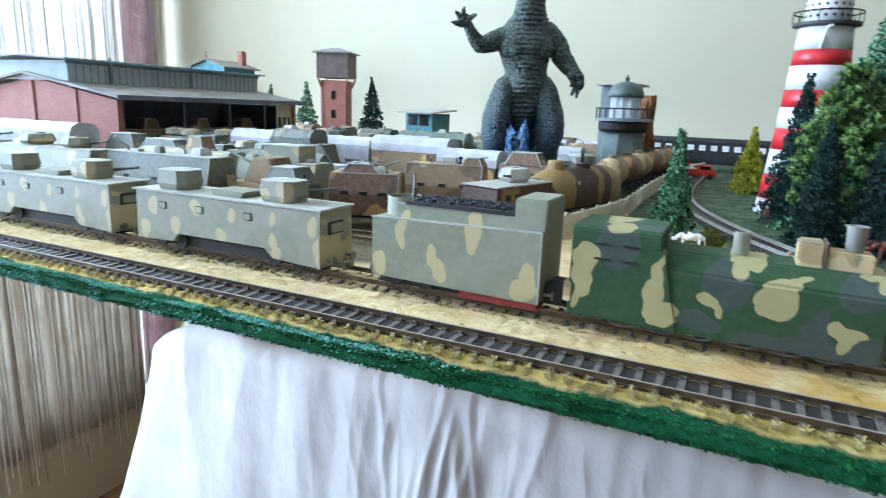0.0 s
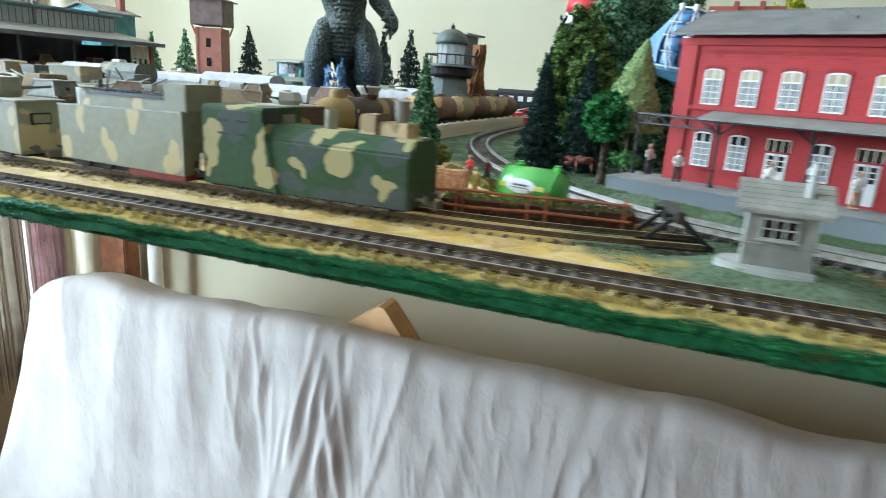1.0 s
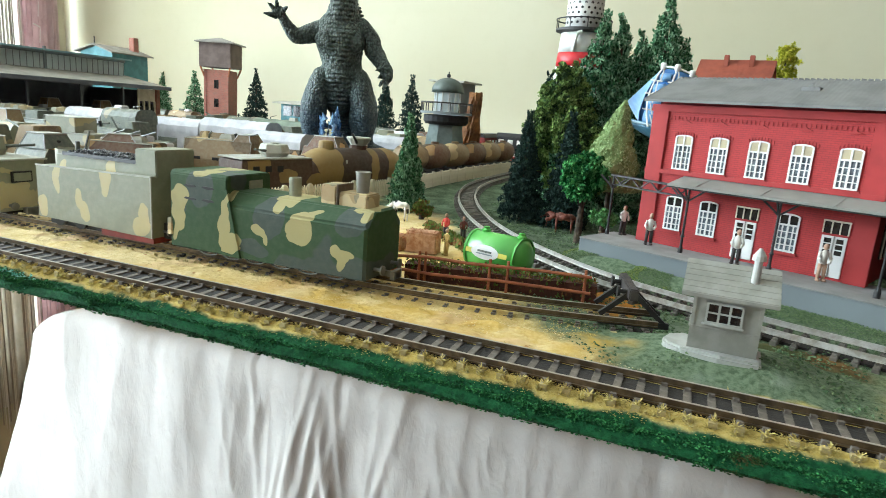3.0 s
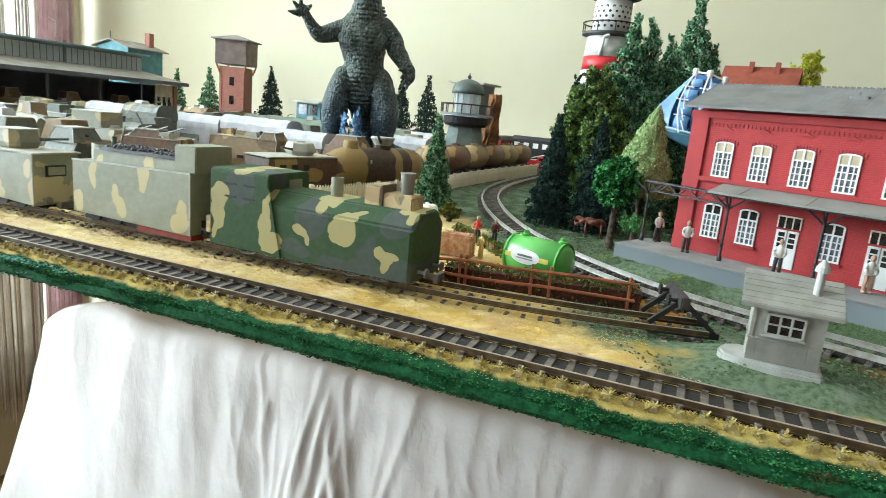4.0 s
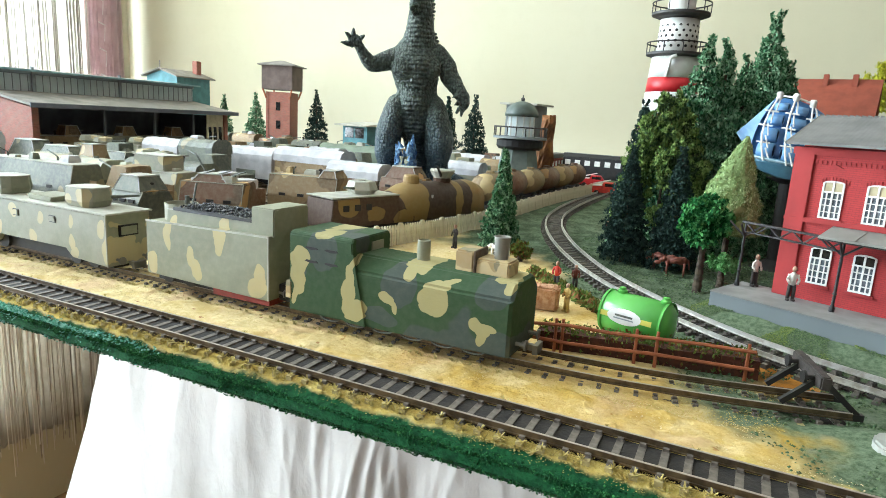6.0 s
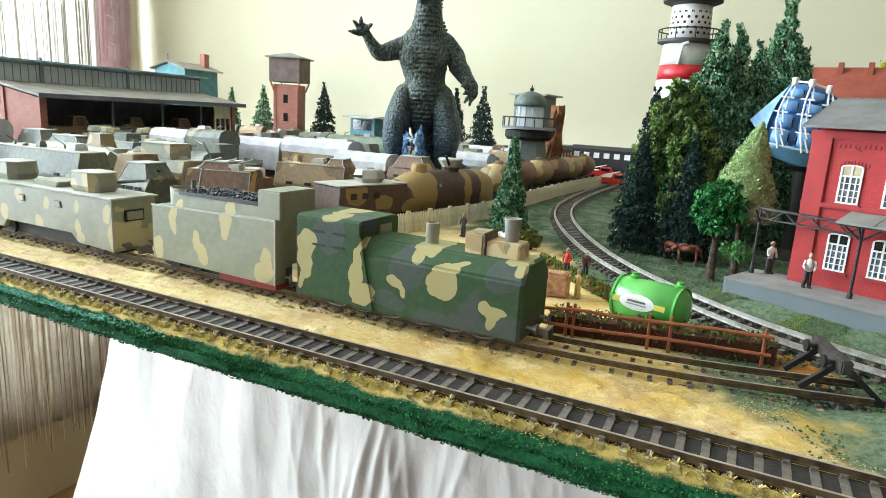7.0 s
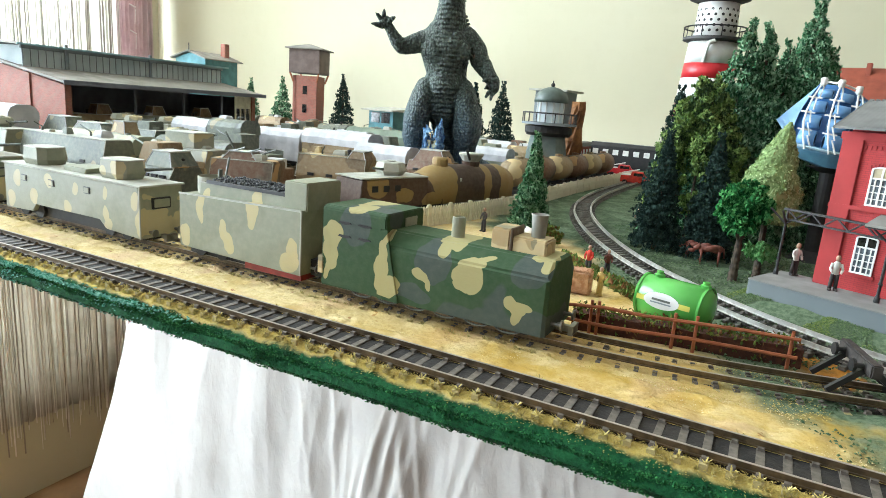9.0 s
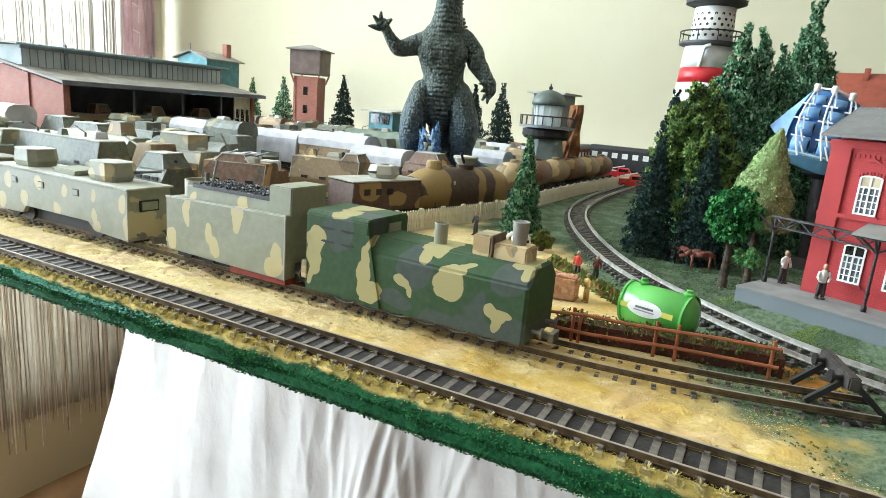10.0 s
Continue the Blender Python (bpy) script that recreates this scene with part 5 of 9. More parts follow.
def tank_engine(at, rot):
    """Brown camouflaged engine: round boiler casing, two domes, a low front with a turret."""
    g = thing("boiler_armoured_engine", "round-backed engine in brown and tan camouflage behind the picket fence", "locomotive", at, rot)
    bm = bmesh.new()
    L0, L1 = -0.018, 0.100
    loops = []
    prof = [(-0.0175, 0.0105), (-0.0178, 0.026)] + [(0.0178 * -math.cos(math.pi * k / 14), 0.0275 + 0.0158 * math.sin(math.pi * k / 14)) for k in range(1, 14)] + [(0.0178, 0.026), (0.0175, 0.0105)]
    for x, k in ((L0, 0.76), (L0 + 0.005, 0.79), (L0 + 0.018, 0.97), (L0 + 0.024, 1.0), (L1 - 0.01, 1.0), (L1, 0.9)):
        loops.append([(x, u, 0.0105 + (z - 0.0105) * k) for u, z in prof])
    rings(bm, loops)
    part("boiler_casing", bm, CAMO_E, g, smooth=True)
    bm = bmesh.new()
    prism(bm, [(-0.092, 0.0105), (-0.0182, 0.0105), (-0.0182, 0.0352), (-0.090, 0.0335)], -0.0172, 0.0172, "y", 0.0006)
    part("fore_body", bm, CAMO_E, g, "tan armoured fore part")
    bm = bmesh.new()
    box(bm, -0.091, -0.0184, -0.0176, 0.0176, 0.0345, 0.0356, 0.0002)
    part("fore_deck", bm, ROOFW, g, "pale flat fore deck")
    turret(g, -0.047, 0.0354, 0.0128, 0.0110, ROOFW, 0.018, 200, 6)
    for x in (0.012,):
        bm = bmesh.new()
        lathe(bm, [(0.0075, 0), (0.0072, 0.006), (0.0062, 0.0078), (0.002, 0.0082)], 16, (x, 0, 0.0422))
        part("dome", bm, CAMO_E, g)
    bm = bmesh.new()
    lathe(bm, [(0.008, 0.0405), (0.009, 0.0455), (0.0092, 0.0460)], 10, (0.054, 0, 0))
    part("tower_base", bm, CAMO_E, g)
    bm = bmesh.new()
    lathe(bm, [(0.008, 0.0460), (0.0125, 0.0525), (0.0120, 0.0540), (0.002, 0.0545)], 10, (0.054, 0, 0))
    tw = part("conning_tower", bm, ROOFW, g, "pale flared tower")
    bm = bmesh.new()
    tube(bm, (0.048, -0.004, 0.048), (0.034, -0.012, 0.0575), 0.0015, 0.0011, 8)
    part("gun_barrel", bm, BLACKP, tw)
    bm = bmesh.new()
    box(bm, 0.022, 0.0235, -0.0184, -0.0170, 0.030, 0.033)
    part("lamp_bracket", bm, ROOFW, g)
    bm = bmesh.new()
    for x in (-0.080, -0.068, -0.056):
        box(bm, x, x + 0.006, -0.0176, -0.015, 0.024, 0.029)
    part("vision_port", bm, BLACKP, g)
    bm = bmesh.new()
    box(bm, -0.086, 0.098, -0.012, 0.012, 0.0075, 0.0115)
    part("underframe", bm, DARKM, g)
    wheels(g, tuple(-0.076 + 0.024 * k for k in range(8)))


tank_engine((-0.1525, 0.510, 0), 73.5)
# round-topped wagons following it
def hopper(at, rot, L, mat):
    g = thing("round_wagon", "round-backed wagon in brown and tan camouflage", "railway wagon", at, rot, "brown train")
    bm = bmesh.new()
    barrel(bm, -L / 2, L / 2, 0, 0.030, 0.0155, 20, 0.5)
    part("shell", bm, mat, g, smooth=True)
    bm = bmesh.new()
    lathe(bm, [(0.005, 0), (0.005, 0.003), (0.002, 0.0035)], 12, (0, 0, 0.0445))
    part("manhole", bm, mat, g)
    base_frame(g, L / 2)


for k, yy in enumerate((0.675, 0.735, 0.795, 0.855, 0.915, 0.975)):
    hopper((-0.132 + 0.004 * k, yy, 0), 90, 0.052, CAMO_B if k % 2 else CAMO_T)

GREY_L = "armoured wagon in grey-green and tan camouflage on the yard tracks"
BROWN_L = "armoured wagon in brown and tan camouflage on the yard tracks"
DARK_L = "dark green armoured wagon on the yard tracks"
WHITE_L = "wagon under a creased white paper cover on the yard tracks"


def yard():
    rng = random.Random(11)
    # rows nearest the front, right to left
    g = boxy_wagon((-0.258, 0.395, 0), 20, 0.052, CAMO_B, BROWN_L, 0.041, "m", roof=CAMO_B)
    trapeze(g, -0.004, 0.041, 0.030, 0.020, 0.006, CAMO_B)
    g = boxy_wagon((-0.296, 0.352, 0), 0, 0.034, CAMO_D, DARK_L, 0.034, "", roof=CAMO_B)
    trapeze(g, 0.0, 0.034, 0.030, 0.026, 0.011, CAMO_D)
    cabin_wagon((-0.332, 0.372, 0), 0, 0.062, CAMO_T, "low tan wagon with a sloped armoured cabin and long gun")
    g = boxy_wagon((-0.430, 0.360, 0), 0, 0.118, CAMO_D, DARK_L, 0.046, "", roof=ROOFW)
    g = boxy_wagon((-0.562, 0.350, 0), 0, 0.130, CAMO_G, GREY_L, 0.045, "tT", roof=ROOFW)
    boxy_wagon((-0.702, 0.350, 0), 0, 0.130, CAMO_G, GREY_L, 0.046, "t", roof=ROOFW)
    boxy_wagon((-0.844, 0.350, 0), 0, 0.130, CAMO_G, GREY_L, 0.046, "b", roof=ROOFW)
    g = boxy_wagon((-0.232, 0.478, 0), 12, 0.066, CAMO_T, "tan and brown armoured wagon with a raised end", 0.044, "", roof=CAMO_T)
    trapeze(g, 0.024, 0.044, 0.017, 0.026, 0.006, CAMO_T)
    g = cabinless((-0.305, 0.452, 0), 10, 0.060)
    g = boxy_wagon((-0.352, 0.412, 0), 0, 0.082, CAMO_G, GREY_L, 0.042, "", roof=ROOFW)
    bm = bmesh.new()
    box(bm, -0.014, 0.024, -0.011, 0.011, 0.0425, 0.0555, 0.0008)
    part("box_turret", bm, CAMO_G, g)
    bm = bmesh.new()
    box(bm, -0.0145, 0.0245, -0.0115, 0.0115, 0.0555, 0.0563)
    part("turret_roof", bm, ROOFW, g)
    covered_wagon((-0.462, 0.412, 0), 0, 0.11, CAMO_G, CAMO_D, "dark wagon with a pale rounded roof", 0.046)
    g = boxy_wagon((-0.555, 0.455, 0), 0, 0.150, CAMO_D, DARK_L, 0.036, "", roof=ROOFW)
    trapeze(g, -0.048, 0.036, 0.048, 0.026, 0.016, CAMO_D)
    trapeze(g, 0.010, 0.036, 0.060, 0.026, 0.013, CAMO_D)
    trapeze(g, 0.058, 0.036, 0.026, 0.020, 0.018, CAMO_T, 0.02)
    covered_wagon((-0.715, 0.430, 0), 0, 0.150, TARP, TARP, WHITE_L, 0.062)
    covered_wagon((-0.880, 0.430, 0), 0, 0.150, TARP, TARP, WHITE_L, 0.060)
    covered_wagon((-0.400, 0.470, 0), 0, 0.10, CAMO_D, CAMO_D, "dark wagon with a rounded roof on the yard tracks", 0.045)
    # white paper-covered wagons
    covered_wagon((-0.456, 0.655, 0), 0, 0.078, TARP, TARP, WHITE_L, 0.052)
    covered_wagon((-0.362, 0.655, 0), 0, 0.100, TARP, CAMO_T, WHITE_L, 0.056)
    covered_wagon((-0.272, 0.622, 0), 0, 0.068, TARP, CAMO_B, WHITE_L, 0.048)
    trapeze(boxy_wagon((-0.208, 0.618, 0), 0, 0.050, CAMO_B, BROWN_L, 0.036, ""), 0, 0.036, 0.040, 0.026, 0.012, CAMO_B)
    covered_wagon((-0.553, 0.600, 0), 0, 0.062, TARP, CAMO_D, WHITE_L, 0.057)
    covered_wagon((-0.490, 0.600, 0), 0, 0.056, CAMO_D, CAMO_D, "dark wagon with a high rounded roof", 0.060)
    covered_wagon((-0.434, 0.850, 0), 0, 0.110, LIGHTG, LIGHTG, "long pale green covered wagon in the yard", 0.054)
    # wagons against and under the open side of the shed
    for x, y, tops in ((-0.640, 0.560, "tT"), (-0.628, 0.602, "t"), (-0.630, 0.655, "m")):
        boxy_wagon((x, y, 0), 0, 0.056, CAMO_G, GREY_L, 0.044, tops, roof=ROOFW)
    for k, y in enumerate((0.575, 0.665, 0.755)):
        g = boxy_wagon((-0.745, y, 0.012), 90, 0.074, (CAMO_T, CAMO_G, CAMO_D)[k], "armoured wagon standing under the goods shed roof", 0.036, ("t", "", "m")[k], roof=ROOFW)
        trapeze(g, 0.016, 0.036, 0.026, 0.022, 0.014, CAMO_T)
    # further rows, thinner detail
    for y, x0, x1 in ((0.530, -0.62, -0.36), (0.705, -0.66, -0.34), (0.765, -0.66, -0.34), (0.715, -0.165, -0.155), (0.820, -0.66, -0.50),
                      (0.815, -0.36, -0.20), (0.885, -0.62, -0.22), (0.945, -0.74, -0.20), (1.005, -0.74, -0.18), (1.065, -0.95, -0.66), (1.065, -0.50, -0.24)):
        x = x1
        while x > x0 + 0.05:
            L = rng.choice((0.05, 0.06, 0.075, 0.09))
            c = (x - L / 2, y + rng.uniform(-0.003, 0.003), 0)
            kind = rng.random()
            if kind < 0.09:
                covered_wagon(c, 0, L, TARP, rng.choice((CAMO_G, CAMO_D)), WHITE_L, rng.uniform(0.042, 0.052))
            elif kind < 0.34:
                covered_wagon(c, 0, L, rng.choice((CAMO_T, CAMO_D, CAMO_G)), CAMO_D, "dark wagon with a rounded roof on the yard tracks", rng.uniform(0.040, 0.050))
            elif kind < 0.58:
                boxy_wagon(c, 0, L, rng.choice((CAMO_G, CAMO_D)), GREY_L, rng.uniform(0.036, 0.044), rng.choice(("t", "b", "tT", "m")), roof=rng.choice((ROOFW, CAMO_G)))
            elif kind < 0.76:
                boxy_wagon(c, 0, L, CAMO_B, BROWN_L, rng.uniform(0.036, 0.044), rng.choice(("t", "b", "m", "")))
            else:
                cabin_wagon(c, 0, max(L, 0.06), rng.choice((CAMO_T, CAMO_D, CAMO_G)), "low armoured wagon with a sloped cabin and long gun")
            x -= L + rng.uniform(0.008, 0.018)


def cabinless(at, rot, L):
    """Flat wagon with pale boxes and rails."""
    g = thing("flat_wagon", "flat brown wagon loaded with pale boxes", "railway wagon", at, rot, "yard wagons")
    h = L / 2
    bm = bmesh.new()
    box(bm, -h, h, -0.016, 0.016, 0.0125, 0.028, 0.0005)
    part("body", bm, CAMO_B, g)
    for k, (x, l, z) in enumerate(((-0.020, 0.016, 0.011), (-0.001, 0.014, 0.014), (0.018, 0.018, 0.009))):
        bm = bmesh.new()
        box(bm, x - l / 2, x + l / 2, -0.010, 0.009, 0.028, 0.028 + z, 0.0010)
        part("pale_box", bm, TARP, g)
    bm = bmesh.new()
    tube(bm, (-h, -0.014, 0.036), (h, -0.014, 0.033), 0.0007, n=6)
    tube(bm, (-h + 0.004, 0.006, 0.036), (-h - 0.012, 0.010, 0.056), 0.0009, n=6)
    part("gun_barrel", bm, GUNM, g)
    base_frame(g, h)
    return g


LIGHTG = plain("pale_green_paint", rgb("74806c"), rgb("667260"), 0.6, scale=50.0)
yard()
for k, y in enumerate((0.345, 0.425, 0.47, 0.515, 0.56, 0.65, 0.705, 0.765, 0.82, 0.885, 0.945, 1.005)):
    lay_track("dark yard track under the standing wagons", [(-0.95 if y < 0.5 else -0.66, y), (-0.5, y), (-0.3, y), (-0.215 if y < 0.5 else -0.165, y)], sleepers=False)
lay_track("dark yard track under the brown train", curve([(-0.198, 0.355), (-0.1525, 0.510), (-0.132, 0.60), (-0.128, 0.72), (-0.122, 0.86), (-0.110, 1.02)], 6), sleepers=False)


def coach(at, rot, L, mat, label, name="passenger_coach"):
    g = thing(name, label, "railway coach", at, rot)
    h, w = L / 2, 0.016
    bm = bmesh.new()
    box(bm, -h, h, -w, w, 0.012, 0.045, 0.0008)
    b = part("body", bm, mat, g)
    bm = bmesh.new()
    prism(bm, [(-w - 0.0005, 0.0450), (-w + 0.004, 0.0515), (w - 0.004, 0.0515), (w + 0.0005, 0.0450)], -h - 0.001, h + 0.001, "x", 0.0006)
    part("roof", bm, BLACKP, g)
    n = int(L / 0.018)
    for i in range(n):
        x = -h + (i + 0.5) * L / n
        bm = bmesh.new()
        box(bm, x - 0.005, x + 0.005, -w - 0.0005, -w + 0.001, 0.031, 0.040)
        part("window", bm, WHITEP, b)
    base_frame(g, h)


coach((-0.075, 1.155, 0.004), -3, 0.20, BLACKP, "black passenger coach with pale windows")
coach((0.15, 1.145, 0.004), -3, 0.22, DARKM, "black passenger coach with pale windows")
coach((-0.20, 1.16, 0.0), 90, 0.12, REDM, "dull red railcar in the yard")

# ---- tracks on the open ground ----
lay_track("brown model railway track along the front edge", FRONT, deep=0.0)
siding_bed(SIDING)
lay_track("siding half buried in yellow scatter, ending at a buffer stop", SIDING, deep=0.0026)
lay_track("curved track with bright rails past the station", BEND, rail=RAILW, deep=0.0016, wood=SLEEPG)

# ---- buildings ----
def lattice_window(parent, x, z, w, h, y, blind=True, rows=4):
    """White glazed window with a low arched head, standing slightly proud of a facade that faces -y."""
    def arch(inset):
        a = w / 2 - inset
        return [(x + a * math.cos(q), z + h * 0.925 + (h * 0.075 - inset) * math.sin(q)) for q in (math.pi * k / 10 for k in range(11))]
    bm = bmesh.new()
    prism(bm, [(x - w / 2, z), (x + w / 2, z)] + arch(0.0), y - 0.0002, y + 0.001, "y")
    win = part("window", bm, PANE, parent)
    bm = bmesh.new()
    prism(bm, [(x - w / 2 + 0.0008, z + h * 0.70), (x + w / 2 - 0.0008, z + h * 0.70)] + arch(0.0008), y - 0.0004, y, "y")
    part("top_light", bm, BLIND if blind else PANED, win, "cream upper light" if blind else "dark upper light")
    t = 0.0009
    bm = bmesh.new()
    for a, b in ((-w / 2, -w / 2 + t), (w / 2 - t, w / 2), (-t / 2, t / 2)):
        box(bm, x + a, x + b, y - 0.0009, y - 0.0001, z, z + h * (0.925 if abs(a) > t else 0.985))
    box(bm, x - w / 2, x + w / 2, y - 0.0010, y - 0.0001, z, z + t)
    box(bm, x - w / 2, x + w / 2, y - 0.0010, y - 0.0001, z + h * 0.68, z + h * 0.68 + t)
    outer, inner = arch(0.0), arch(t)
    for p, q, r, o in zip(outer, outer[1:], inner[1:], inner):
        prism(bm, [p, q, r, o], y - 0.0009, y - 0.0001, "y")
    part("window_frame", bm, WHITEP, win)
    for k in range(1, rows):
        zz = z + h * 0.68 * k / rows
        bm = bmesh.new()
        box(bm, x - w / 2, x + w / 2, y - 0.0007, y - 0.0001, zz, zz + 0.0005)
        part("glazing_bar", bm, WHITEP, win)
    for k in (-0.25, 0.25):
        bm = bmesh.new()
        box(bm, x + k * w - 0.0003, x + k * w + 0.0003, y - 0.0008, y - 0.0001, z, z + h * 0.68)
        part("glazing_bar", bm, WHITEP, win)
    return win


BLIND = plain("cream_light", rgb("b8ab88"), rgb("a5987a"), 0.5, scale=150.0)
_m = Mat("window_pane", 0.15)
PANE = _m.done(_m.mix(_m.ramp(_m.noise(220.0), 0.4, 0.6), rgb("6d747a"), rgb("4f565c")))
_m = Mat("dark_pane", 0.15)
PANED = _m.done(_m.mix(_m.ramp(_m.noise(200.0), 0.4, 0.6), rgb("1f1d1c"), rgb("2e2b28")))

ST_AT, ST_ROT = (0.150, 0.417, 0.0), -24.0


def station():
    s = thing("station_building", "red brick model station, two storeys, white windows, grey roof", "building", (*ST_AT[:2], 0.0145), ST_ROT)
    L, D, H = 0.1225, 0.062, 0.0835
    bm = bmesh.new()
    box(bm, 0, L, 0, D, 0, H)
    wall = part("wall", bm, BRICK, s)
    # corner pilasters, plinth, band and cornice
    for x0, x1 in ((-0.0012, 0.009), (L - 0.009, L + 0.0012)):
        bm = bmesh.new()
        box(bm, x0, x1, -0.0014, 0.004, 0, H, 0.0003)
        part("pilaster", bm, PLAIN_RED, s)
    for z0, z1, o in ((0.043, 0.0455, 0.0016), (H - 0.004, H, 0.0020)):
        bm = bmesh.new()
        box(bm, -o, L + o, -o, D + o, z0, z1, 0.0003)
        part("moulding", bm, PLAIN_RED, s)
    for k in range(46):
        bm = bmesh.new()
        x = 0.010 + k * (L - 0.02) / 45
        box(bm, x - 0.0006, x + 0.0006, -0.0005, 0.001, H - 0.0085, H - 0.0065)
        part("dentil", bm, PLAIN_RED, wall)
    xs = (0.0205, 0.0412, 0.0627, 0.0842, 0.1062)
    for x in xs:
        lattice_window(wall, x, 0.0462, 0.0105, 0.0205, 0.0)
        for k in range(9):
            a = (k - 4) / 4
            bm = bmesh.new()
            box(bm, x + a * 0.0064 - 0.0005, x + a * 0.0064 + 0.0005, -0.0005, 0.001, 0.0664 - 0.0012 * a * a, 0.0687 - 0.0014 * a * a)
            part("arch_brick", bm, PLAIN_RED, wall)
        bm = bmesh.new()
        prism(bm, [(x - 0.0035, 0.0735), (x + 0.003, 0.0735), (x - 0.0005, 0.0752)], -0.0012, 0.001, "y")
        part("keystone", bm, PLAIN_RED, wall)
        bm = bmesh.new()
        box(bm, x - 0.0065, x + 0.0065, -0.0016, 0.001, 0.0450, 0.0461)
        part("sill", bm, PLAIN_RED, wall)
    for k, x in enumerate(xs):
        if k in (2, 4):
            door(wall, x, 0.0015, 0.0115, 0.021)
        else:
            lattice_window(wall, x, 0.010, 0.0105, 0.0205, 0.0, False)
            bm = bmesh.new()
            box(bm, x - 0.0065, x + 0.0065, -0.0016, 0.001, 0.0085, 0.0098)
            part("sill", bm, PLAIN_RED, wall)
    # end wall windows
    for y in (0.020, 0.029, 0.041):
        for z in (0.046, 0.012):
            bm = bmesh.new()
            box(bm, L - 0.0002, L + 0.0006, y - 0.0012, y + 0.0012, z, z + 0.018)
            w = part("window", bm, PANED, wall)
            bm = bmesh.new()
            box(bm, L, L + 0.0010, y + 0.0012, y + 0.0019, z, z + 0.018)
            part("window_frame", bm, CREAM, w)
    # gable and roof
    bm = bmesh.new()
    prism(bm, [(0, H), (D, H), (D / 2, H + 0.0145)], 0.002, L - 0.002, "x")
    part("gable", bm, BRICK, s)
    for sgn in (-1, 1):
        bm = bmesh.new()
        y0, y1 = (-0.010, D / 2) if sgn < 0 else (D + 0.010, D / 2)
        z0 = H + 0.0010
        v = [(-0.003, y0, z0), (L + 0.006, y0, z0), (L + 0.006, y1, H + 0.0165), (-0.003, y1, H + 0.0165)]
        lo = [bm.verts.new(p) for p in v]
        hi = [bm.verts.new((p[0], p[1], p[2] + 0.0014)) for p in v]
        bm.faces.new(lo), bm.faces.new(hi)
        for i in range(4):
            bm.faces.new((lo[i], lo[(i + 1) % 4], hi[(i + 1) % 4], hi[i]))
        roof = part("roof", bm, ROOFG, s, "ribbed grey roof")
        if sgn < 0:
            bm = bmesh.new()
            box(bm, 0.074, 0.083, 0.012, 0.019, H + 0.009, H + 0.0125)
            box(bm, 0.0775, 0.0785, 0.015, 0.016, H + 0.0125, H + 0.0150)
            part("roof_hatch", bm, ROOFG, roof)
    bm = bmesh.new()
    for k in range(44):
        x = -0.002 + k * (L + 0.007) / 43
        tube(bm, (x - 0.0012, D / 2, H + 0.0179), (x + 0.0010, D / 2, H + 0.0177), 0.0010, 0.0008, 7)
    part("ridge_tiles", bm, ROOFG, s)
    for x in (-0.0032, L + 0.0062):
        bm = bmesh.new()
        tube(bm, (x, -0.0098, H + 0.0018), (x, D / 2, H + 0.0172), 0.0009, n=6)
        part("verge_board", bm, ROOFG, s)
    bm = bmesh.new()
    tube(bm, (L + 0.001, -0.0075, H + 0.001), (L + 0.0012, -0.003, H - 0.006), 0.0008, n=8)
    tube(bm, (L + 0.0012, -0.003, H - 0.006), (L + 0.0012, -0.0028, 0.066), 0.0008, n=8)
    part("downpipe", bm, CREAM, s, "cream rain pipe")
    # canopy with iron posts and braces
    bm = bmesh.new()
    prism(bm, [(-0.020, 0.0378), (0, 0.0418), (0, 0.0430), (-0.020, 0.0390)], 0.0235, L + 0.07, "x", 0.0002)
    can = part("canopy", bm, CANOP, s, "sloping grey platform canopy")
    for k in range(5):
        bm = bmesh.new()
        x = 0.040 + k * 0.034
        prism(bm, [(-0.0202, 0.0389), (0, 0.0429), (0, 0.0432), (-0.0202, 0.0393)], x - 0.0003, x + 0.0003, "x")
        part("seam", bm, CANOP, can)
    for x in (-0.0200, 0.0340, 0.0825):
        bm = bmesh.new()
        y = -0.013 if x > 0 else -0.004
        tube(bm, (x, y, 0), (x, y, 0.0385), 0.0008, 0.0007, 8)
        lathe(bm, [(0.0014, 0), (0.0014, 0.002), (0.0008, 0.004)], 10, (x, y, 0))
        lathe(bm, [(0.0008, 0), (0.0013, 0.0006), (0.0008, 0.0012)], 10, (x, y, 0.009))
        for d in (-1, 1):
            tube(bm, (x, y, 0.030), (x + d * 0.0095, y, 0.0375), 0.0006, n=5)
        tube(bm, (x, y, 0.030), (x, y - 0.006, 0.0375), 0.0006, n=5)
        part("canopy_post", bm, BLACKP, s, "black iron post")
    bm = bmesh.new()
    tube(bm, (-0.022, -0.004, 0.0382), (0.036, -0.013, 0.0376), 0.0008, n=5)
    tube(bm, (-0.020, -0.004, 0.0325), (0.034, -0.013, 0.0320), 0.0006, n=5)
    for k in range(8):
        a, b = -0.020 + 0.00675 * k, -0.004 - 0.0011 * k
        tube(bm, (a, b, 0.0325 if k % 2 else 0.0380), (a + 0.00675, b - 0.0011, 0.0380 if k % 2 else 0.0325), 0.0005, n=5)
    tube(bm, (0.0235, -0.0185, 0.0376), (L + 0.065, -0.0185, 0.0376), 0.0007, n=5)
    part("truss", bm, BLACKP, s, "black iron lattice beam")


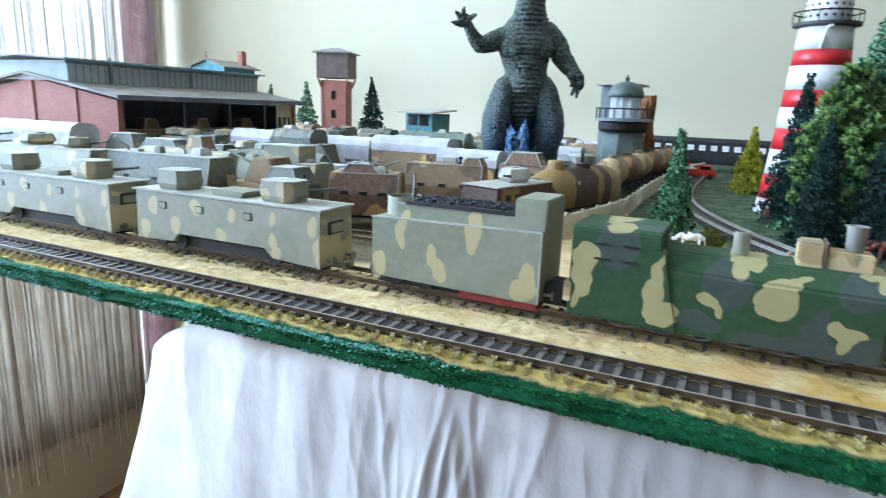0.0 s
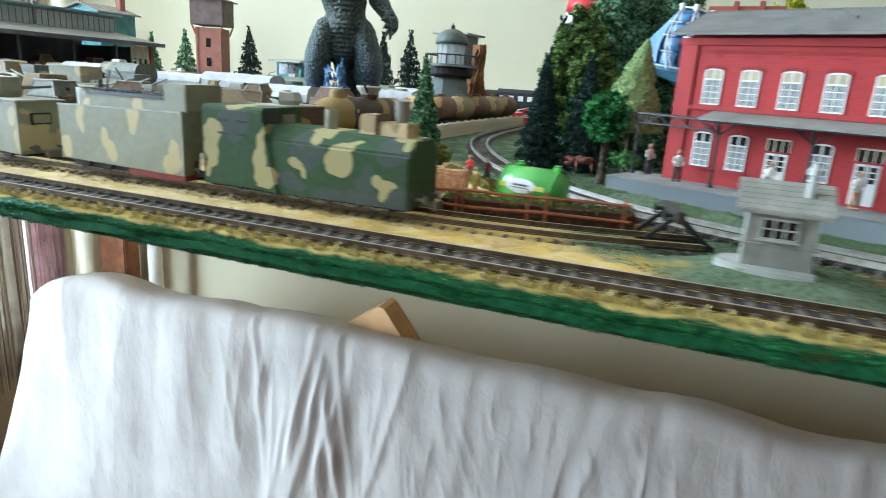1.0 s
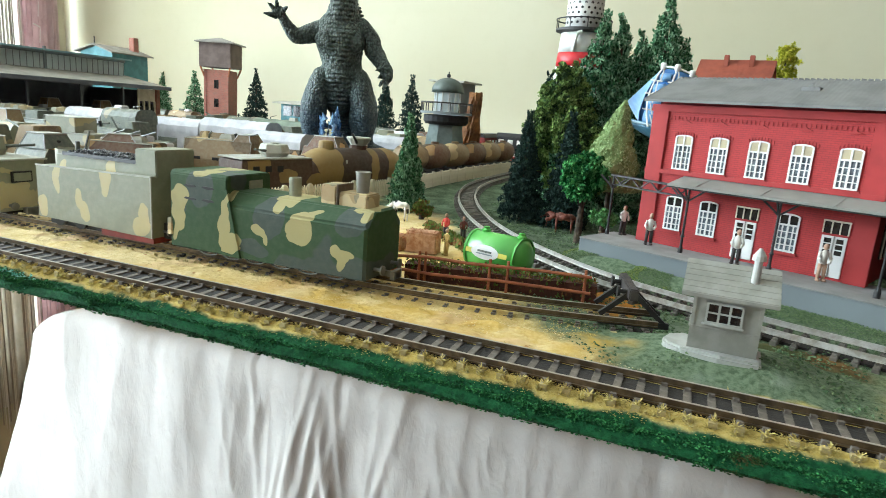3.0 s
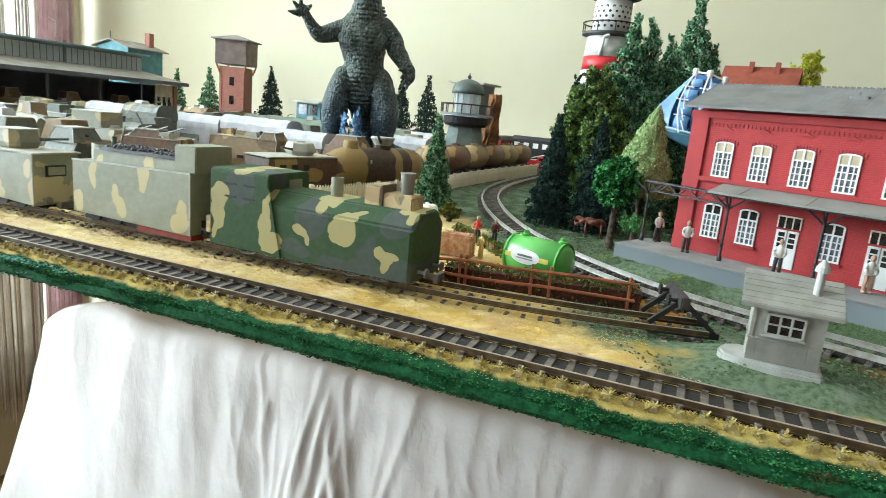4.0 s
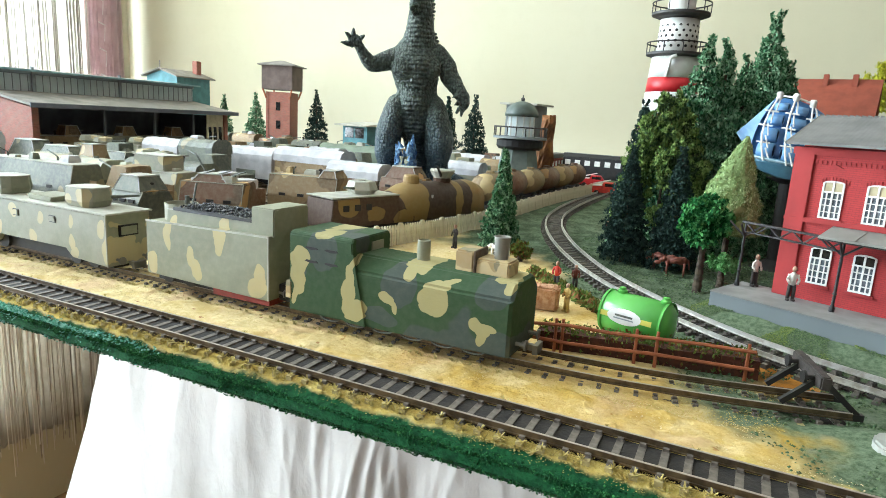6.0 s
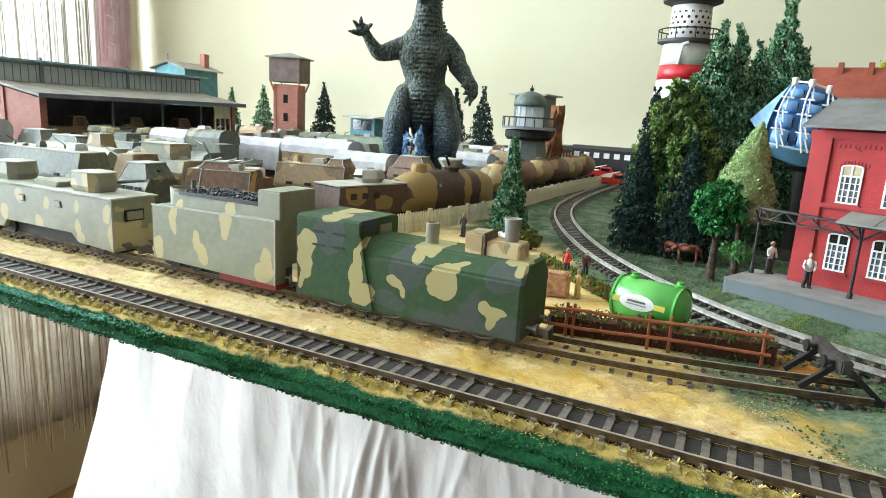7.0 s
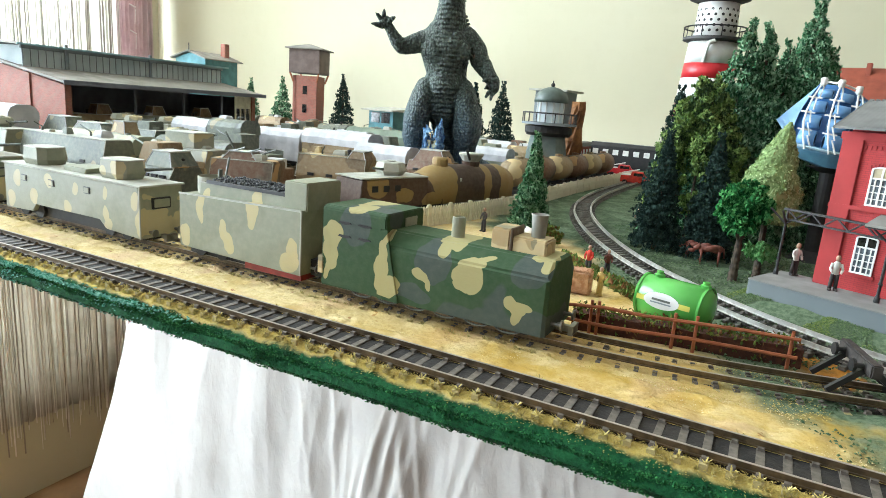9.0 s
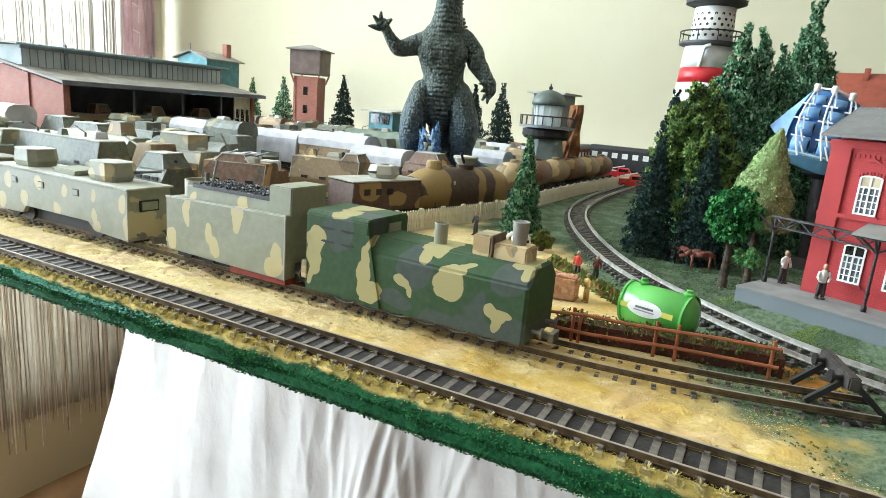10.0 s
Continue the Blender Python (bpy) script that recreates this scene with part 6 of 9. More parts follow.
def door(parent, x, z, w, h):
    bm = bmesh.new()
    box(bm, x - w / 2, x + w / 2, -0.0006, 0.001, z, z + h, 0.0002)
    d = part("door", bm, WHITEP, parent, "white panelled door")
    for i in (-1, 1):
        for k in range(3):
            bm = bmesh.new()
            box(bm, x + i * w * 0.24 - 0.0016, x + i * w * 0.24 + 0.0016, -0.0008, 0.0, z + h * 0.55 + k * 0.0030, z + h * 0.55 + k * 0.0030 + 0.0023)
            part("pane", bm, PANED, d)
    bm = bmesh.new()
    box(bm, x - 0.0003, x + 0.0003, -0.0009, 0, z, z + h)
    part("door_gap", bm, HUTG, d)
    bm = bmesh.new()
    box(bm, x - w / 2, x + w / 2, -0.0004, 0.001, z + h + 0.0012, z + h + 0.0075)
    f = part("fanlight", bm, PANED, parent)
    for k in range(4):
        bm = bmesh.new()
        xx = x - w / 2 + k * w / 3
        box(bm, xx - 0.0003, xx + 0.0003, -0.0008, 0, z + h + 0.0012, z + h + 0.0075)
        part("fanlight_bar", bm, CREAM, f)
    bm = bmesh.new()
    box(bm, x - w / 2 - 0.0004, x + w / 2 + 0.0004, -0.0009, 0, z + h + 0.0072, z + h + 0.0080)
    part("fanlight_head", bm, CREAM, f)


station()


PAVE = plain("platform_paving", rgb("8b8a87"), rgb("797875"), 0.8, scale=70.0)


SHELT = plain("dark_shelter_wood", rgb("2e211a"), rgb("221812"), 0.8, scale=60.0)
NOTICE = plain("olive_board", rgb("5c4d2c"), rgb("4b3e22"), 0.8, scale=60.0)


def on_platform(u, v):
    c, s = math.cos(radians(ST_ROT)), math.sin(radians(ST_ROT))
    return (ST_AT[0] + c * u - s * v, ST_AT[1] + s * u + c * v, 0.0145)


def bank_height(u, v):
    """Heaped ground along the platform's foot, higher at its free end."""
    gap = math.hypot(max(0.0, -0.0228 - u), max(0.0, -0.0315 - v))
    k = max(0.0, 1.0 - gap / 0.0185)
    top = 0.0070 - 0.0030 * max(0.0, min(1.0, u / 0.12))
    return top * k * k * (3 - 2 * k) + 0.0012 * noise.noise((u * 70, v * 70, 7)) * min(1.0, 3 * k)


def platform():
    p = thing("platform", "smooth blue-grey station platform with a paler top", "platform", (*ST_AT[:2], 0), ST_ROT)
    bm = bmesh.new()
    prism(bm, [(-0.0228, -0.0304), (-0.0217, -0.0315), (0.36, -0.0315), (0.36, 0.010), (-0.0228, 0.010)], 0, 0.0138, "z", 0.0004)
    part("retaining_wall", bm, PLATM, p)
    bm = bmesh.new()
    prism(bm, [(-0.0231, -0.0306), (-0.0219, -0.0318), (0.36, -0.0318), (0.36, 0.010), (-0.0231, 0.010)], 0.0138, 0.0145, "z", 0.0002)
    part("paving", bm, PAVE, p, "pale grey paving")
    # grassy bank heaped against its foot
    nu, nv = 90, 30
    verts, faces = [], []
    for i in range(nu + 1):
        for j in range(nv + 1):
            u, v = -0.050 + 0.390 * i / nu, -0.056 + 0.080 * j / nv
            x, y, _ = on_platform(u, v)
            verts.append((x, y, bank_height(u, v) - 0.0012))
    for i in range(nu):
        for j in range(nv):
            a = i * (nv + 1) + j
            faces.append((a, a + nv + 1, a + nv + 2, a + 1))
    bk = soup("grass_bank", GROUND, verts, faces, "low grassy bank against the platform", "bank", "structure")
    for q in bk.data.polygons:
        q.use_smooth = True
    # waiting shelter and bench beyond the station
    s = thing("waiting_shelter", "dark brown open shelter beside the station", "shelter", (*ST_AT[:2], 0.0145), ST_ROT)
    for x0, x1, y0, y1, nm in ((0.122, 0.21, 0.040, 0.043, "back_wall"), (0.207, 0.21, 0.0, 0.04, "side_wall")):
        bm = bmesh.new()
        box(bm, x0, x1, y0, y1, 0, 0.040)
        part(nm, bm, SHELT, s)
    bm = bmesh.new()
    box(bm, 0.1215, 0.214, -0.004, 0.046, 0.040, 0.042)
    part("roof", bm, DARKM, s)
    bm = bmesh.new()
    box(bm, 0.128, 0.136, 0.036, 0.0398, 0.006, 0.026)
    part("notice_board", bm, NOTICE, s)
    bn = thing("bench", "dark wooden bench on the platform", "bench", (*ST_AT[:2], 0.0145), ST_ROT)
    bm = bmesh.new()
    box(bm, 0.140, 0.172, -0.012, -0.006, 0.005, 0.006)
    part("seat", bm, BLACKP, bn)
    for x in (0.143, 0.169):
        bm = bmesh.new()
        box(bm, x, x + 0.001, -0.012, -0.006, 0, 0.005)
        part("leg", bm, BLACKP, bn)
    # platform lamp
    lp = thing("platform_lamp", "black lamp post with a white globe on the platform", "street lamp", (0.263, 0.346, 0.0145))
    bm = bmesh.new()
    lathe(bm, [(0.0016, 0), (0.0014, 0.003), (0.0007, 0.005), (0.0006, 0.028)], 10)
    part("post", bm, BLACKP, lp)
    bm = bmesh.new()
    ball(bm, (0, 0, 0.0293), 0.0016)
    part("globe", bm, WHITEP, lp, smooth=True)


platform()


HUTW = plain("hut_window_frame", rgb("a7a8a2"), rgb("96978f"), 0.6, scale=120.0)


def guard_hut():
    g = thing("guard_hut", "small grey plastic trackside hut with a sloping roof", "hut", (0.195, 0.2542, 0.0055), -2.0)
    bm = bmesh.new()
    prism(bm, [(-0.0222, -0.0030), (-0.0205, -0.0085), (-0.0150, -0.0120), (0.0000, -0.0145), (0.0145, -0.0140), (0.0150, 0.006), (-0.0150, 0.008), (-0.0205, 0.004)], -0.0045, 0.0018, "z", 0.0010)
    part("base", bm, HUTW, g, "pale grey stone base")
    bm = bmesh.new()
    box(bm, -0.0125, 0.0125, -0.0095, 0.0045, 0.0018, 0.0245)
    w = part("wall", bm, HUTG, g)
    for k in range(16):
        bm = bmesh.new()
        x = -0.0118 + k * 0.00157
        box(bm, x - 0.0007, x + 0.0007, -0.0097, -0.0090, 0.0024, 0.0103)
        part("board", bm, HUTG, w)
    bm = bmesh.new()
    box(bm, -0.0130, 0.0130, -0.0101, 0.0049, 0.0104, 0.0111, 0.0002)
    part("rail_band", bm, HUTG, w)
    for x in (-0.0124, 0.0112):
        bm = bmesh.new()
        box(bm, x, x + 0.0012, -0.0099, -0.0090, 0.0112, 0.0240)
        part("corner_board", bm, HUTG, w)
    bm = bmesh.new()
    box(bm, -0.0067, 0.0050, -0.0098, -0.0090, 0.0137, 0.0207)
    win = part("window", bm, PANED, w)
    bm = bmesh.new()
    for a, b, c, d in ((-0.0075, 0.0058, 0.0129, 0.0137), (-0.0075, 0.0058, 0.0207, 0.0215), (-0.0075, -0.0067, 0.0129, 0.0215), (0.0050, 0.0058, 0.0129, 0.0215)):
        box(bm, a, b, -0.0106, -0.0094, c, d)
    for k in range(1, 3):
        x = -0.0067 + 0.0117 * k / 3
        box(bm, x - 0.0004, x + 0.0004, -0.0103, -0.0094, 0.0137, 0.0207)
    box(bm, -0.0067, 0.0050, -0.0103, -0.0094, 0.0169, 0.0175)
    part("window_frame", bm, HUTW, win)
    bm = bmesh.new()
    box(bm, -0.0085, 0.0066, -0.0110, -0.0094, 0.0122, 0.0129, 0.0002)
    part("window_sill", bm, HUTW, win)
    bm = bmesh.new()
    prism(bm, [(-0.0122, 0.0228), (0.0050, 0.0334), (0.0050, 0.0348), (-0.0122, 0.0248)], -0.0172, 0.0172, "x", 0.0003)
    roof = part("roof", bm, HUTG, g, "thin grey boarded lean-to roof")
    for k in range(1, 6):
        bm = bmesh.new()
        u = k / 6
        y, z = -0.0122 + 0.0172 * u, 0.0248 + 0.0100 * u
        tube(bm, (-0.0171, y, z), (0.0171, y, z), 0.00022, n=5)
        part("roof_lap", bm, HUTG, roof)
    bm = bmesh.new()
    prism(bm, [(-0.0095, 0.0240), (0.0045, 0.0240), (0.0045, 0.0330)], -0.0125, 0.0125, "x")
    part("wall_top", bm, HUTG, g)
    bm = bmesh.new()
    lathe(bm, [(0.0016, 0), (0.0015, 0.0100), (0.0026, 0.0103), (0.0024, 0.0122), (0.0006, 0.0150)], 12, (0.0080, -0.0025, 0.0285))
    part("chimney", bm, HUTW, g, "pale chimney with a pointed cap")
    for ch in g.children_recursive:
        ch.data.transform(Matrix.Scale(0.915, 4))


guard_hut()


def water_tower():
    w = thing("water_tower", "tall red brick water tower with a brown boarded tank house", "tower", (-0.836, 1.153, 0), 20)
    bm = bmesh.new()
    prism(bm, [(-0.027, -0.027), (0.027, -0.027), (0.027, 0.027), (-0.027, 0.027)], 0, 0.140, "z", 0.001)
    shaft = part("shaft", bm, BRICKD, w)
    for x in (-0.0275, 0.0225):
        bm = bmesh.new()
        box(bm, x, x + 0.005, -0.0282, -0.022, 0, 0.14)
        part("pilaster", bm, BRICKD, shaft)
    for z in (0.06, 0.10):
        for ang in (0,):
            bm = bmesh.new()
            box(bm, -0.0276, -0.0265, -0.006, 0.006, z, z + 0.018)
            part("window", bm, PANED, shaft)
            bm = bmesh.new()
            box(bm, -0.005, 0.005, -0.0276, -0.0265, z, z + 0.018)
            part("window", bm, PANED, shaft)
    for sx in (-1, 1):
        for sy in (-1, 1):
            bm = bmesh.new()
            tube(bm, (sx * 0.027, sy * 0.027, 0.126), (sx * 0.033, sy * 0.033, 0.146), 0.002, n=6)
            part("bracket", bm, RUST, w)
    bm = bmesh.new()
    box(bm, -0.035, 0.035, -0.035, 0.035, 0.145, 0.197, 0.001)
    tank = part("tank_house", bm, WOODT, w, "brown boarded tank house")
    bm = bmesh.new()
    box(bm, -0.0356, -0.0345, -0.006, 0.006, 0.166, 0.184)
    part("window", bm, CREAM, tank)
    bm = bmesh.new()
    rings(bm, [[(-0.042, -0.042, 0.196), (0.042, -0.042, 0.196), (0.042, 0.042, 0.196), (-0.042, 0.042, 0.196)], [(-0.042, -0.042, 0.1985), (0.042, -0.042, 0.1985), (0.042, 0.042, 0.1985), (-0.042, 0.042, 0.1985)], [(-0.004, -0.004, 0.209), (0.004, -0.004, 0.209), (0.004, 0.004, 0.209), (-0.004, 0.004, 0.209)]])
    part("roof", bm, ROOFS, w, "grey pyramid roof")


WOODT = plain("tank_house_boards", rgb("6a5a52"), rgb("594a43"), 0.75, scale=50.0)
water_tower()


# shed grey with interior shade and haze put into the colour; also posts and fascia
SHEDSH = plain("shed_shade_grey", rgb("6c6e75"), rgb("5b5d64"), 0.9, scale=50.0)


def goods_shed():
    s = thing("goods_shed", "long open-sided brick shed with grey roof and glazed clerestory", "building", (-0.684, 0.516, 0), 1.6)
    D, RX, RZ = 0.340, -0.176, 0.116            # length, ridge line
    # brick gable wall with piers
    bm = bmesh.new()
    prism(bm, [(2 * RX + 0.016, 0), (-0.016, 0), (-0.016, 0.086), (RX, RZ - 0.004), (2 * RX + 0.016, 0.086)], 0.0, 0.006, "y")
    gab = part("gable_wall", bm, BRICKD, s)
    for x, z in ((-0.018, 0.086), (-0.092, 0.098), (RX, 0.109), (-0.262, 0.098)):
        bm = bmesh.new()
        box(bm, x - 0.004, x + 0.004, -0.002, 0.007, 0, z)
        part("pier", bm, BRICKD, gab)
    # inner walls painted darker than the brick, in place of the roof's shade
    bm = bmesh.new()
    box(bm, RX - 0.003, RX + 0.003, 0.006, D, 0, 0.105)
    part("back_wall", bm, SHEDSH, s, "inner wall with the shed's shade painted into its grey")
    bm = bmesh.new()
    box(bm, RX, -0.020, D - 0.004, D, 0, 0.084)
    part("end_wall", bm, SHEDSH, s, "dark end wall")
    for y in (0.10, 0.185, 0.262):
        bm = bmesh.new()
        box(bm, -0.0165, -0.0135, y, y + 0.003, 0, 0.086)
        part("post", bm, SHEDSH, s)
    bm = bmesh.new()
    box(bm, -0.021, -0.013, D - 0.007, D, 0, 0.088)
    part("corner_post", bm, BRICKD, s)
    # pale end screen with tall arched lights
    bm = bmesh.new()
    box(bm, -0.018, -0.016, D - 0.045, D - 0.008, 0.066, 0.086)
    scr = part("end_screen", bm, CREAM, s, "pale panelled end screen")
    for k in range(4):
        bm = bmesh.new()
        y = D - 0.045 + 0.0115 * k
        box(bm, -0.0185, -0.0155, y, y + 0.0028, 0.0, 0.066)
        part("screen_bar", bm, CREAM, scr)
    for k in range(3):
        bm = bmesh.new()
        y = D - 0.0422 + 0.0115 * k
        prism(bm, [(y, 0), (y + 0.0087, 0), (y + 0.0087, 0.056), (y + 0.0044, 0.063), (y, 0.056)], -0.0172, -0.0165, "x")
        part("screen_pane", bm, PANED, scr)
    # shallow roof slopes
    for a, b, za, zb in ((0.0, RX, 0.0885, RZ), (2 * RX, RX, 0.0885, RZ)):
        bm = bmesh.new()
        prism(bm, [(a, za), (b, zb), (b, zb + 0.003), (a, za + 0.003)], -0.012, D + 0.012, "y")
        part("roof", bm, ROOFS, s, "grey felt roof slope")
    for a in (0.0008, 2 * RX - 0.0008):
        bm = bmesh.new()
        box(bm, a - 0.0008, a + 0.0008, -0.012, D + 0.012, 0.0865, 0.0925)
        part("fascia", bm, SHEDSH, s)
    # glazed clerestory, panes between pale bars, divided by a dark upright
    C0, C1 = RX - 0.082, RX + 0.082
    bm = bmesh.new()
    for x in (C0 + 0.002, C1 - 0.0028):
        box(bm, x, x + 0.0008, -0.004, D + 0.002, 0.100, 0.133)
    for y in (-0.004, D + 0.0012):
        box(bm, C0 + 0.0032, C1 - 0.0032, y, y + 0.0008, 0.108, 0.133)
    c = part("clerestory", bm, PANEL, s, "pale glazed clerestory")
    for z0, z1 in ((0.103, 0.1065), (0.1290, 0.1335)):
        bm = bmesh.new()
        box(bm, C1 - 0.003, C1 - 0.0005, -0.006, D + 0.004, z0, z1)
        part("glazing_rail", bm, STONE, c)
    for k in range(34):
        bm = bmesh.new()
        y = -0.004 + k * (D + 0.004) / 33
        box(bm, C1 - 0.0026, C1 - 0.0012, y, y + 0.0007, 0.1065, 0.1290)
        part("glazing_bar", bm, STONE, c)
    for y in (0.053, 0.190):
        bm = bmesh.new()
        box(bm, C1 - 0.002, C1 + 0.0015, y, y + 0.0035, 0.100, 0.140)
        part("mullion", bm, STONE, c)
    bm = bmesh.new()
    prism(bm, [(C0 - 0.008, 0.1330), (RX, 0.1380), (C1 + 0.008, 0.1330), (C1 + 0.008, 0.1352), (RX, 0.1402), (C0 - 0.008, 0.1352)], -0.016, D + 0.010, "y")
    part("clerestory_roof", bm, ROOFS, s)
    bm = bmesh.new()
    box(bm, C1 + 0.0082, C1 + 0.0092, -0.016, D + 0.010, 0.1328, 0.1356)
    part("roof_trim", bm, TRIMT, s, "pale teal roof trim")
    bm = bmesh.new()
    box(bm, RX + 0.003, -0.03, 0.008, D - 0.005, 0, 0.012)
    part("loading_floor", bm, STONE, s)


PANEL = sheer("pale_pane", rgb("e4eaea"), rgb("c6d2d4"), 0.55)
TRIMT = plain("pale_teal_paint", rgb("8fb0b5"), rgb("7b9ca2"), 0.7, scale=60.0)
goods_shed()


def teal_house():
    h = thing("boarded_house", "teal boarded house with a flat-pitched grey roof and brick chimney", "building", (-1.215, 1.20, 0), 3)
    bm = bmesh.new()
    prism(bm, [(-0.050, 0), (0.050, 0), (0.050, 0.168), (0.0, 0.182), (-0.050, 0.168)], -0.055, 0.055, "y")
    b = part("wall", bm, TEAL, h)
    for k in range(17):
        bm = bmesh.new()
        x = -0.048 + k * 0.0058
        box(bm, x, x + 0.0012, -0.0558, -0.0548, 0, 0.155)
        part("batten", bm, TEAL, b)
    for sgn in (-1, 1):
        bm = bmesh.new()
        prism(bm, [(0, 0.184), (sgn * 0.060, 0.166), (sgn * 0.060, 0.169), (0, 0.187)], -0.066, 0.066, "y")
        part("roof", bm, ROOFS, h)
    bm = bmesh.new()
    box(bm, 0.016, 0.032, 0.030, 0.046, 0.165, 0.212, 0.001)
    part("chimney", bm, BRICKD, h)
    bm = bmesh.new()
    tube(bm, (-0.01, -0.05, 0.172), (-0.01, -0.05, 0.205), 0.0012, n=6)
    part("mast", bm, BLACKP, h)
    # low blue-roofed stop behind the figure
    g = thing("low_kiosk", "low kiosk with a pale flat roof and blue-grey front", "kiosk", (-0.585, 1.11, 0), -8)
    bm = bmesh.new()
    box(bm, -0.032, 0.032, -0.03, 0.03, 0, 0.078)
    w = part("wall", bm, TEAL, g)
    for k in range(2):
        bm = bmesh.new()
        box(bm, -0.025 + 0.027 * k, -0.003 + 0.027 * k, -0.0308, -0.0295, 0.055, 0.075)
        part("window", bm, PANED, w)
    bm = bmesh.new()
    prism(bm, [(-0.045, 0.078), (0.04, 0.084), (0.04, 0.087), (-0.045, 0.081)], -0.042, 0.042, "x")
    part("roof", bm, ROOFW, g)


teal_house()


TOWERG = plain("tower_grey_green", rgb("6f7c77"), rgb("606c67"), 0.7, scale=80.0)


def lantern_tower():
    t = thing("lantern_pavilion", "grey tower with a green-grey dome, white lantern and railed gallery", "tower", (-0.152, 0.825, 0))
    bm = bmesh.new()
    lathe(bm, [(0.030, 0), (0.028, 0.045), (0.024, 0.068)], 8)
    part("base", bm, TOWERG, t, "tapering grey-green base")
    bm = bmesh.new()
    lathe(bm, [(0.028, 0.068), (0.031, 0.072), (0.031, 0.080), (0.026, 0.081)], 24)
    part("ring", bm, DARKM, t)
    bm = bmesh.new()
    lathe(bm, [(0.036, 0.082), (0.036, 0.085), (0.02, 0.0855)], 24)
    gal = part("gallery", bm, STONE, t)
    for k in range(18):
        a = 2 * math.pi * k / 18
        bm = bmesh.new()
        tube(bm, (0.035 * math.cos(a), 0.035 * math.sin(a), 0.085), (0.035 * math.cos(a), 0.035 * math.sin(a), 0.0965), 0.0007, n=5)
        part("baluster", bm, GALM, gal)
    bm = bmesh.new()
    torus(bm, (0, 0, 0.097), 0.035, 0.0010, 28, 6)
    part("handrail", bm, GALM, gal)
    bm = bmesh.new()
    lathe(bm, [(0.017, 0.0855), (0.017, 0.112)], 16)
    ln = part("lantern", bm, PANEL, t)
    for k in range(12):
        a = 2 * math.pi * k / 12
        bm = bmesh.new()
        tube(bm, (0.0175 * math.cos(a), 0.0175 * math.sin(a), 0.0855), (0.0175 * math.cos(a), 0.0175 * math.sin(a), 0.113), 0.0010, n=5)
        part("mullion", bm, WHITEP, ln)
    bm = bmesh.new()
    lathe(bm, [(0.0225, 0.111)] + [(0.0225 * math.cos(k * 0.157), 0.1125 + 0.0185 * math.sin(k * 0.157)) for k in range(1, 10)] + [(0.002, 0.1312)], 24)
    part("dome", bm, DOMEM, t, smooth=True)
    bm = bmesh.new()
    ball(bm, (0, 0, 0.1335), 0.0028)
    tube(bm, (0, 0, 0.130), (0, 0, 0.139), 0.0008, n=6)
    part("finial", bm, BLACKP, t)
    # pale box house and rock just behind
    h = thing("pale_tower_house", "pale grey plastered house block with a thin flat roof", "building", (-0.172, 0.90, 0), -6)
    bm = bmesh.new()
    box(bm, -0.022, 0.022, -0.02, 0.025, 0, 0.128)
    part("wall", bm, STONE, h)
    bm = bmesh.new()
    box(bm, -0.029, 0.029, -0.028, 0.033, 0.128, 0.1305)
    part("roof", bm, ROOFW, h)
    rng = random.Random(8)
    bm = bmesh.new()
    loops = []
    for k in range(12):
        z = 0.114 * k / 11
        r = 0.0155 * (1 - 0.45 * (k / 11) ** 1.5)
        loops.append([(r * math.cos(a) * rng.uniform(0.65, 1.25) + 0.002 * k * 0.3, r * math.sin(a) * rng.uniform(0.75, 1.2), z + rng.uniform(-0.003, 0.003)) for a in (2 * math.pi * i / 22 for i in range(22))])
    rings(bm, loops)
    solo("orange_rock", bm, ORANGE, "craggy orange-brown rock beside the lantern tower", "rock", at=(-0.139, 0.885, 0))


DOMEM = plain("green_grey_dome", rgb("56615a"), rgb("454f49"), 0.45, scale=70.0)
lantern_tower()


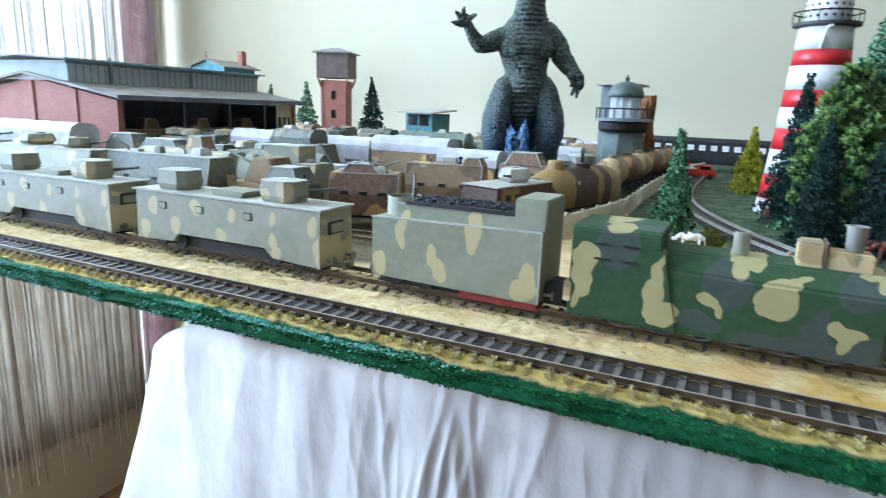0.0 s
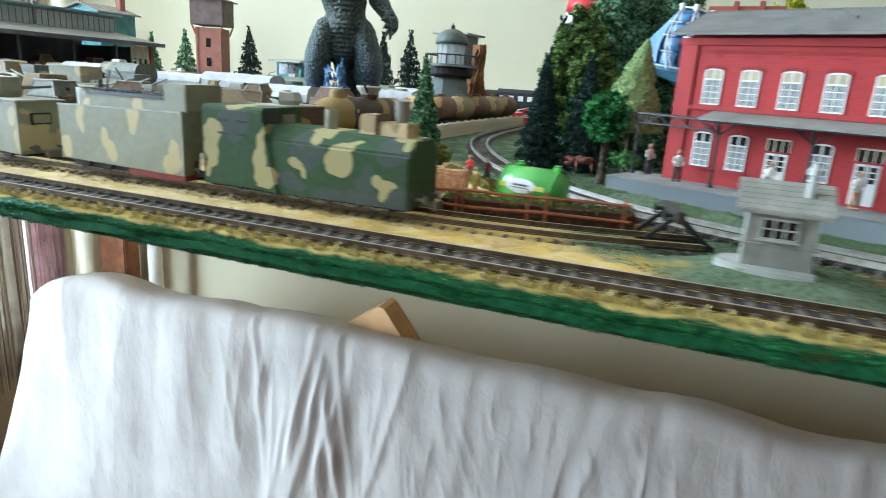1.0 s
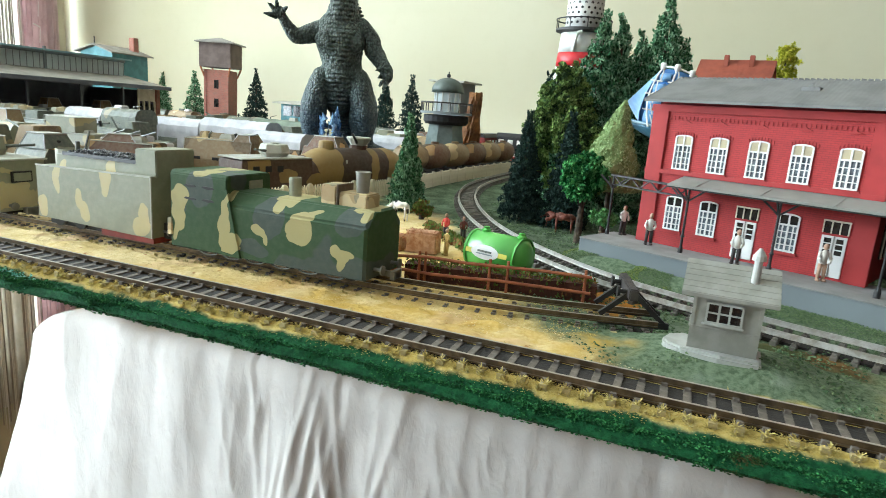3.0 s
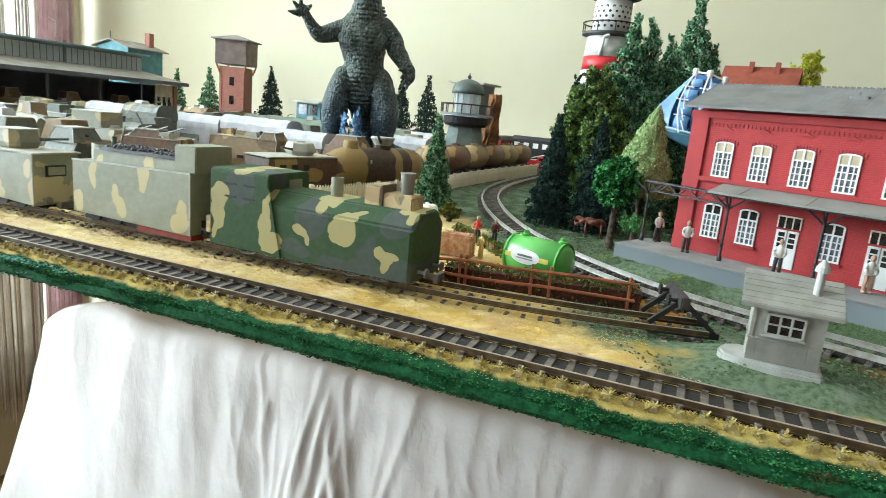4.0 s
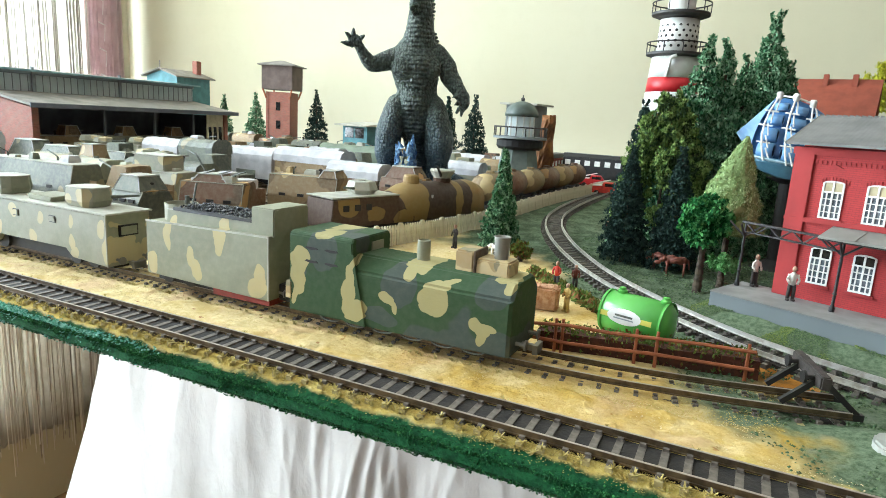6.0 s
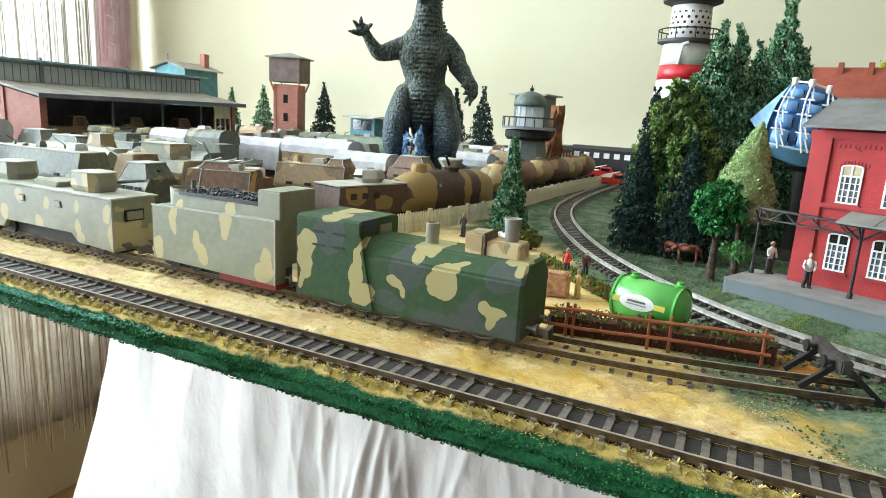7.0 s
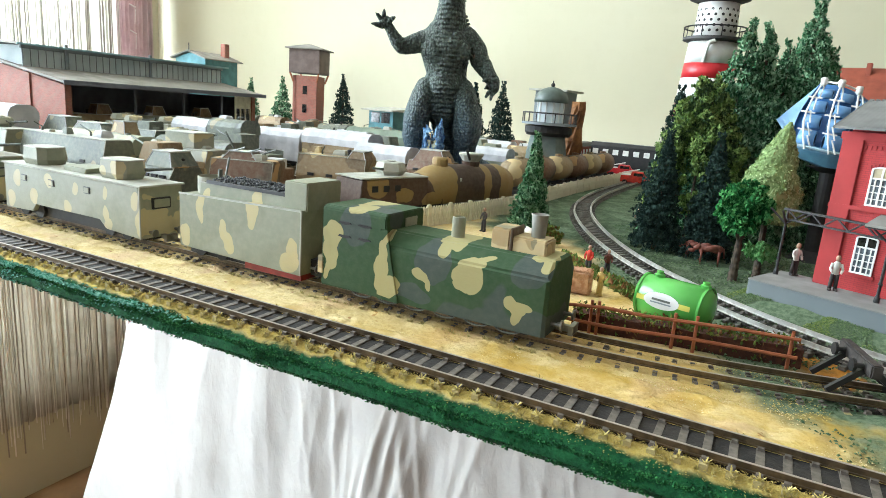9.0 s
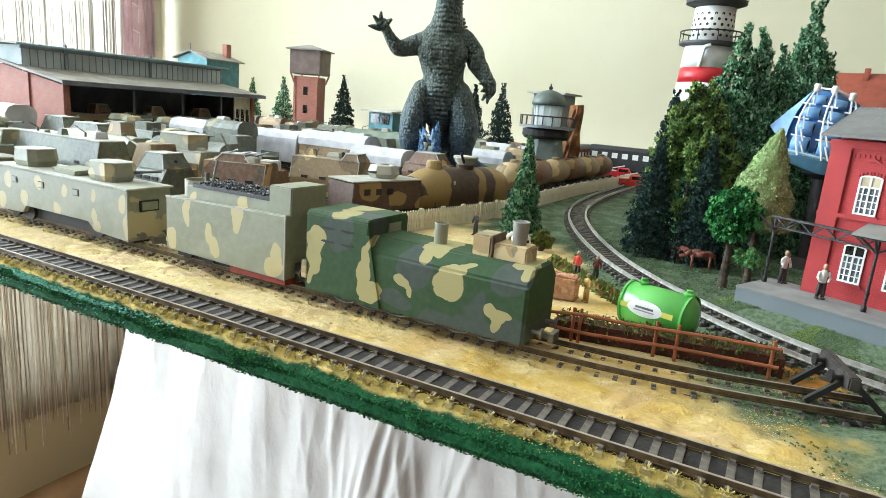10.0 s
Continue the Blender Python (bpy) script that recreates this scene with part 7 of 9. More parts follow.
def lighthouse():
    l = thing("lighthouse", "white and red striped model lighthouse with two black-railed galleries", "lighthouse", (0.047, 0.700, -0.0055))

    def r(z):
        return 0.040 - 0.0175 * (z / 0.18) ** 0.75
    bands = [(0, 0.020, WHITEP), (0.020, 0.044, REDP), (0.044, 0.068, WHITEP), (0.068, 0.088, REDP), (0.088, 0.108, WHITEP), (0.108, 0.124, REDP), (0.124, 0.146, WHITEP), (0.146, 0.160, REDP), (0.160, 0.181, WHITEP)]
    for a, b, m in bands:
        bm = bmesh.new()
        lathe(bm, [(r(a), a), (r((a + b) / 2), (a + b) / 2), (r(b), b)], 36)
        part("band", bm, m, l, "red painted band" if m == REDP else "white painted band", True)
    bm = bmesh.new()
    tube(bm, (-0.004, -0.0245, 0.160), (-0.001, -0.0262, 0.178), 0.0014, n=8)
    tube(bm, (-0.001, -0.0262, 0.178), (0.004, -0.0255, 0.180), 0.0020, n=8)
    part("bracket_arm", bm, WHITEP, l)
    for z, R in ((0.181, 0.0285), (0.219, 0.0275)):
        bm = bmesh.new()
        lathe(bm, [(0.0225, z - 0.001), (R, z + 0.0008), (R, z + 0.0032), (0.015, z + 0.0034)], 36)
        g = part("gallery", bm, GALM, l, "dark grey gallery floor")
        bm = bmesh.new()
        torus(bm, (0, 0, z + 0.0125), R, 0.0007, 40, 6)
        part("handrail", bm, BLACKP, g)
        for k in range(10):
            a = 2 * math.pi * k / 10
            bm = bmesh.new()
            tube(bm, (R * math.cos(a), R * math.sin(a), z + 0.003), (R * math.cos(a), R * math.sin(a), z + 0.0125), 0.0005, n=5)
            part("baluster", bm, BLACKP, g)
    bm = bmesh.new()
    lathe(bm, [(0.0195, 0.1845), (0.0185, 0.216)], 36)
    up = part("upper_drum", bm, WHITEP, l, "white perforated drum", True)
    for j in range(5):
        for k in range(18):
            a = 2 * math.pi * (k + 0.5 * (j % 2)) / 18
            R = 0.0192 - 0.001 * j / 5
            c, s_ = math.cos(a), math.sin(a)
            z = 0.190 + 0.0048 * j
            bm = bmesh.new()
            tube(bm, (R * c - 0.001 * c, R * s_ - 0.001 * s_, z), ((R + 0.0003) * c, (R + 0.0003) * s_, z), 0.0014, n=8)
            part("hole", bm, DARKM, up)
    bm = bmesh.new()
    lathe(bm, [(0.013, 0.2225), (0.013, 0.245), (0.016, 0.246), (0.010, 0.256), (0.002, 0.262)], 24)
    part("lantern_room", bm, WHITEP, l, smooth=False)


lighthouse()


def far_house():
    h = thing("tiled_house", "house with an orange-brown tiled roof on the wooded rise", "building", (0.205, 0.858, 0.043), -10)
    bm = bmesh.new()
    prism(bm, [(-0.042, 0), (0.042, 0), (0.042, 0.086), (0, 0.122), (-0.042, 0.086)], -0.036, 0.036, "x")
    part("wall", bm, CREAM, h)
    for sg in (-1, 1):
        bm = bmesh.new()
        prism(bm, [(0, 0.125), (sg * 0.052, 0.080), (sg * 0.052, 0.083), (0, 0.128)], -0.042, 0.042, "x")
        part("roof", bm, ROOFO, h)
    for x in (-0.014, 0.014):
        bm = bmesh.new()
        box(bm, x, x + 0.0055, -0.010, -0.004, 0.11, 0.1325, 0.0005)
        part("chimney", bm, ROOFO, h)


far_house()


def fairground_ride():
    """Fairground ride: rows of blue barrels on a curved back, white struts with knobs in front, blue hull below."""
    w = thing("fairground_ride", "blue fairground ride of stacked barrels with white struts and knobs", "fairground ride", (0.146, 0.560, 0.0), 0)

    def at(c, u, out=0.0):
        """Column 0 to 3 from the left, height share 0 to 1; the columns lean together towards the knobs."""
        u0, u = u, max(0.0, u)
        bx = -0.0180 + 0.0158 * c
        tx = -0.0060 + 0.0113 * c
        x = bx + (tx - bx) * u ** 1.3 - 0.0045 * math.sin(math.pi * u) * (1.5 - c) * 0.35
        y = 0.010 * (c - 1.2) ** 2 * 0.35 + 0.012 * u - out
        return Vector((x, y, 0.0885 - 0.0024 * c + (0.0455 - 0.0012 * (c - 1) ** 2) * u0))
    # smooth fin closing the left side
    tip = Vector((-0.0315, 0.016, 0.1045))
    bm = bmesh.new()
    loops = []
    for k in range(9):
        e = at(-0.08, k / 8 * 0.98)
        q = tip + (at(-0.08, 0.98) - tip) * (k / 8) ** 1.1
        a = q if k > 0 else tip
        loops.append([a, e + Vector((0, -0.001, 0)), e + Vector((0, 0.004, 0)), a + Vector((0, 0.003, 0))])
    rings(bm, loops)
    part("fin", bm, BLUEP, w, "smooth blue side panel")
    # back skin
    bm = bmesh.new()
    rings(bm, [[at(-0.1 + 3.1 * i / 12, j / 8, -0.004) for j in range(9)] + [at(-0.1 + 3.1 * i / 12, j / 8, -0.007) for j in range(8, -1, -1)] for i in range(13)])
    back = part("back", bm, BLUED, w, "dark blue back skin", True)
    for r, u in enumerate((0.10, 0.37, 0.62, 0.84)):
        for c in range(3):
            a, b = at(c + 0.22, u), at(c + 0.92, u + 0.02)
            R = 0.0062 - 0.0010 * r
            bm = bmesh.new()
            d = (b - a).normalized()
            q = d.to_track_quat("Z", "Y")
            prof = [(0.72, 0.0), (0.98, 0.04), (1.0, 0.5), (0.98, 0.96), (0.72, 1.0), (0.66, 0.97), (0.66, 0.03)]
            rings(bm, [[a + (b - a) * f + q @ Vector((R * k * math.cos(t), R * k * math.sin(t), 0)) for t in (2 * math.pi * i / 20 for i in range(20))] for k, f in prof + prof[:1]], False)
            part("barrel", bm, BLUEP, back, "", True)
            bm = bmesh.new()
            tube(bm, a + (b - a) * 0.05, a + (b - a) * 0.95, R * 0.67, n=16)
            part("barrel_core", bm, NAVY, back, "dark inside of a barrel")
    tops = []
    for c, f in ((0.05, 0), (1.05, 1), (2.1, 2)):
        p = at(c, 1.02, 0.010)
        tops.append(p)
        bm = bmesh.new()
        lathe(bm, [(0.0014, -0.0030), (0.0024, -0.0016), (0.0021, 0.0002), (0.0026, 0.0014), (0.0018, 0.0028), (0.0003, 0.0030)], 12, p)
        part("knob", bm, WHITEP, w, smooth=True)
        bm = bmesh.new()
        q = [at(c + 0.42 * (1 - u) - 0.10 * math.sin(math.pi * u), u, 0.0115 - 0.002 * u) for u in (-0.06, 0.15, 0.35, 0.55, 0.75, 0.92)] + [p]
        for a, b in zip(q, q[1:]):
            tube(bm, a, b, 0.00068, n=7)
        st = part("strut", bm, WHITEP, w)
        bm = bmesh.new()
        for a, b in zip(q, q[1:]):
            tube(bm, a + Vector((0.0042, 0.001, 0)) * (1 if b is not p else 0.6), b + Vector((0.0042, 0.001, 0)) * (0.6 if b is not p else 0.0), 0.0006, n=6)
        part("stay", bm, WHITEP, st)
        for u in (0.24, 0.52, 0.76):
            bm = bmesh.new()
            a = at(c + 0.42 * (1 - u) - 0.10 * math.sin(math.pi * u), u, 0.0110)
            tube(bm, a + Vector((-0.0035, 0.002, 0.0004)), a + Vector((0.0060, 0.001, -0.0006)), 0.0007, n=6)
            part("cross_piece", bm, WHITEP, st)
    for a, b in zip(tops, tops[1:]):
        bm = bmesh.new()
        tube(bm, a, b, 0.0008, n=6)
        part("top_rod", bm, WHITEP, w)
    # hull below with a pale ledge
    bm = bmesh.new()
    loops = []
    for i in range(15):
        c = -0.5 + 4.0 * i / 14
        a = at(c, 0.0)
        k = 1 - 0.5 * ((i - 8) / 8) ** 2 if i < 8 else 1
        loops.append([a + Vector((0, -0.009, 0.0005)), a + Vector((0, -0.009, -0.0035)), a + Vector((0.003, -0.003, -0.013 * k)), a + Vector((0.004, 0.008, -0.015 * k)), a + Vector((0, 0.010, 0.0005))])
    rings(bm, loops)
    part("hull", bm, HULLB, w, "greyish blue hull below the barrels")
    bm = bmesh.new()
    for i in range(14):
        c = -0.3 + 3.6 * i / 14
        a, b = at(c, 0.0, 0.0098), at(c + 3.6 / 14, 0.0, 0.0098)
        tube(bm, a + Vector((0, 0, -0.001)), b + Vector((0, 0, -0.001)), 0.0011, n=6)
    part("ledge", bm, HULLP, w, "pale ledge along the hull")
    bm = bmesh.new()
    lathe(bm, [(0.018, 0.0), (0.006, 0.008), (0.006, 0.068), (0.016, 0.072)], 16, (0.010, 0.008, 0))
    part("post", bm, DARKM, w)


BLUED = plain("shade_blue_plastic", rgb("3f6fa3"), rgb("335f92"), 0.4, scale=60.0, bump=0.05)
HULLP = plain("pale_hull_blue", rgb("a9c3cd"), rgb("94b0bc"), 0.45, scale=80.0)
HULLB = plain("hull_blue", rgb("6a99b0"), rgb("5a88a0"), 0.45, scale=80.0)
NAVY = plain("navy_hole", rgb("1a2c4c"), rgb("14223c"), 0.6, scale=60.0)
fairground_ride()

# ---- trees ----
def fir(name, at, h, r, mat, label, n=2600, seed=1, size=0.0016, tiers=9, group="firs"):
    """Bottle-brush fir: whorls of drooping branches, each set with short needle tufts."""
    rng = random.Random(seed)
    t = thing(name, label, "tree", at, rng.uniform(0, 360), group)
    bm = bmesh.new()
    tube(bm, (0, 0, -0.002), (0, 0, h * 0.96), r * 0.10 + 0.0006, 0.0004, 8)
    part("trunk", bm, BARK, t)
    tiers = int(tiers * 1.75)
    twigs = []
    for k in range(tiers):
        u = (k + rng.uniform(-0.15, 0.15)) / tiers
        z = h * (0.10 + 0.88 * u)
        count = max(6, int(13 * (1 - 0.5 * u)))
        a0 = rng.uniform(0, 6.28)
        for i in range(count):
            a = a0 + 2 * math.pi * i / count + rng.uniform(-0.2, 0.2)
            reach = (r * (1 - u) ** 0.92 + 0.0014) * rng.uniform(0.78, 1.14)
            twigs.append((a, z + rng.uniform(-0.3, 0.3) * h / tiers, reach, rng.uniform(-0.55, -0.15) + 0.35 * u, 0.62 * h / tiers))
    # a few leader sprigs at the crown
    for i in range(4):
        twigs.append((rng.uniform(0, 6.28), h * 0.955, r * 0.09 + 0.001, 1.6, 0.2 * h / tiers))
    tot = sum(q[2] + 0.002 for q in twigs)
    pts = []
    for a, z, reach, droop, thick in twigs:
        for _ in range(int(n * (reach + 0.002) / tot) + 2):
            f = 0.15 + 0.87 * rng.random() ** 0.6
            g = rng.gauss(0, 0.5)
            wide = (0.20 + 0.16 * (1 - f)) * reach + 0.0009
            x, y = f * reach, g * wide
            pts.append((x * math.cos(a) - y * math.sin(a), x * math.sin(a) + y * math.cos(a), z + droop * x * f + rng.gauss(0, 0.55) * thick * (1.2 - 0.6 * f)))
    v, f = leaves(rng, pts, size)
    mesh_part("crown", mat, v, f, t)
    return t


def broadleaf(name, at, trunk, blobs, mat, label, n=3000, seed=1, size=0.0017, lean=0.0, sprig=0.30, inner=None):
    """Trunk with limbs; crown of clumps (x, y, z, r), each made of outward sprigs with gaps between."""
    rng = random.Random(seed)
    t = thing(name, label, "tree", at)
    bm = bmesh.new()
    steps = 7
    loops = []
    for k in range(2 * steps + 1):
        u = k / (2 * steps)
        q = (0.0024 + trunk * 0.02) * (1 - u) + 0.0016 * u
        q *= 1.14 if k % 2 else 0.94
        loops.append([(lean * u + q * math.cos(b), q * math.sin(b), -0.002 + (trunk + 0.002) * u) for b in (2 * math.pi * i / 10 for i in range(10))])
    rings(bm, loops)
    for x, y, z, r in blobs[:6]:
        tube(bm, (lean, 0, trunk * 0.85), (x, y, z), 0.0012, 0.0005, 6)
    part("trunk", bm, BARK, t)
    pts, deep = [], []
    tot = sum(b[3] ** 2 for b in blobs)
    for x, y, z, r in blobs:
        share = int(n * r * r / tot)
        count = max(8, int(26 * (r / blobs[0][3])))
        per = max(1, share // count)
        for _ in range(count):
            d = Vector((rng.gauss(0, 1), rng.gauss(0, 1), rng.gauss(0, 1) + 0.25)).normalized()
            tipr = r * rng.uniform(0.85, 1.22)
            for _ in range(per):
                f = rng.random() ** 0.7
                q = tipr * (0.52 + 0.48 * f)
                sp = sprig * r * (1.05 - 0.62 * f)
                pts.append((x + q * d.x + rng.gauss(0, 0.5) * sp, y + q * d.y + rng.gauss(0, 0.5) * sp, z + q * d.z + rng.gauss(0, 0.5) * sp))
        for _ in range(share // 4):
            d = Vector((rng.gauss(0, 1), rng.gauss(0, 1), rng.gauss(0, 1))).normalized() * r * rng.uniform(0.35, 0.75)
            deep.append((x + d.x, y + d.y, z + d.z))
    v, f = leaves(rng, pts, size)
    mesh_part("crown", mat, v, f, t)
    # inner leaves can take a darker copy of the crown colour as painted shade
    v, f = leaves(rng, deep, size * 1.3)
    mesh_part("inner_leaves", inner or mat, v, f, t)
    return t


FIRL = "dark bottle-brush fir tree"
fir("fir_tree", (-0.957, 1.20, 0), 0.138, 0.036, LEAFG, "small green bottle-brush fir by the tower", 5200, 2, 0.0022)
fir("fir_tree", (-0.768, 1.19, 0), 0.150, 0.036, LEAFD, FIRL, 6000, 3, 0.0021)
fir("fir_tree", (-1.11, 1.25, 0), 0.132, 0.029, LEAFG, "small green bottle-brush fir by the tower", 4500, 4, 0.0022)
fir("fir_tree", (-0.350, 1.13, 0), 0.150, 0.036, LEAFD, FIRL, 6000, 5, 0.0021)
fir("fir_tree", (-0.407, 1.13, 0), 0.146, 0.033, LEAFD, FIRL, 5600, 6, 0.0021)
# fir by the sandy yard, behind the engine
fir("fir_tree", (-0.0470, 0.490, 0), 0.081, 0.0155, LEAFG, "green fir tree at the edge of the sand", 10000, 7, 0.00151, 9)
# dark pair in front of the woods
fir("fir_tree", (0.048, 0.512, 0), 0.090, 0.0185, LEAFD, "blue-black fir tree before the woods", 12000, 8, 0.0012, 12)
fir("fir_tree", (0.083, 0.512, 0), 0.091, 0.0195, LEAFD, "blue-black fir tree before the woods", 12000, 9, 0.0012, 12)
fir("fir_tree", (0.036, 0.618, 0), 0.130, 0.0265, LEAFD, "blue-black fir tree before the woods", 12000, 19, 0.0014, 13)
# tall green firs
fir("fir_tree", (0.084, 0.605, 0.0), 0.180, 0.056, LEAFG, "tall green fir tree in the woods", 25000, 10, 0.00173, 12)
fir("fir_tree", (0.099, 0.620, 0.0), 0.180, 0.054, LEAFG, "tall green fir tree in the woods", 25000, 12, 0.00173, 12)
fir("fir_tree", (0.115, 0.640, 0.0), 0.171, 0.044, LEAFG, "tall green fir tree in the woods", 15000, 13, 0.00173, 12)
fir("fir_tree", (0.132, 0.680, 0.0), 0.212, 0.060, LEAFG, "tall green fir tree in the woods", 30000, 14, 0.00184, 13)
fir("fir_tree", (0.150, 0.705, 0.0), 0.172, 0.056, LEAFG, "tall green fir tree in the woods", 16250, 15, 0.00184, 12)
def upright_clumps(seed, h, w, base, count):
    """Clumps filling a tall rounded cone."""
    rng = random.Random(seed)
    out = [(0, 0, base + 0.55 * h, w * 0.62)]
    for k in range(count):
        u = (k + rng.random()) / count
        a = 2.4 * k + rng.uniform(-0.4, 0.4)
        q = w * (0.80 - 0.72 * u ** 1.7)
        out.append((q * math.cos(a), q * math.sin(a), base + h * u, w * rng.uniform(0.24, 0.38) * (1 - 0.35 * u)))
    return out


# darker copies of the leaf colours: shade in the crown gaps put into colour
LEAFK = tuft_mat("shade_olive_leaves", ("33472a", "435634", "25351f"))
LEAFBK = tuft_mat("shade_green_leaves", ("123c1a", "1b5325", "0d2c13"))
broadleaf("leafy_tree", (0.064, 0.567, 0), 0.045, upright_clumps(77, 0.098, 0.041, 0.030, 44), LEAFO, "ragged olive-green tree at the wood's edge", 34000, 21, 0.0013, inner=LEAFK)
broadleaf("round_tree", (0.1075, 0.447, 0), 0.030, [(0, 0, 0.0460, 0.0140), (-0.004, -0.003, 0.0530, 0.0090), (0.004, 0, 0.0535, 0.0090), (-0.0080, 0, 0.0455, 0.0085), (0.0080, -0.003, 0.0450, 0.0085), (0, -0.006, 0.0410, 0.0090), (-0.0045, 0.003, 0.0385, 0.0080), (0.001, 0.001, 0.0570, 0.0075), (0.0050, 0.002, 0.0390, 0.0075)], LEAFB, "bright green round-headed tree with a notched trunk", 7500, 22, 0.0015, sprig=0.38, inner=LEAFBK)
broadleaf("young_tree", (0.1205, 0.470, 0), 0.014, [(0, 0, 0.0190, 0.0055), (0.0060, 0, 0.0170, 0.0045), (-0.0060, 0.001, 0.0175, 0.0045), (0.0015, -0.003, 0.0160, 0.0045)], LEAFL2, "small light green sapling beside the platform", 1200, 23, 0.0013, inner=LEAFL2)
broadleaf("yellow_tree", (0.264, 0.985, 0.068), 0.07, [(0, 0, 0.110, 0.020), (0.005, 0, 0.128, 0.014), (-0.010, 0, 0.095, 0.016), (0.006, 0, 0.085, 0.015)], LEAFY, "yellow-green tree on the rise", 3600, 24, 0.0018)
fir("yellow_tree", (0.0, 0.86, 0), 0.080, 0.022, LEAFY, "yellow-green conical tree behind the bend", 1600, 25, 0.0024)


broadleaf("shrub", (-0.018, 0.458, 0), 0.006, [(0, 0, 0.009, 0.0065), (0.005, 0, 0.007, 0.005), (-0.005, 0.003, 0.007, 0.005)], HEDGE, "small brown-green scrub beside the fir", 900, 27, 0.0013)


def foam_cone():
    rng = random.Random(31)
    t = thing("foam_tree", "lime green conical foam tree with a ragged skin", "tree", (0.1240, 0.486, 0))
    bm = bmesh.new()
    tube(bm, (-0.004, 0, -0.001), (-0.004, 0, 0.042), 0.002, n=8)
    part("trunk", bm, BARK, t)

    def skin(a, u, k=1.0):
        """The cone leans over; its skin is knobbly."""
        rad = (0.0235 * (1 - u) ** 0.86 + 0.0007) * k
        rad *= 1 + 0.16 * noise.noise((2.2 * math.cos(a), 2.2 * math.sin(a), 9 * u)) + 0.10 * noise.noise((7 * math.cos(a), 7 * math.sin(a), 26 * u))
        return (-0.0080 * (1 - u) ** 0.8 + rad * math.cos(a), rad * math.sin(a), 0.037 + 0.065 * u)
    bm = bmesh.new()
    rings(bm, [[skin(2 * math.pi * i / 56, k / 44) for i in range(56)] for k in range(45)])
    part("crown", bm, LEAFLS, t, smooth=True)
    pts = []
    for _ in range(9000):
        u = 1 - math.sqrt(rng.random())
        a = rng.uniform(0, 6.28)
        if noise.noise((5 * math.cos(a), 5 * math.sin(a), 20 * u)) > -0.25:
            pts.append(skin(a, u, rng.uniform(0.99, 1.07)))
    v, f = leaves(rng, pts, 0.0008)
    mesh_part("foam_surface", LEAFL, v, f, t)


LEAFLS = plain("lime_core", rgb("7f9560"), rgb("6c814c"), 0.95, scale=200.0, bump=0.8)
foam_cone()


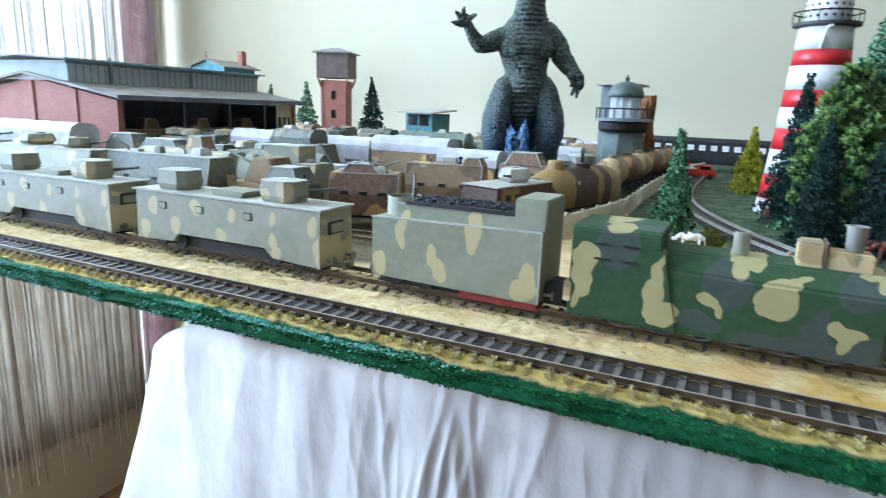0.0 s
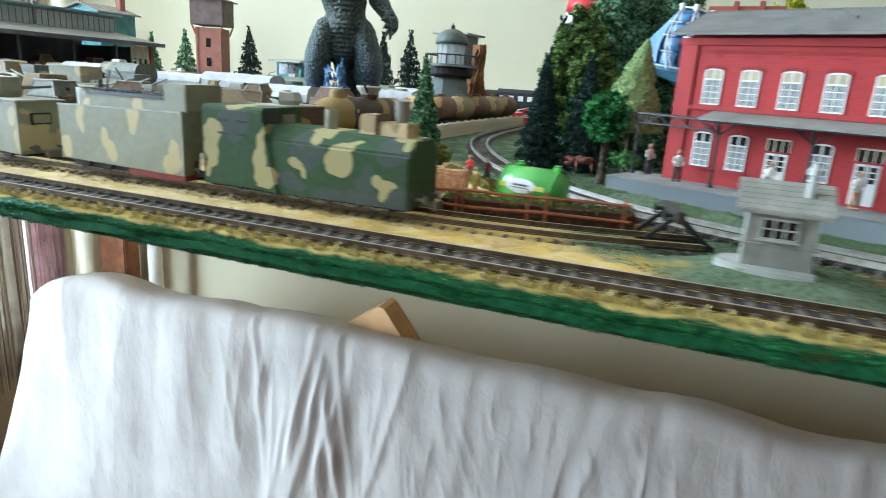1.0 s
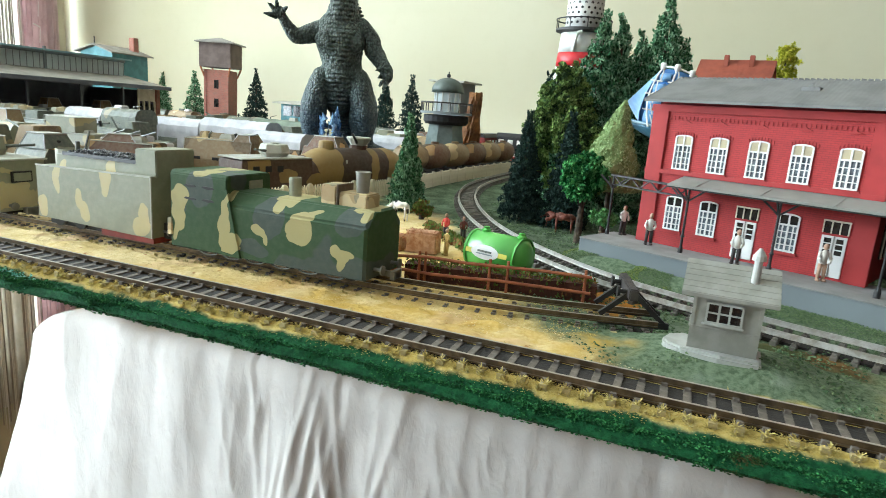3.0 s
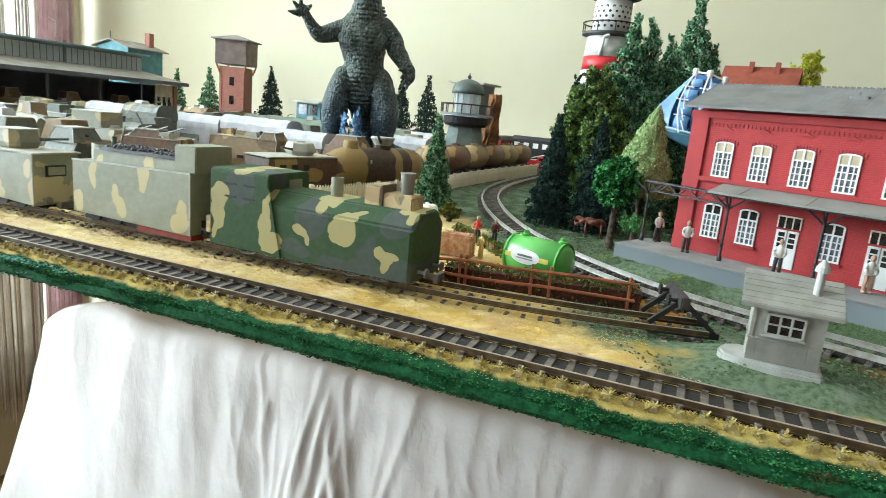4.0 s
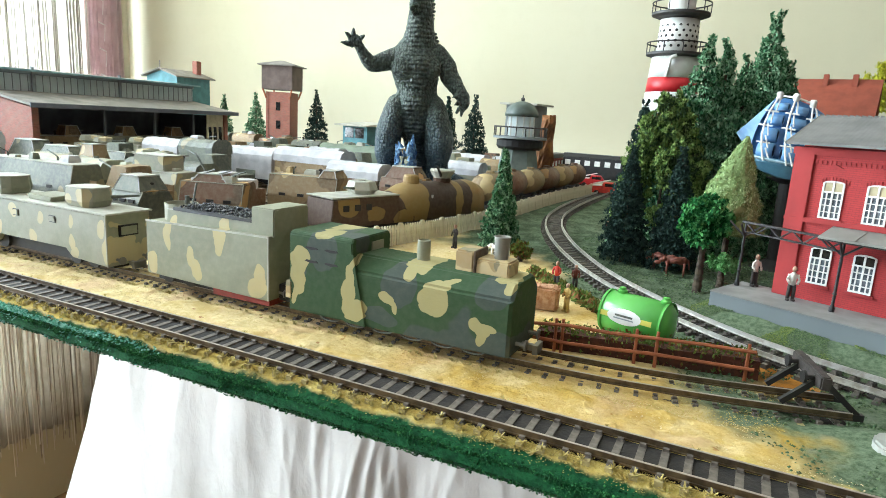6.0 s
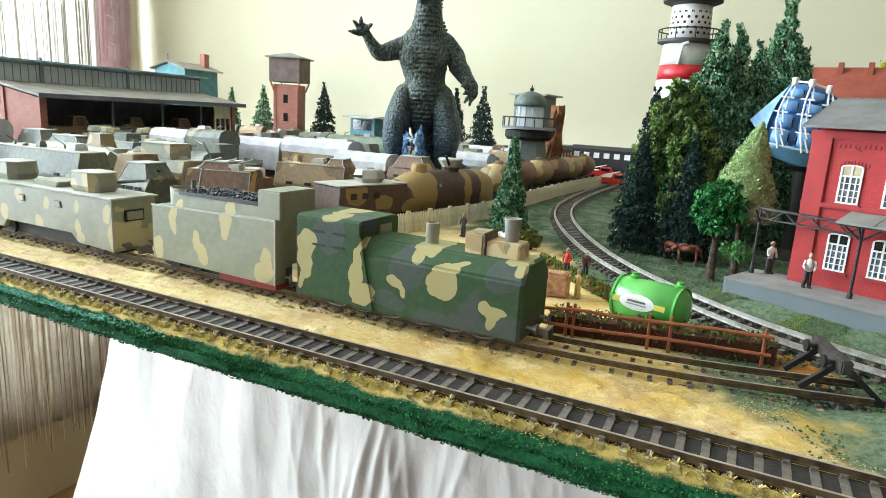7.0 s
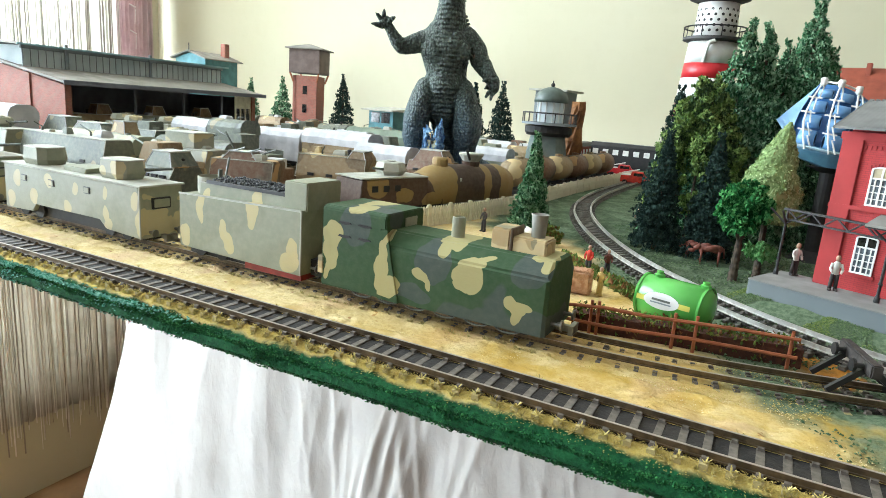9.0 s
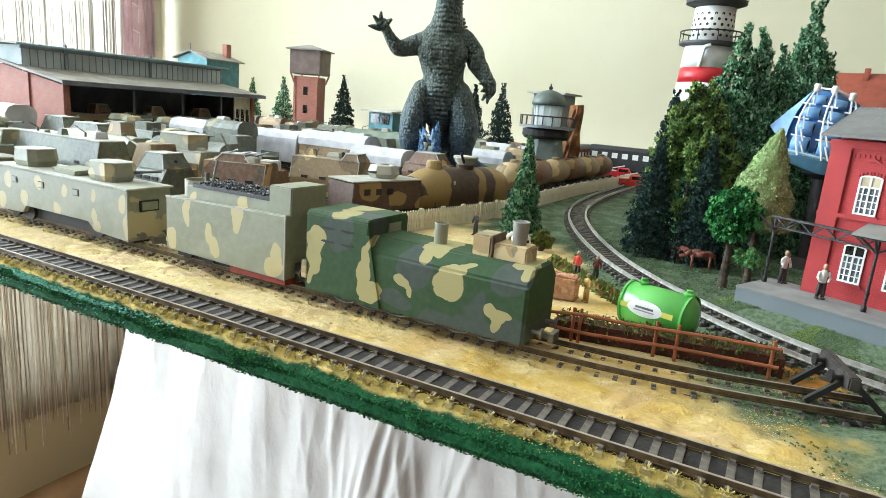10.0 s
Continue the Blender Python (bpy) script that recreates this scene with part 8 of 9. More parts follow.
# ---- the large figure: one plain body ----
def reptile_figure():
    def limb(bm, pts, n=18, steps=5):
        """Rounded limb through (x, y, z, rx, ry)."""
        fine = []
        for a, b, c, d in zip([pts[0], *pts], pts, pts[1:], [*pts[2:], pts[-1]]):
            for k in range(steps):
                t = k / steps
                fine.append([0.5 * (2 * b[i] + (c[i] - a[i]) * t + (2 * a[i] - 5 * b[i] + 4 * c[i] - d[i]) * t * t + (3 * b[i] - a[i] - 3 * c[i] + d[i]) * t ** 3) for i in range(5)])
        fine.append(list(pts[-1]))
        loops = []
        for k, p in enumerate(fine):
            q0, q1 = Vector(fine[max(k - 1, 0)][:3]), Vector(fine[min(k + 1, len(fine) - 1)][:3])
            d = (q1 - q0).normalized()
            side = d.cross(Vector((0, 1, 0)))
            side = side.normalized() if side.length > 1e-4 else Vector((1, 0, 0))
            up = side.cross(d).normalized()
            loops.append([Vector(p[:3]) + side * p[3] * math.cos(t) + up * p[4] * math.sin(t) for t in (2 * math.pi * i / n for i in range(n))])
        rings(bm, loops)
    bm = bmesh.new()
    # trunk, waist, chest, neck and head, leaning a little to one side
    limb(bm, [(0, 0.006, 0.072, 0.010, 0.012), (0.000, 0.004, 0.086, 0.021, 0.022), (0.000, 0.003, 0.102, 0.0290, 0.027), (0.0005, 0.002, 0.115, 0.0300, 0.027), (0.001, 0.001, 0.1265, 0.0262, 0.024), (0.001, 0.0, 0.135, 0.0240, 0.0225), (0.000, -0.001, 0.146, 0.0265, 0.025), (-0.001, -0.002, 0.159, 0.0300, 0.027), (-0.001, 0.0, 0.172, 0.0305, 0.025), (0.0000, 0.0, 0.183, 0.0250, 0.022), (0.0010, -0.002, 0.194, 0.0190, 0.019), (0.0015, -0.004, 0.206, 0.0158, 0.018), (0.0015, -0.006, 0.218, 0.0148, 0.0165), (0.0010, -0.008, 0.228, 0.0130, 0.015), (0.0005, -0.008, 0.236, 0.0100, 0.011), (0.000, -0.008, 0.240, 0.005, 0.006)], 44, 9)
    # head raised, blunt muzzle and open lower jaw
    ball(bm, (0.0005, -0.011, 0.2285), 0.0132, 0.95, 1.1, 0.75, 24, 14)
    limb(bm, [(0.0000, -0.012, 0.2315, 0.0105, 0.008), (-0.0040, -0.026, 0.2385, 0.0085, 0.006), (-0.0060, -0.034, 0.2425, 0.0055, 0.0045)], 20, 6)
    limb(bm, [(-0.0005, -0.012, 0.2200, 0.0095, 0.005), (-0.0050, -0.025, 0.2225, 0.0072, 0.004), (-0.0065, -0.031, 0.2245, 0.0045, 0.003)], 20, 6)
    for s in (-1, 1):
        ball(bm, (-0.0015 + s * 0.0085, -0.020, 0.2385), 0.0028, 1.2, 1.4, 0.8, 10, 7)
    # breast plates and belly
    for s in (-1, 1):
        ball(bm, (-0.0010 + s * 0.0135, -0.016, 0.1580), 0.0155, 1.0, 0.72, 0.92, 28, 18)
    ball(bm, (0.0005, -0.014, 0.1190), 0.0190, 0.95, 0.72, 1.0, 28, 18)
    # thick thighs tapering to the ankles
    for s, hip, ox, w in ((-1, -0.020, -0.0310, 0.0160), (1, 0.022, 0.0300, 0.0168)):
        limb(bm, [(hip * 0.7, 0.004, 0.125, 0.009, 0.012), (hip, 0.0, 0.115, 0.0145, 0.019), ((hip + ox) / 2, -0.004, 0.100, w * 0.93, 0.025), (ox, -0.007, 0.080, w * 1.03, 0.0275), (ox, -0.007, 0.064, w, 0.026), (ox, -0.002, 0.048, w * 0.84, 0.021), (ox, 0.002, 0.032, w * 0.76, 0.018), (ox, 0.002, 0.016, w * 0.84, 0.019), (ox, -0.006, 0.004, w * 1.05, 0.027), (ox, -0.008, 0.0, w, 0.025)], 40, 8)
        for k in (-1, 0, 1):
            tube(bm, (ox + k * 0.011, -0.030, 0.006), (ox + k * 0.013, -0.044, 0.001), 0.006, 0.001, 8)
    # raised arm, bent at the elbow
    limb(bm, [(-0.014, 0.0, 0.1720, 0.0130, 0.0145), (-0.0250, -0.001, 0.1695, 0.0128, 0.014), (-0.0360, -0.003, 0.1660, 0.0118, 0.0125), (-0.0460, -0.006, 0.1620, 0.0102, 0.011), (-0.0535, -0.010, 0.1610, 0.0092, 0.010), (-0.0595, -0.014, 0.1670, 0.0082, 0.009), (-0.0650, -0.018, 0.1740, 0.0068, 0.0075), (-0.0690, -0.021, 0.1795, 0.0062, 0.0062), (-0.0730, -0.023, 0.1850, 0.0076, 0.0055), (-0.0745, -0.024, 0.1885, 0.0050, 0.004)], 30, 7)
    for x, z, tx, tz in ((-0.0765, 0.1810, -0.0860, 0.1800), (-0.0775, 0.1865, -0.0830, 0.1920), (-0.0740, 0.1890, -0.0730, 0.1960), (-0.0685, 0.1840, -0.0615, 0.1880)):
        mx, mz = x + 0.6 * (tx - x), z + 0.75 * (tz - z)
        tube(bm, (x + 0.3 * (-0.073 - x), -0.023, z - 0.001), (mx, -0.028, mz), 0.0030, 0.0023, 8)
        tube(bm, (mx, -0.028, mz), (tx, -0.034, tz), 0.0022, 0.0004, 8)
    # hanging arm with hooked claws
    limb(bm, [(0.0160, 0.0, 0.1785, 0.0125, 0.0145), (0.0265, -0.001, 0.1715, 0.0130, 0.014), (0.0345, -0.003, 0.1600, 0.0124, 0.013), (0.0410, -0.007, 0.1490, 0.0110, 0.0115), (0.0470, -0.011, 0.1400, 0.0094, 0.010), (0.0525, -0.015, 0.1320, 0.0082, 0.0085), (0.0560, -0.018, 0.1245, 0.0072, 0.007), (0.0570, -0.020, 0.1185, 0.0062, 0.0055), (0.0565, -0.021, 0.1145, 0.0042, 0.004)], 30, 7)
    for x, z, tx, tz in ((0.0515, 0.1285, 0.0430, 0.1270), (0.0525, 0.1210, 0.0460, 0.1185), (0.0540, 0.1160, 0.0490, 0.1100), (0.0575, 0.1145, 0.0545, 0.1070)):
        mx, mz = x + 0.55 * (tx - x), z + 0.25 * (tz - z)
        tube(bm, (x, -0.020, z), (mx, -0.027, mz), 0.0026, 0.0020, 8)
        tube(bm, (mx, -0.027, mz), (tx, -0.029, tz), 0.0020, 0.0004, 8)
    # tail sweeping out behind, and rows of back plates
    limb(bm, [(0.004, 0.018, 0.084, 0.020, 0.022), (0.014, 0.044, 0.050, 0.018, 0.019), (0.034, 0.066, 0.026, 0.015, 0.015), (0.062, 0.080, 0.016, 0.011, 0.011), (0.092, 0.086, 0.010, 0.007, 0.007), (0.115, 0.088, 0.006, 0.003, 0.003)], 24, 5)
    for k in range(16):
        z = 0.178 + 0.0042 * k
        u = max(0.0, (0.205 - z) / 0.03)
        tube(bm, (0.0110 + 0.010 * u, 0.006, z), (0.0165 + 0.013 * u + 0.001 * (k % 2), 0.010, z + 0.002), 0.0030, 0.0008, 6)
    for k in range(11):
        z = 0.10 + 0.012 * k
        s = 0.008 + 0.006 * math.sin(math.pi * k / 10)
        prism(bm, [(0.003 * (k % 2) - 0.5 * s, z), (0.5 * s, z), (0.1 * s, z + 1.6 * s)], 0.022, 0.025, "y")
    bm.normal_update()
    for v in bm.verts:
        c = v.co
        near = noise.voronoi((c.x * 230, c.y * 230, c.z * 165))[0]
        d = 0.0007 * min(1.0, (near[1] - near[0]) * 2.2) + 0.0018 * noise.noise(c * 55) + 0.0008 * noise.noise(c * 140)
        v.co = c + v.normal * d
    solo("reptile_figure", bm, REPT, "grey-green scaly upright reptile figure standing in the yard", "figure", smooth=True, at=(-0.243, 0.695, 0.0), rot=27.0)
    # jagged icy blue lump between its feet
    bm = bmesh.new()
    rng = random.Random(16)
    for k in range(90):
        a, h = rng.uniform(0, 6.28), rng.random() ** 1.2
        w = 0.0150 * (1 - 0.45 * h)
        x, y, z = w * math.cos(a) - 0.003 * h, 0.7 * w * math.sin(a), 0.074 * h
        tube(bm, (x, y, z - 0.004), (x * 1.25 + rng.uniform(-0.002, 0.002), y * 1.25, z + rng.uniform(0.004, 0.011)), rng.uniform(0.0026, 0.0046), 0.0005, 6)
    solo("blue_rock", bm, BLUEROCK, "jagged blue and white lump between the figure's feet", "rock", at=(-0.2345, 0.6656, 0.0), rot=27.0)


reptile_figure()


# ---- fences, hedge, buffer stop ----
def picket_fence():
    f = thing("picket_fence", "cream picket fence between the sand and the brown train", "fence")
    line = curve([(-0.140, 0.372), (-0.124, 0.428), (-0.106, 0.512), (-0.097, 0.585), (-0.099, 0.70), (-0.096, 0.85), (-0.086, 0.99), (-0.080, 1.05)], 18)
    bm = bmesh.new()
    for z in (0.005, 0.0125):
        sweep(bm, line, 0.0005, z, z + 0.0014)
    part("rail", bm, CREAM, f)
    bm = bmesh.new()
    prism(bm, [(-0.0010, 0), (0.0010, 0), (0.0010, 0.0150), (0, 0.0168), (-0.0010, 0.0150)], -0.0004, 0.0004, "y")
    me = finish("picket", bm, CREAM)
    bm = bmesh.new()
    box(bm, -0.0017, 0.0017, -0.0012, 0.0012, 0, 0.0178, 0.0002)
    post = finish("post", bm, CREAM)
    d, want, k = 0.0, 0.0, 0
    for (ax, ay), (bx, by) in zip(line, line[1:]):
        seg = math.hypot(bx - ax, by - ay)
        while want <= d + seg and k < 250:
            u = (want - d) / seg
            ob = new("post" if k % 9 == 0 else "picket", post if k % 9 == 0 else me)
            ob.parent = f
            ob.matrix_basis = pose(ax + u * (bx - ax) + 0.0009, ay + u * (by - ay), 0, 0, 0, math.degrees(math.atan2(by - ay, bx - ax)))
            want += 0.0030
            k += 1
        d += seg


picket_fence()


def bar_fence():
    f = thing("rail_fence", "reddish brown wooden rail fence beside the siding", "fence")
    a, b = Vector((0.036, 0.281, 0)), Vector((0.137, 0.300, 0))
    d = b - a
    for u in (0.0, 0.09, 0.22, 0.25, 0.56, 0.645, 1.0):
        p = a + d * u
        bm = bmesh.new()
        tube(bm, p, p + Vector((0, 0, 0.0165)), 0.0008, 0.0007, 6)
        part("post", bm, RUST, f)
    for zs in ((0.0138, 0.0132, 0.0142, 0.0134, 0.0137, 0.0140, 0.0136), (0.0062, 0.0066, 0.0058, 0.0060, 0.0066, 0.0062, 0.0058)):
        bm = bmesh.new()
        us = (-0.03, 0.12, 0.28, 0.45, 0.62, 0.82, 1.03)
        rings(bm, [[a + d * u + Vector((0, -0.0011 + 0.0008 * math.cos(q), z + 0.0008 * math.sin(q))) for q in (0, 1.047, 2.094, 3.142, 4.189, 5.236)] for u, z in zip(us, zs)])
        part("rail", bm, RUST, f)
    bm = bmesh.new()
    tube(bm, a + d * -0.01 + Vector((0, -0.0012, 0.0142)), a + d * 0.15 + Vector((0, -0.0012, 0.0085)), 0.0007, n=6)
    part("brace", bm, RUST, f, "broken rail hanging askew")
    # clipped hedge behind, with bare brown sides
    h = thing("hedge", "low brown and green hedge behind the rail fence", "hedge")
    rng = random.Random(41)
    bm = bmesh.new()
    n = Vector((-d.y, d.x, 0)).normalized()
    p0, p1 = a + d * 0.14 + n * 0.004, a + d * 1.06 + n * 0.004
    loops = []
    for k in range(13):
        p = p0 + (p1 - p0) * k / 12
        w = 0.0055 + 0.0008 * rng.random()
        top = 0.0078 + 0.0010 * rng.random()
        loops.append([p + Vector((0, 0, -0.001)), p + Vector((0, 0, top)), p + n * w + Vector((0, 0, top + 0.0006)), p + n * 2 * w + Vector((0, 0, -0.001))])
    rings(bm, loops)
    part("core", bm, HEDGEC, h, "reddish brown bare hedge side")
    pts = []
    for _ in range(1100):
        p = p0 + (p1 - p0) * rng.random() + n * rng.uniform(-0.0005, 0.013)
        pts.append((p.x, p.y, 0.0086 + rng.uniform(-0.001, 0.002)))
    for _ in range(110):
        p = p0 + (p1 - p0) * rng.random() + n * rng.uniform(-0.0012, 0.0002)
        pts.append((p.x, p.y, rng.uniform(0.001, 0.0085)))
    v, fcs = leaves(rng, pts, 0.0010)
    mesh_part("leaves", HEDGE, v, fcs, h)


HEDGEC = plain("bare_hedge", rgb("552f1d"), rgb("3a2015"), 0.95, scale=350.0, bump=0.9)
bar_fence()


STOPB = plain("worn_beam", rgb("3f3833"), rgb("2a2522"), 0.7, scale=260.0, bump=0.4)


def buffer_stop():
    x, y = SIDING[-1]
    h = math.degrees(math.atan2(SIDING[-1][1] - SIDING[-3][1], SIDING[-1][0] - SIDING[-3][0]))
    b = thing("buffer_stop", "black plastic buffer stop at the end of the siding", "buffer stop", (x - 0.0115, y, 0.0), h)
    for s in (-1, 1):
        yy = s * GAUGE
        for nm, p, q in (("front_strut", (-0.0125, yy, 0.0058), (0.0015, yy, 0.0185)), ("rear_strut", (0.0150, yy, 0.003), (-0.002, yy, 0.0185))):
            bm = bmesh.new()
            q0, q1 = Vector(p), Vector(q)
            d = (q1 - q0).normalized()
            side = Vector((0, 1, 0))
            up = d.cross(side).normalized()
            loops = [[c + side * a * 0.0009 + up * e * 0.0010 for a, e in ((-1, -1), (1, -1), (1, 1), (-1, 1))] for c in (q0, q1)]
            rings(bm, loops)
            part(nm, bm, BLACKP, b)
        bm = bmesh.new()
        tube(bm, (-0.002, yy, 0.0165), (-0.0055, yy, 0.0165), 0.0009, n=8)
        tube(bm, (-0.0055, yy, 0.0165), (-0.0065, yy, 0.0165), 0.0024, n=12)
        part("buffer", bm, BLACKP, b)
        bm = bmesh.new()
        box(bm, -0.0130, 0.0160, yy - 0.0011, yy + 0.0011, 0.0020, 0.0046)
        part("base_bar", bm, BLACKP, b)
    bm = bmesh.new()
    box(bm, -0.0025, 0.0012, -0.0145, 0.0145, 0.0142, 0.0192, 0.0005)
    part("beam", bm, STOPB, b, "worn brown-black beam")
    bm = bmesh.new()
    box(bm, -0.0024, -0.0019, -0.006, 0.006, 0.0148, 0.0184)
    part("plate", bm, STEEL, b, "worn grey plate")


buffer_stop()


YELLOWP = plain("yellow_print", rgb("c9c457"), rgb("bdb84c"), 0.35, scale=80.0)


def green_tank():
    t = thing("storage_tank", "glossy green lying storage tank with a white label", "tank", (0.0885, 0.319, 0.0), -17)
    cz, r = 0.0138, 0.0104
    bm = bmesh.new()
    barrel(bm, -0.0182, 0.0182, 0, cz, r, 40, 0.35)
    part("shell", bm, GREENP, t, smooth=True)
    for x in (-0.0148, 0.0148):
        bm = bmesh.new()
        n = 40
        loops = [[(x + a, R * math.cos(2 * math.pi * i / n), cz + R * math.sin(2 * math.pi * i / n)) for i in range(n)] for a, R in ((-0.0006, r * 0.99), (-0.0006, r * 1.035), (0.0006, r * 1.035), (0.0006, r * 0.99))]
        rings(bm, loops, False)
        part("hoop", bm, GREENP, t)
    for x in (-0.009, 0.013):
        bm = bmesh.new()
        lathe(bm, [(0.0024, 0), (0.0024, 0.0012), (0.0016, 0.0018), (0.0016, 0.0028), (0.0008, 0.0030)], 14, (x, 0, cz + r - 0.0003))
        part("filler_cap", bm, GREENP, t)
    for x in (-0.012, -0.002, 0.010):
        bm = bmesh.new()
        prism(bm, [(-0.008, 0), (0.008, 0), (0.0065, 0.0058), (-0.0065, 0.0058)], x - 0.001, x + 0.001, "x")
        part("saddle", bm, GREENP, t)
    # oval label wrapped on the near side, unreadable writing as bars
    bm = bmesh.new()
    loops = []
    n = 28
    for R in (0.02, 0.55, 1.0):
        loop = []
        for i in range(n):
            a = 2 * math.pi * i / n
            u, w = -0.002 + R * 0.0085 * math.cos(a), radians(188) + R * 0.36 * math.sin(a)
            loop.append((u, (r + 0.00025) * math.cos(w), cz - (r + 0.00025) * math.sin(w)))
        loops.append(loop)
    rings(bm, loops, False)
    lab = part("label", bm, WHITEP, t, "oval white label with dark print")
    for sgn in (-1, 1):
        bm = bmesh.new()
        vs = []
        for u, ww in ((-0.002 + sgn * 0.0078, -0.13), (-0.002 + sgn * 0.0135, -0.13), (-0.002 + sgn * 0.0135, 0.10), (-0.002 + sgn * 0.0078, 0.10)):
            q = radians(188) + ww
            vs.append(bm.verts.new((u, (r + 0.0002) * math.cos(q), cz - (r + 0.0002) * math.sin(q))))
        bm.faces.new(vs)
        part("side_stripe", bm, YELLOWP, t, "pale yellow stripe")
    for k, (dz, w, hh) in enumerate(((0.04, 0.0044, 0.045), (-0.09, 0.0050, 0.028))):
        bm = bmesh.new()
        vs = []
        for u, ww in ((-0.002 - w, dz - hh), (-0.002 + w, dz - hh), (-0.002 + w, dz + hh), (-0.002 - w, dz + hh)):
            g = radians(188) + ww
            vs.append(bm.verts.new((u, (r + 0.0005) * math.cos(g), cz - (r + 0.0005) * math.sin(g))))
        bm.faces.new(vs)
        part("print_bar", bm, GUNM if k == 0 else STONE, lab)


green_tank()


# ---- small figures: plain shapes in one mesh each ----
def figure(at, rot, top, legs, h=0.0195, label="", group="platform figures", sit=False, arms=True):
    bm = bmesh.new()
    s = h / 0.0195
    for sx in (-1, 1):
        if sit:
            tube(bm, (sx * 0.0015 * s, -0.004 * s, 0), (sx * 0.0015 * s, -0.004 * s, 0.005 * s), 0.0011 * s, n=8)
            tube(bm, (sx * 0.0015 * s, -0.004 * s, 0.005 * s), (sx * 0.0015 * s, 0.001 * s, 0.0055 * s), 0.0013 * s, n=8)
        else:
            tube(bm, (sx * 0.0014 * s, 0, 0), (sx * 0.0011 * s, 0, 0.009 * s), 0.0009 * s, 0.0011 * s, 8)
            ball(bm, (sx * 0.0015 * s, -0.0008 * s, 0.0006 * s), 0.0012 * s, 0.9, 1.6, 0.6, 8, 5)
    z = 0.0055 * s if sit else 0.0088 * s
    nleg = len(bm.faces)
    lathe(bm, [(0.0016 * s, z), (0.0017 * s, z + 0.003 * s), (0.0021 * s, z + 0.0058 * s), (0.0009 * s, z + 0.0072 * s)], 12, squash=0.7)
    for sx in (-1, 1):
        tube(bm, (sx * 0.0020 * s, 0, z + 0.0060 * s), (sx * 0.0030 * s, -0.0006 * s, z + 0.0030 * s), 0.0008 * s, 0.0006 * s, 7)
        tube(bm, (sx * 0.0030 * s, -0.0006 * s, z + 0.0030 * s), (sx * 0.0020 * s, -0.0022 * s, z + 0.0012 * s), 0.0007 * s, 0.0006 * s, 7)
    ntop = len(bm.faces)
    ball(bm, (0, -0.0002 * s, z + 0.0089 * s), 0.0014 * s, 0.9, 1, 1.2, 10, 7)
    me_faces = list(bm.faces)
    for i, f in enumerate(me_faces):
        f.material_index = 0 if i < nleg else (1 if i < ntop else 2)
    me = bpy.data.meshes.new("toy_figure")
    bmesh.ops.recalc_face_normals(bm, faces=bm.faces)
    bm.to_mesh(me)
    bm.free()
    for p in me.polygons:
        p.use_smooth = True
    for m in (legs, top, SKIN):
        me.materials.append(m)
    ob = new("toy_figure", me)
    ob.matrix_world = pose(*at, 0, 0, rot)
    return tagged(ob, label, "toy figure", group)


figure((0.139, 0.426, 0.0145), 40, CLOTHW, CLOTHD, label="small toy figure in pale shirt on the platform")
figure((0.157, 0.4025, 0.0145), 10, CLOTHW, CLOTHD, label="stout toy figure in pale shirt on the platform")
figure((0.204, 0.379, 0.0145), -10, CLOTHW, CLOTHD, label="toy figure in white shirt by the door")
figure((0.243, 0.367, 0.0145), 15, CLOTHW, SKIN, label="toy figure in white shirt before the door")
figure((0.289, 0.364, 0.0145), 0, CLOTHR, CLOTHR, 0.019, "seated toy figure in bright red", sit=True)
figure((-0.077, 0.468, 0.0), -20, CLOTHD, CLOTHD, 0.0195, "dark toy figure standing on the sand", "yard figures")
figure((0.027, 0.398, 0.0), -10, CLOTHR, CLOTHD, 0.0180, "toy figure in red by the bend", "yard figures")
figure((0.038, 0.402, 0.0), 30, DEERM, CLOTHD, 0.0165, "brown toy figure by the bend", "yard figures")
SANDM = plain("figure_sand", rgb("c9ad6a"), rgb("b3954f"), 0.7, scale=200.0)
figure((0.046, 0.352, 0.0), -30, SANDM, SANDM, 0.0165, "sand coloured toy figure with a tool", "yard figures")
figure((0.018, 0.600, 0.0), -30, DEERM, CLOTHD, 0.0180, "brown toy figure under the firs", "yard figures")


_m = Mat("pied_hide", 0.7)
PIED = _m.done(_m.mix(_m.ramp(_m.noise(170.0, 1.0), 0.56, 0.59), rgb("d6d2c8"), rgb("26221f")))


def grazing_toy(at, rot, mat, label, s=1.0, spots=None):
    bm = bmesh.new()
    ball(bm, (0.0030 * s, 0, 0.0118 * s), 0.0032 * s, 1.35, 0.72, 1.0, 12, 8)
    ball(bm, (-0.0035 * s, 0, 0.0116 * s), 0.0031 * s, 1.4, 0.75, 0.95, 12, 8)
    tube(bm, (-0.004 * s, 0, 0.0118 * s), (0.004 * s, 0, 0.0116 * s), 0.0025 * s, 0.0025 * s, 10)
    for x in (-0.0055, 0.0055):
        for y in (-0.0017, 0.0017):
            tube(bm, (x * s, y * s, 0), (x * s, y * s, 0.0105 * s), 0.0005 * s, 0.0009 * s, 7)
    tube(bm, (0.0065 * s, 0, 0.0125 * s), (0.0105 * s, 0, 0.0100 * s), 0.0019 * s, 0.0013 * s, 8)
    ball(bm, (0.0118 * s, 0, 0.0088 * s), 0.0016 * s, 1.5, 0.8, 0.9, 8, 6)
    tube(bm, (-0.0078 * s, 0, 0.0125 * s), (-0.0088 * s, 0, 0.0060 * s), 0.0005 * s, n=5)
    solo("toy_grazer", bm, mat, label, "toy figure", smooth=True, at=at, rot=rot, group="grazing toys")


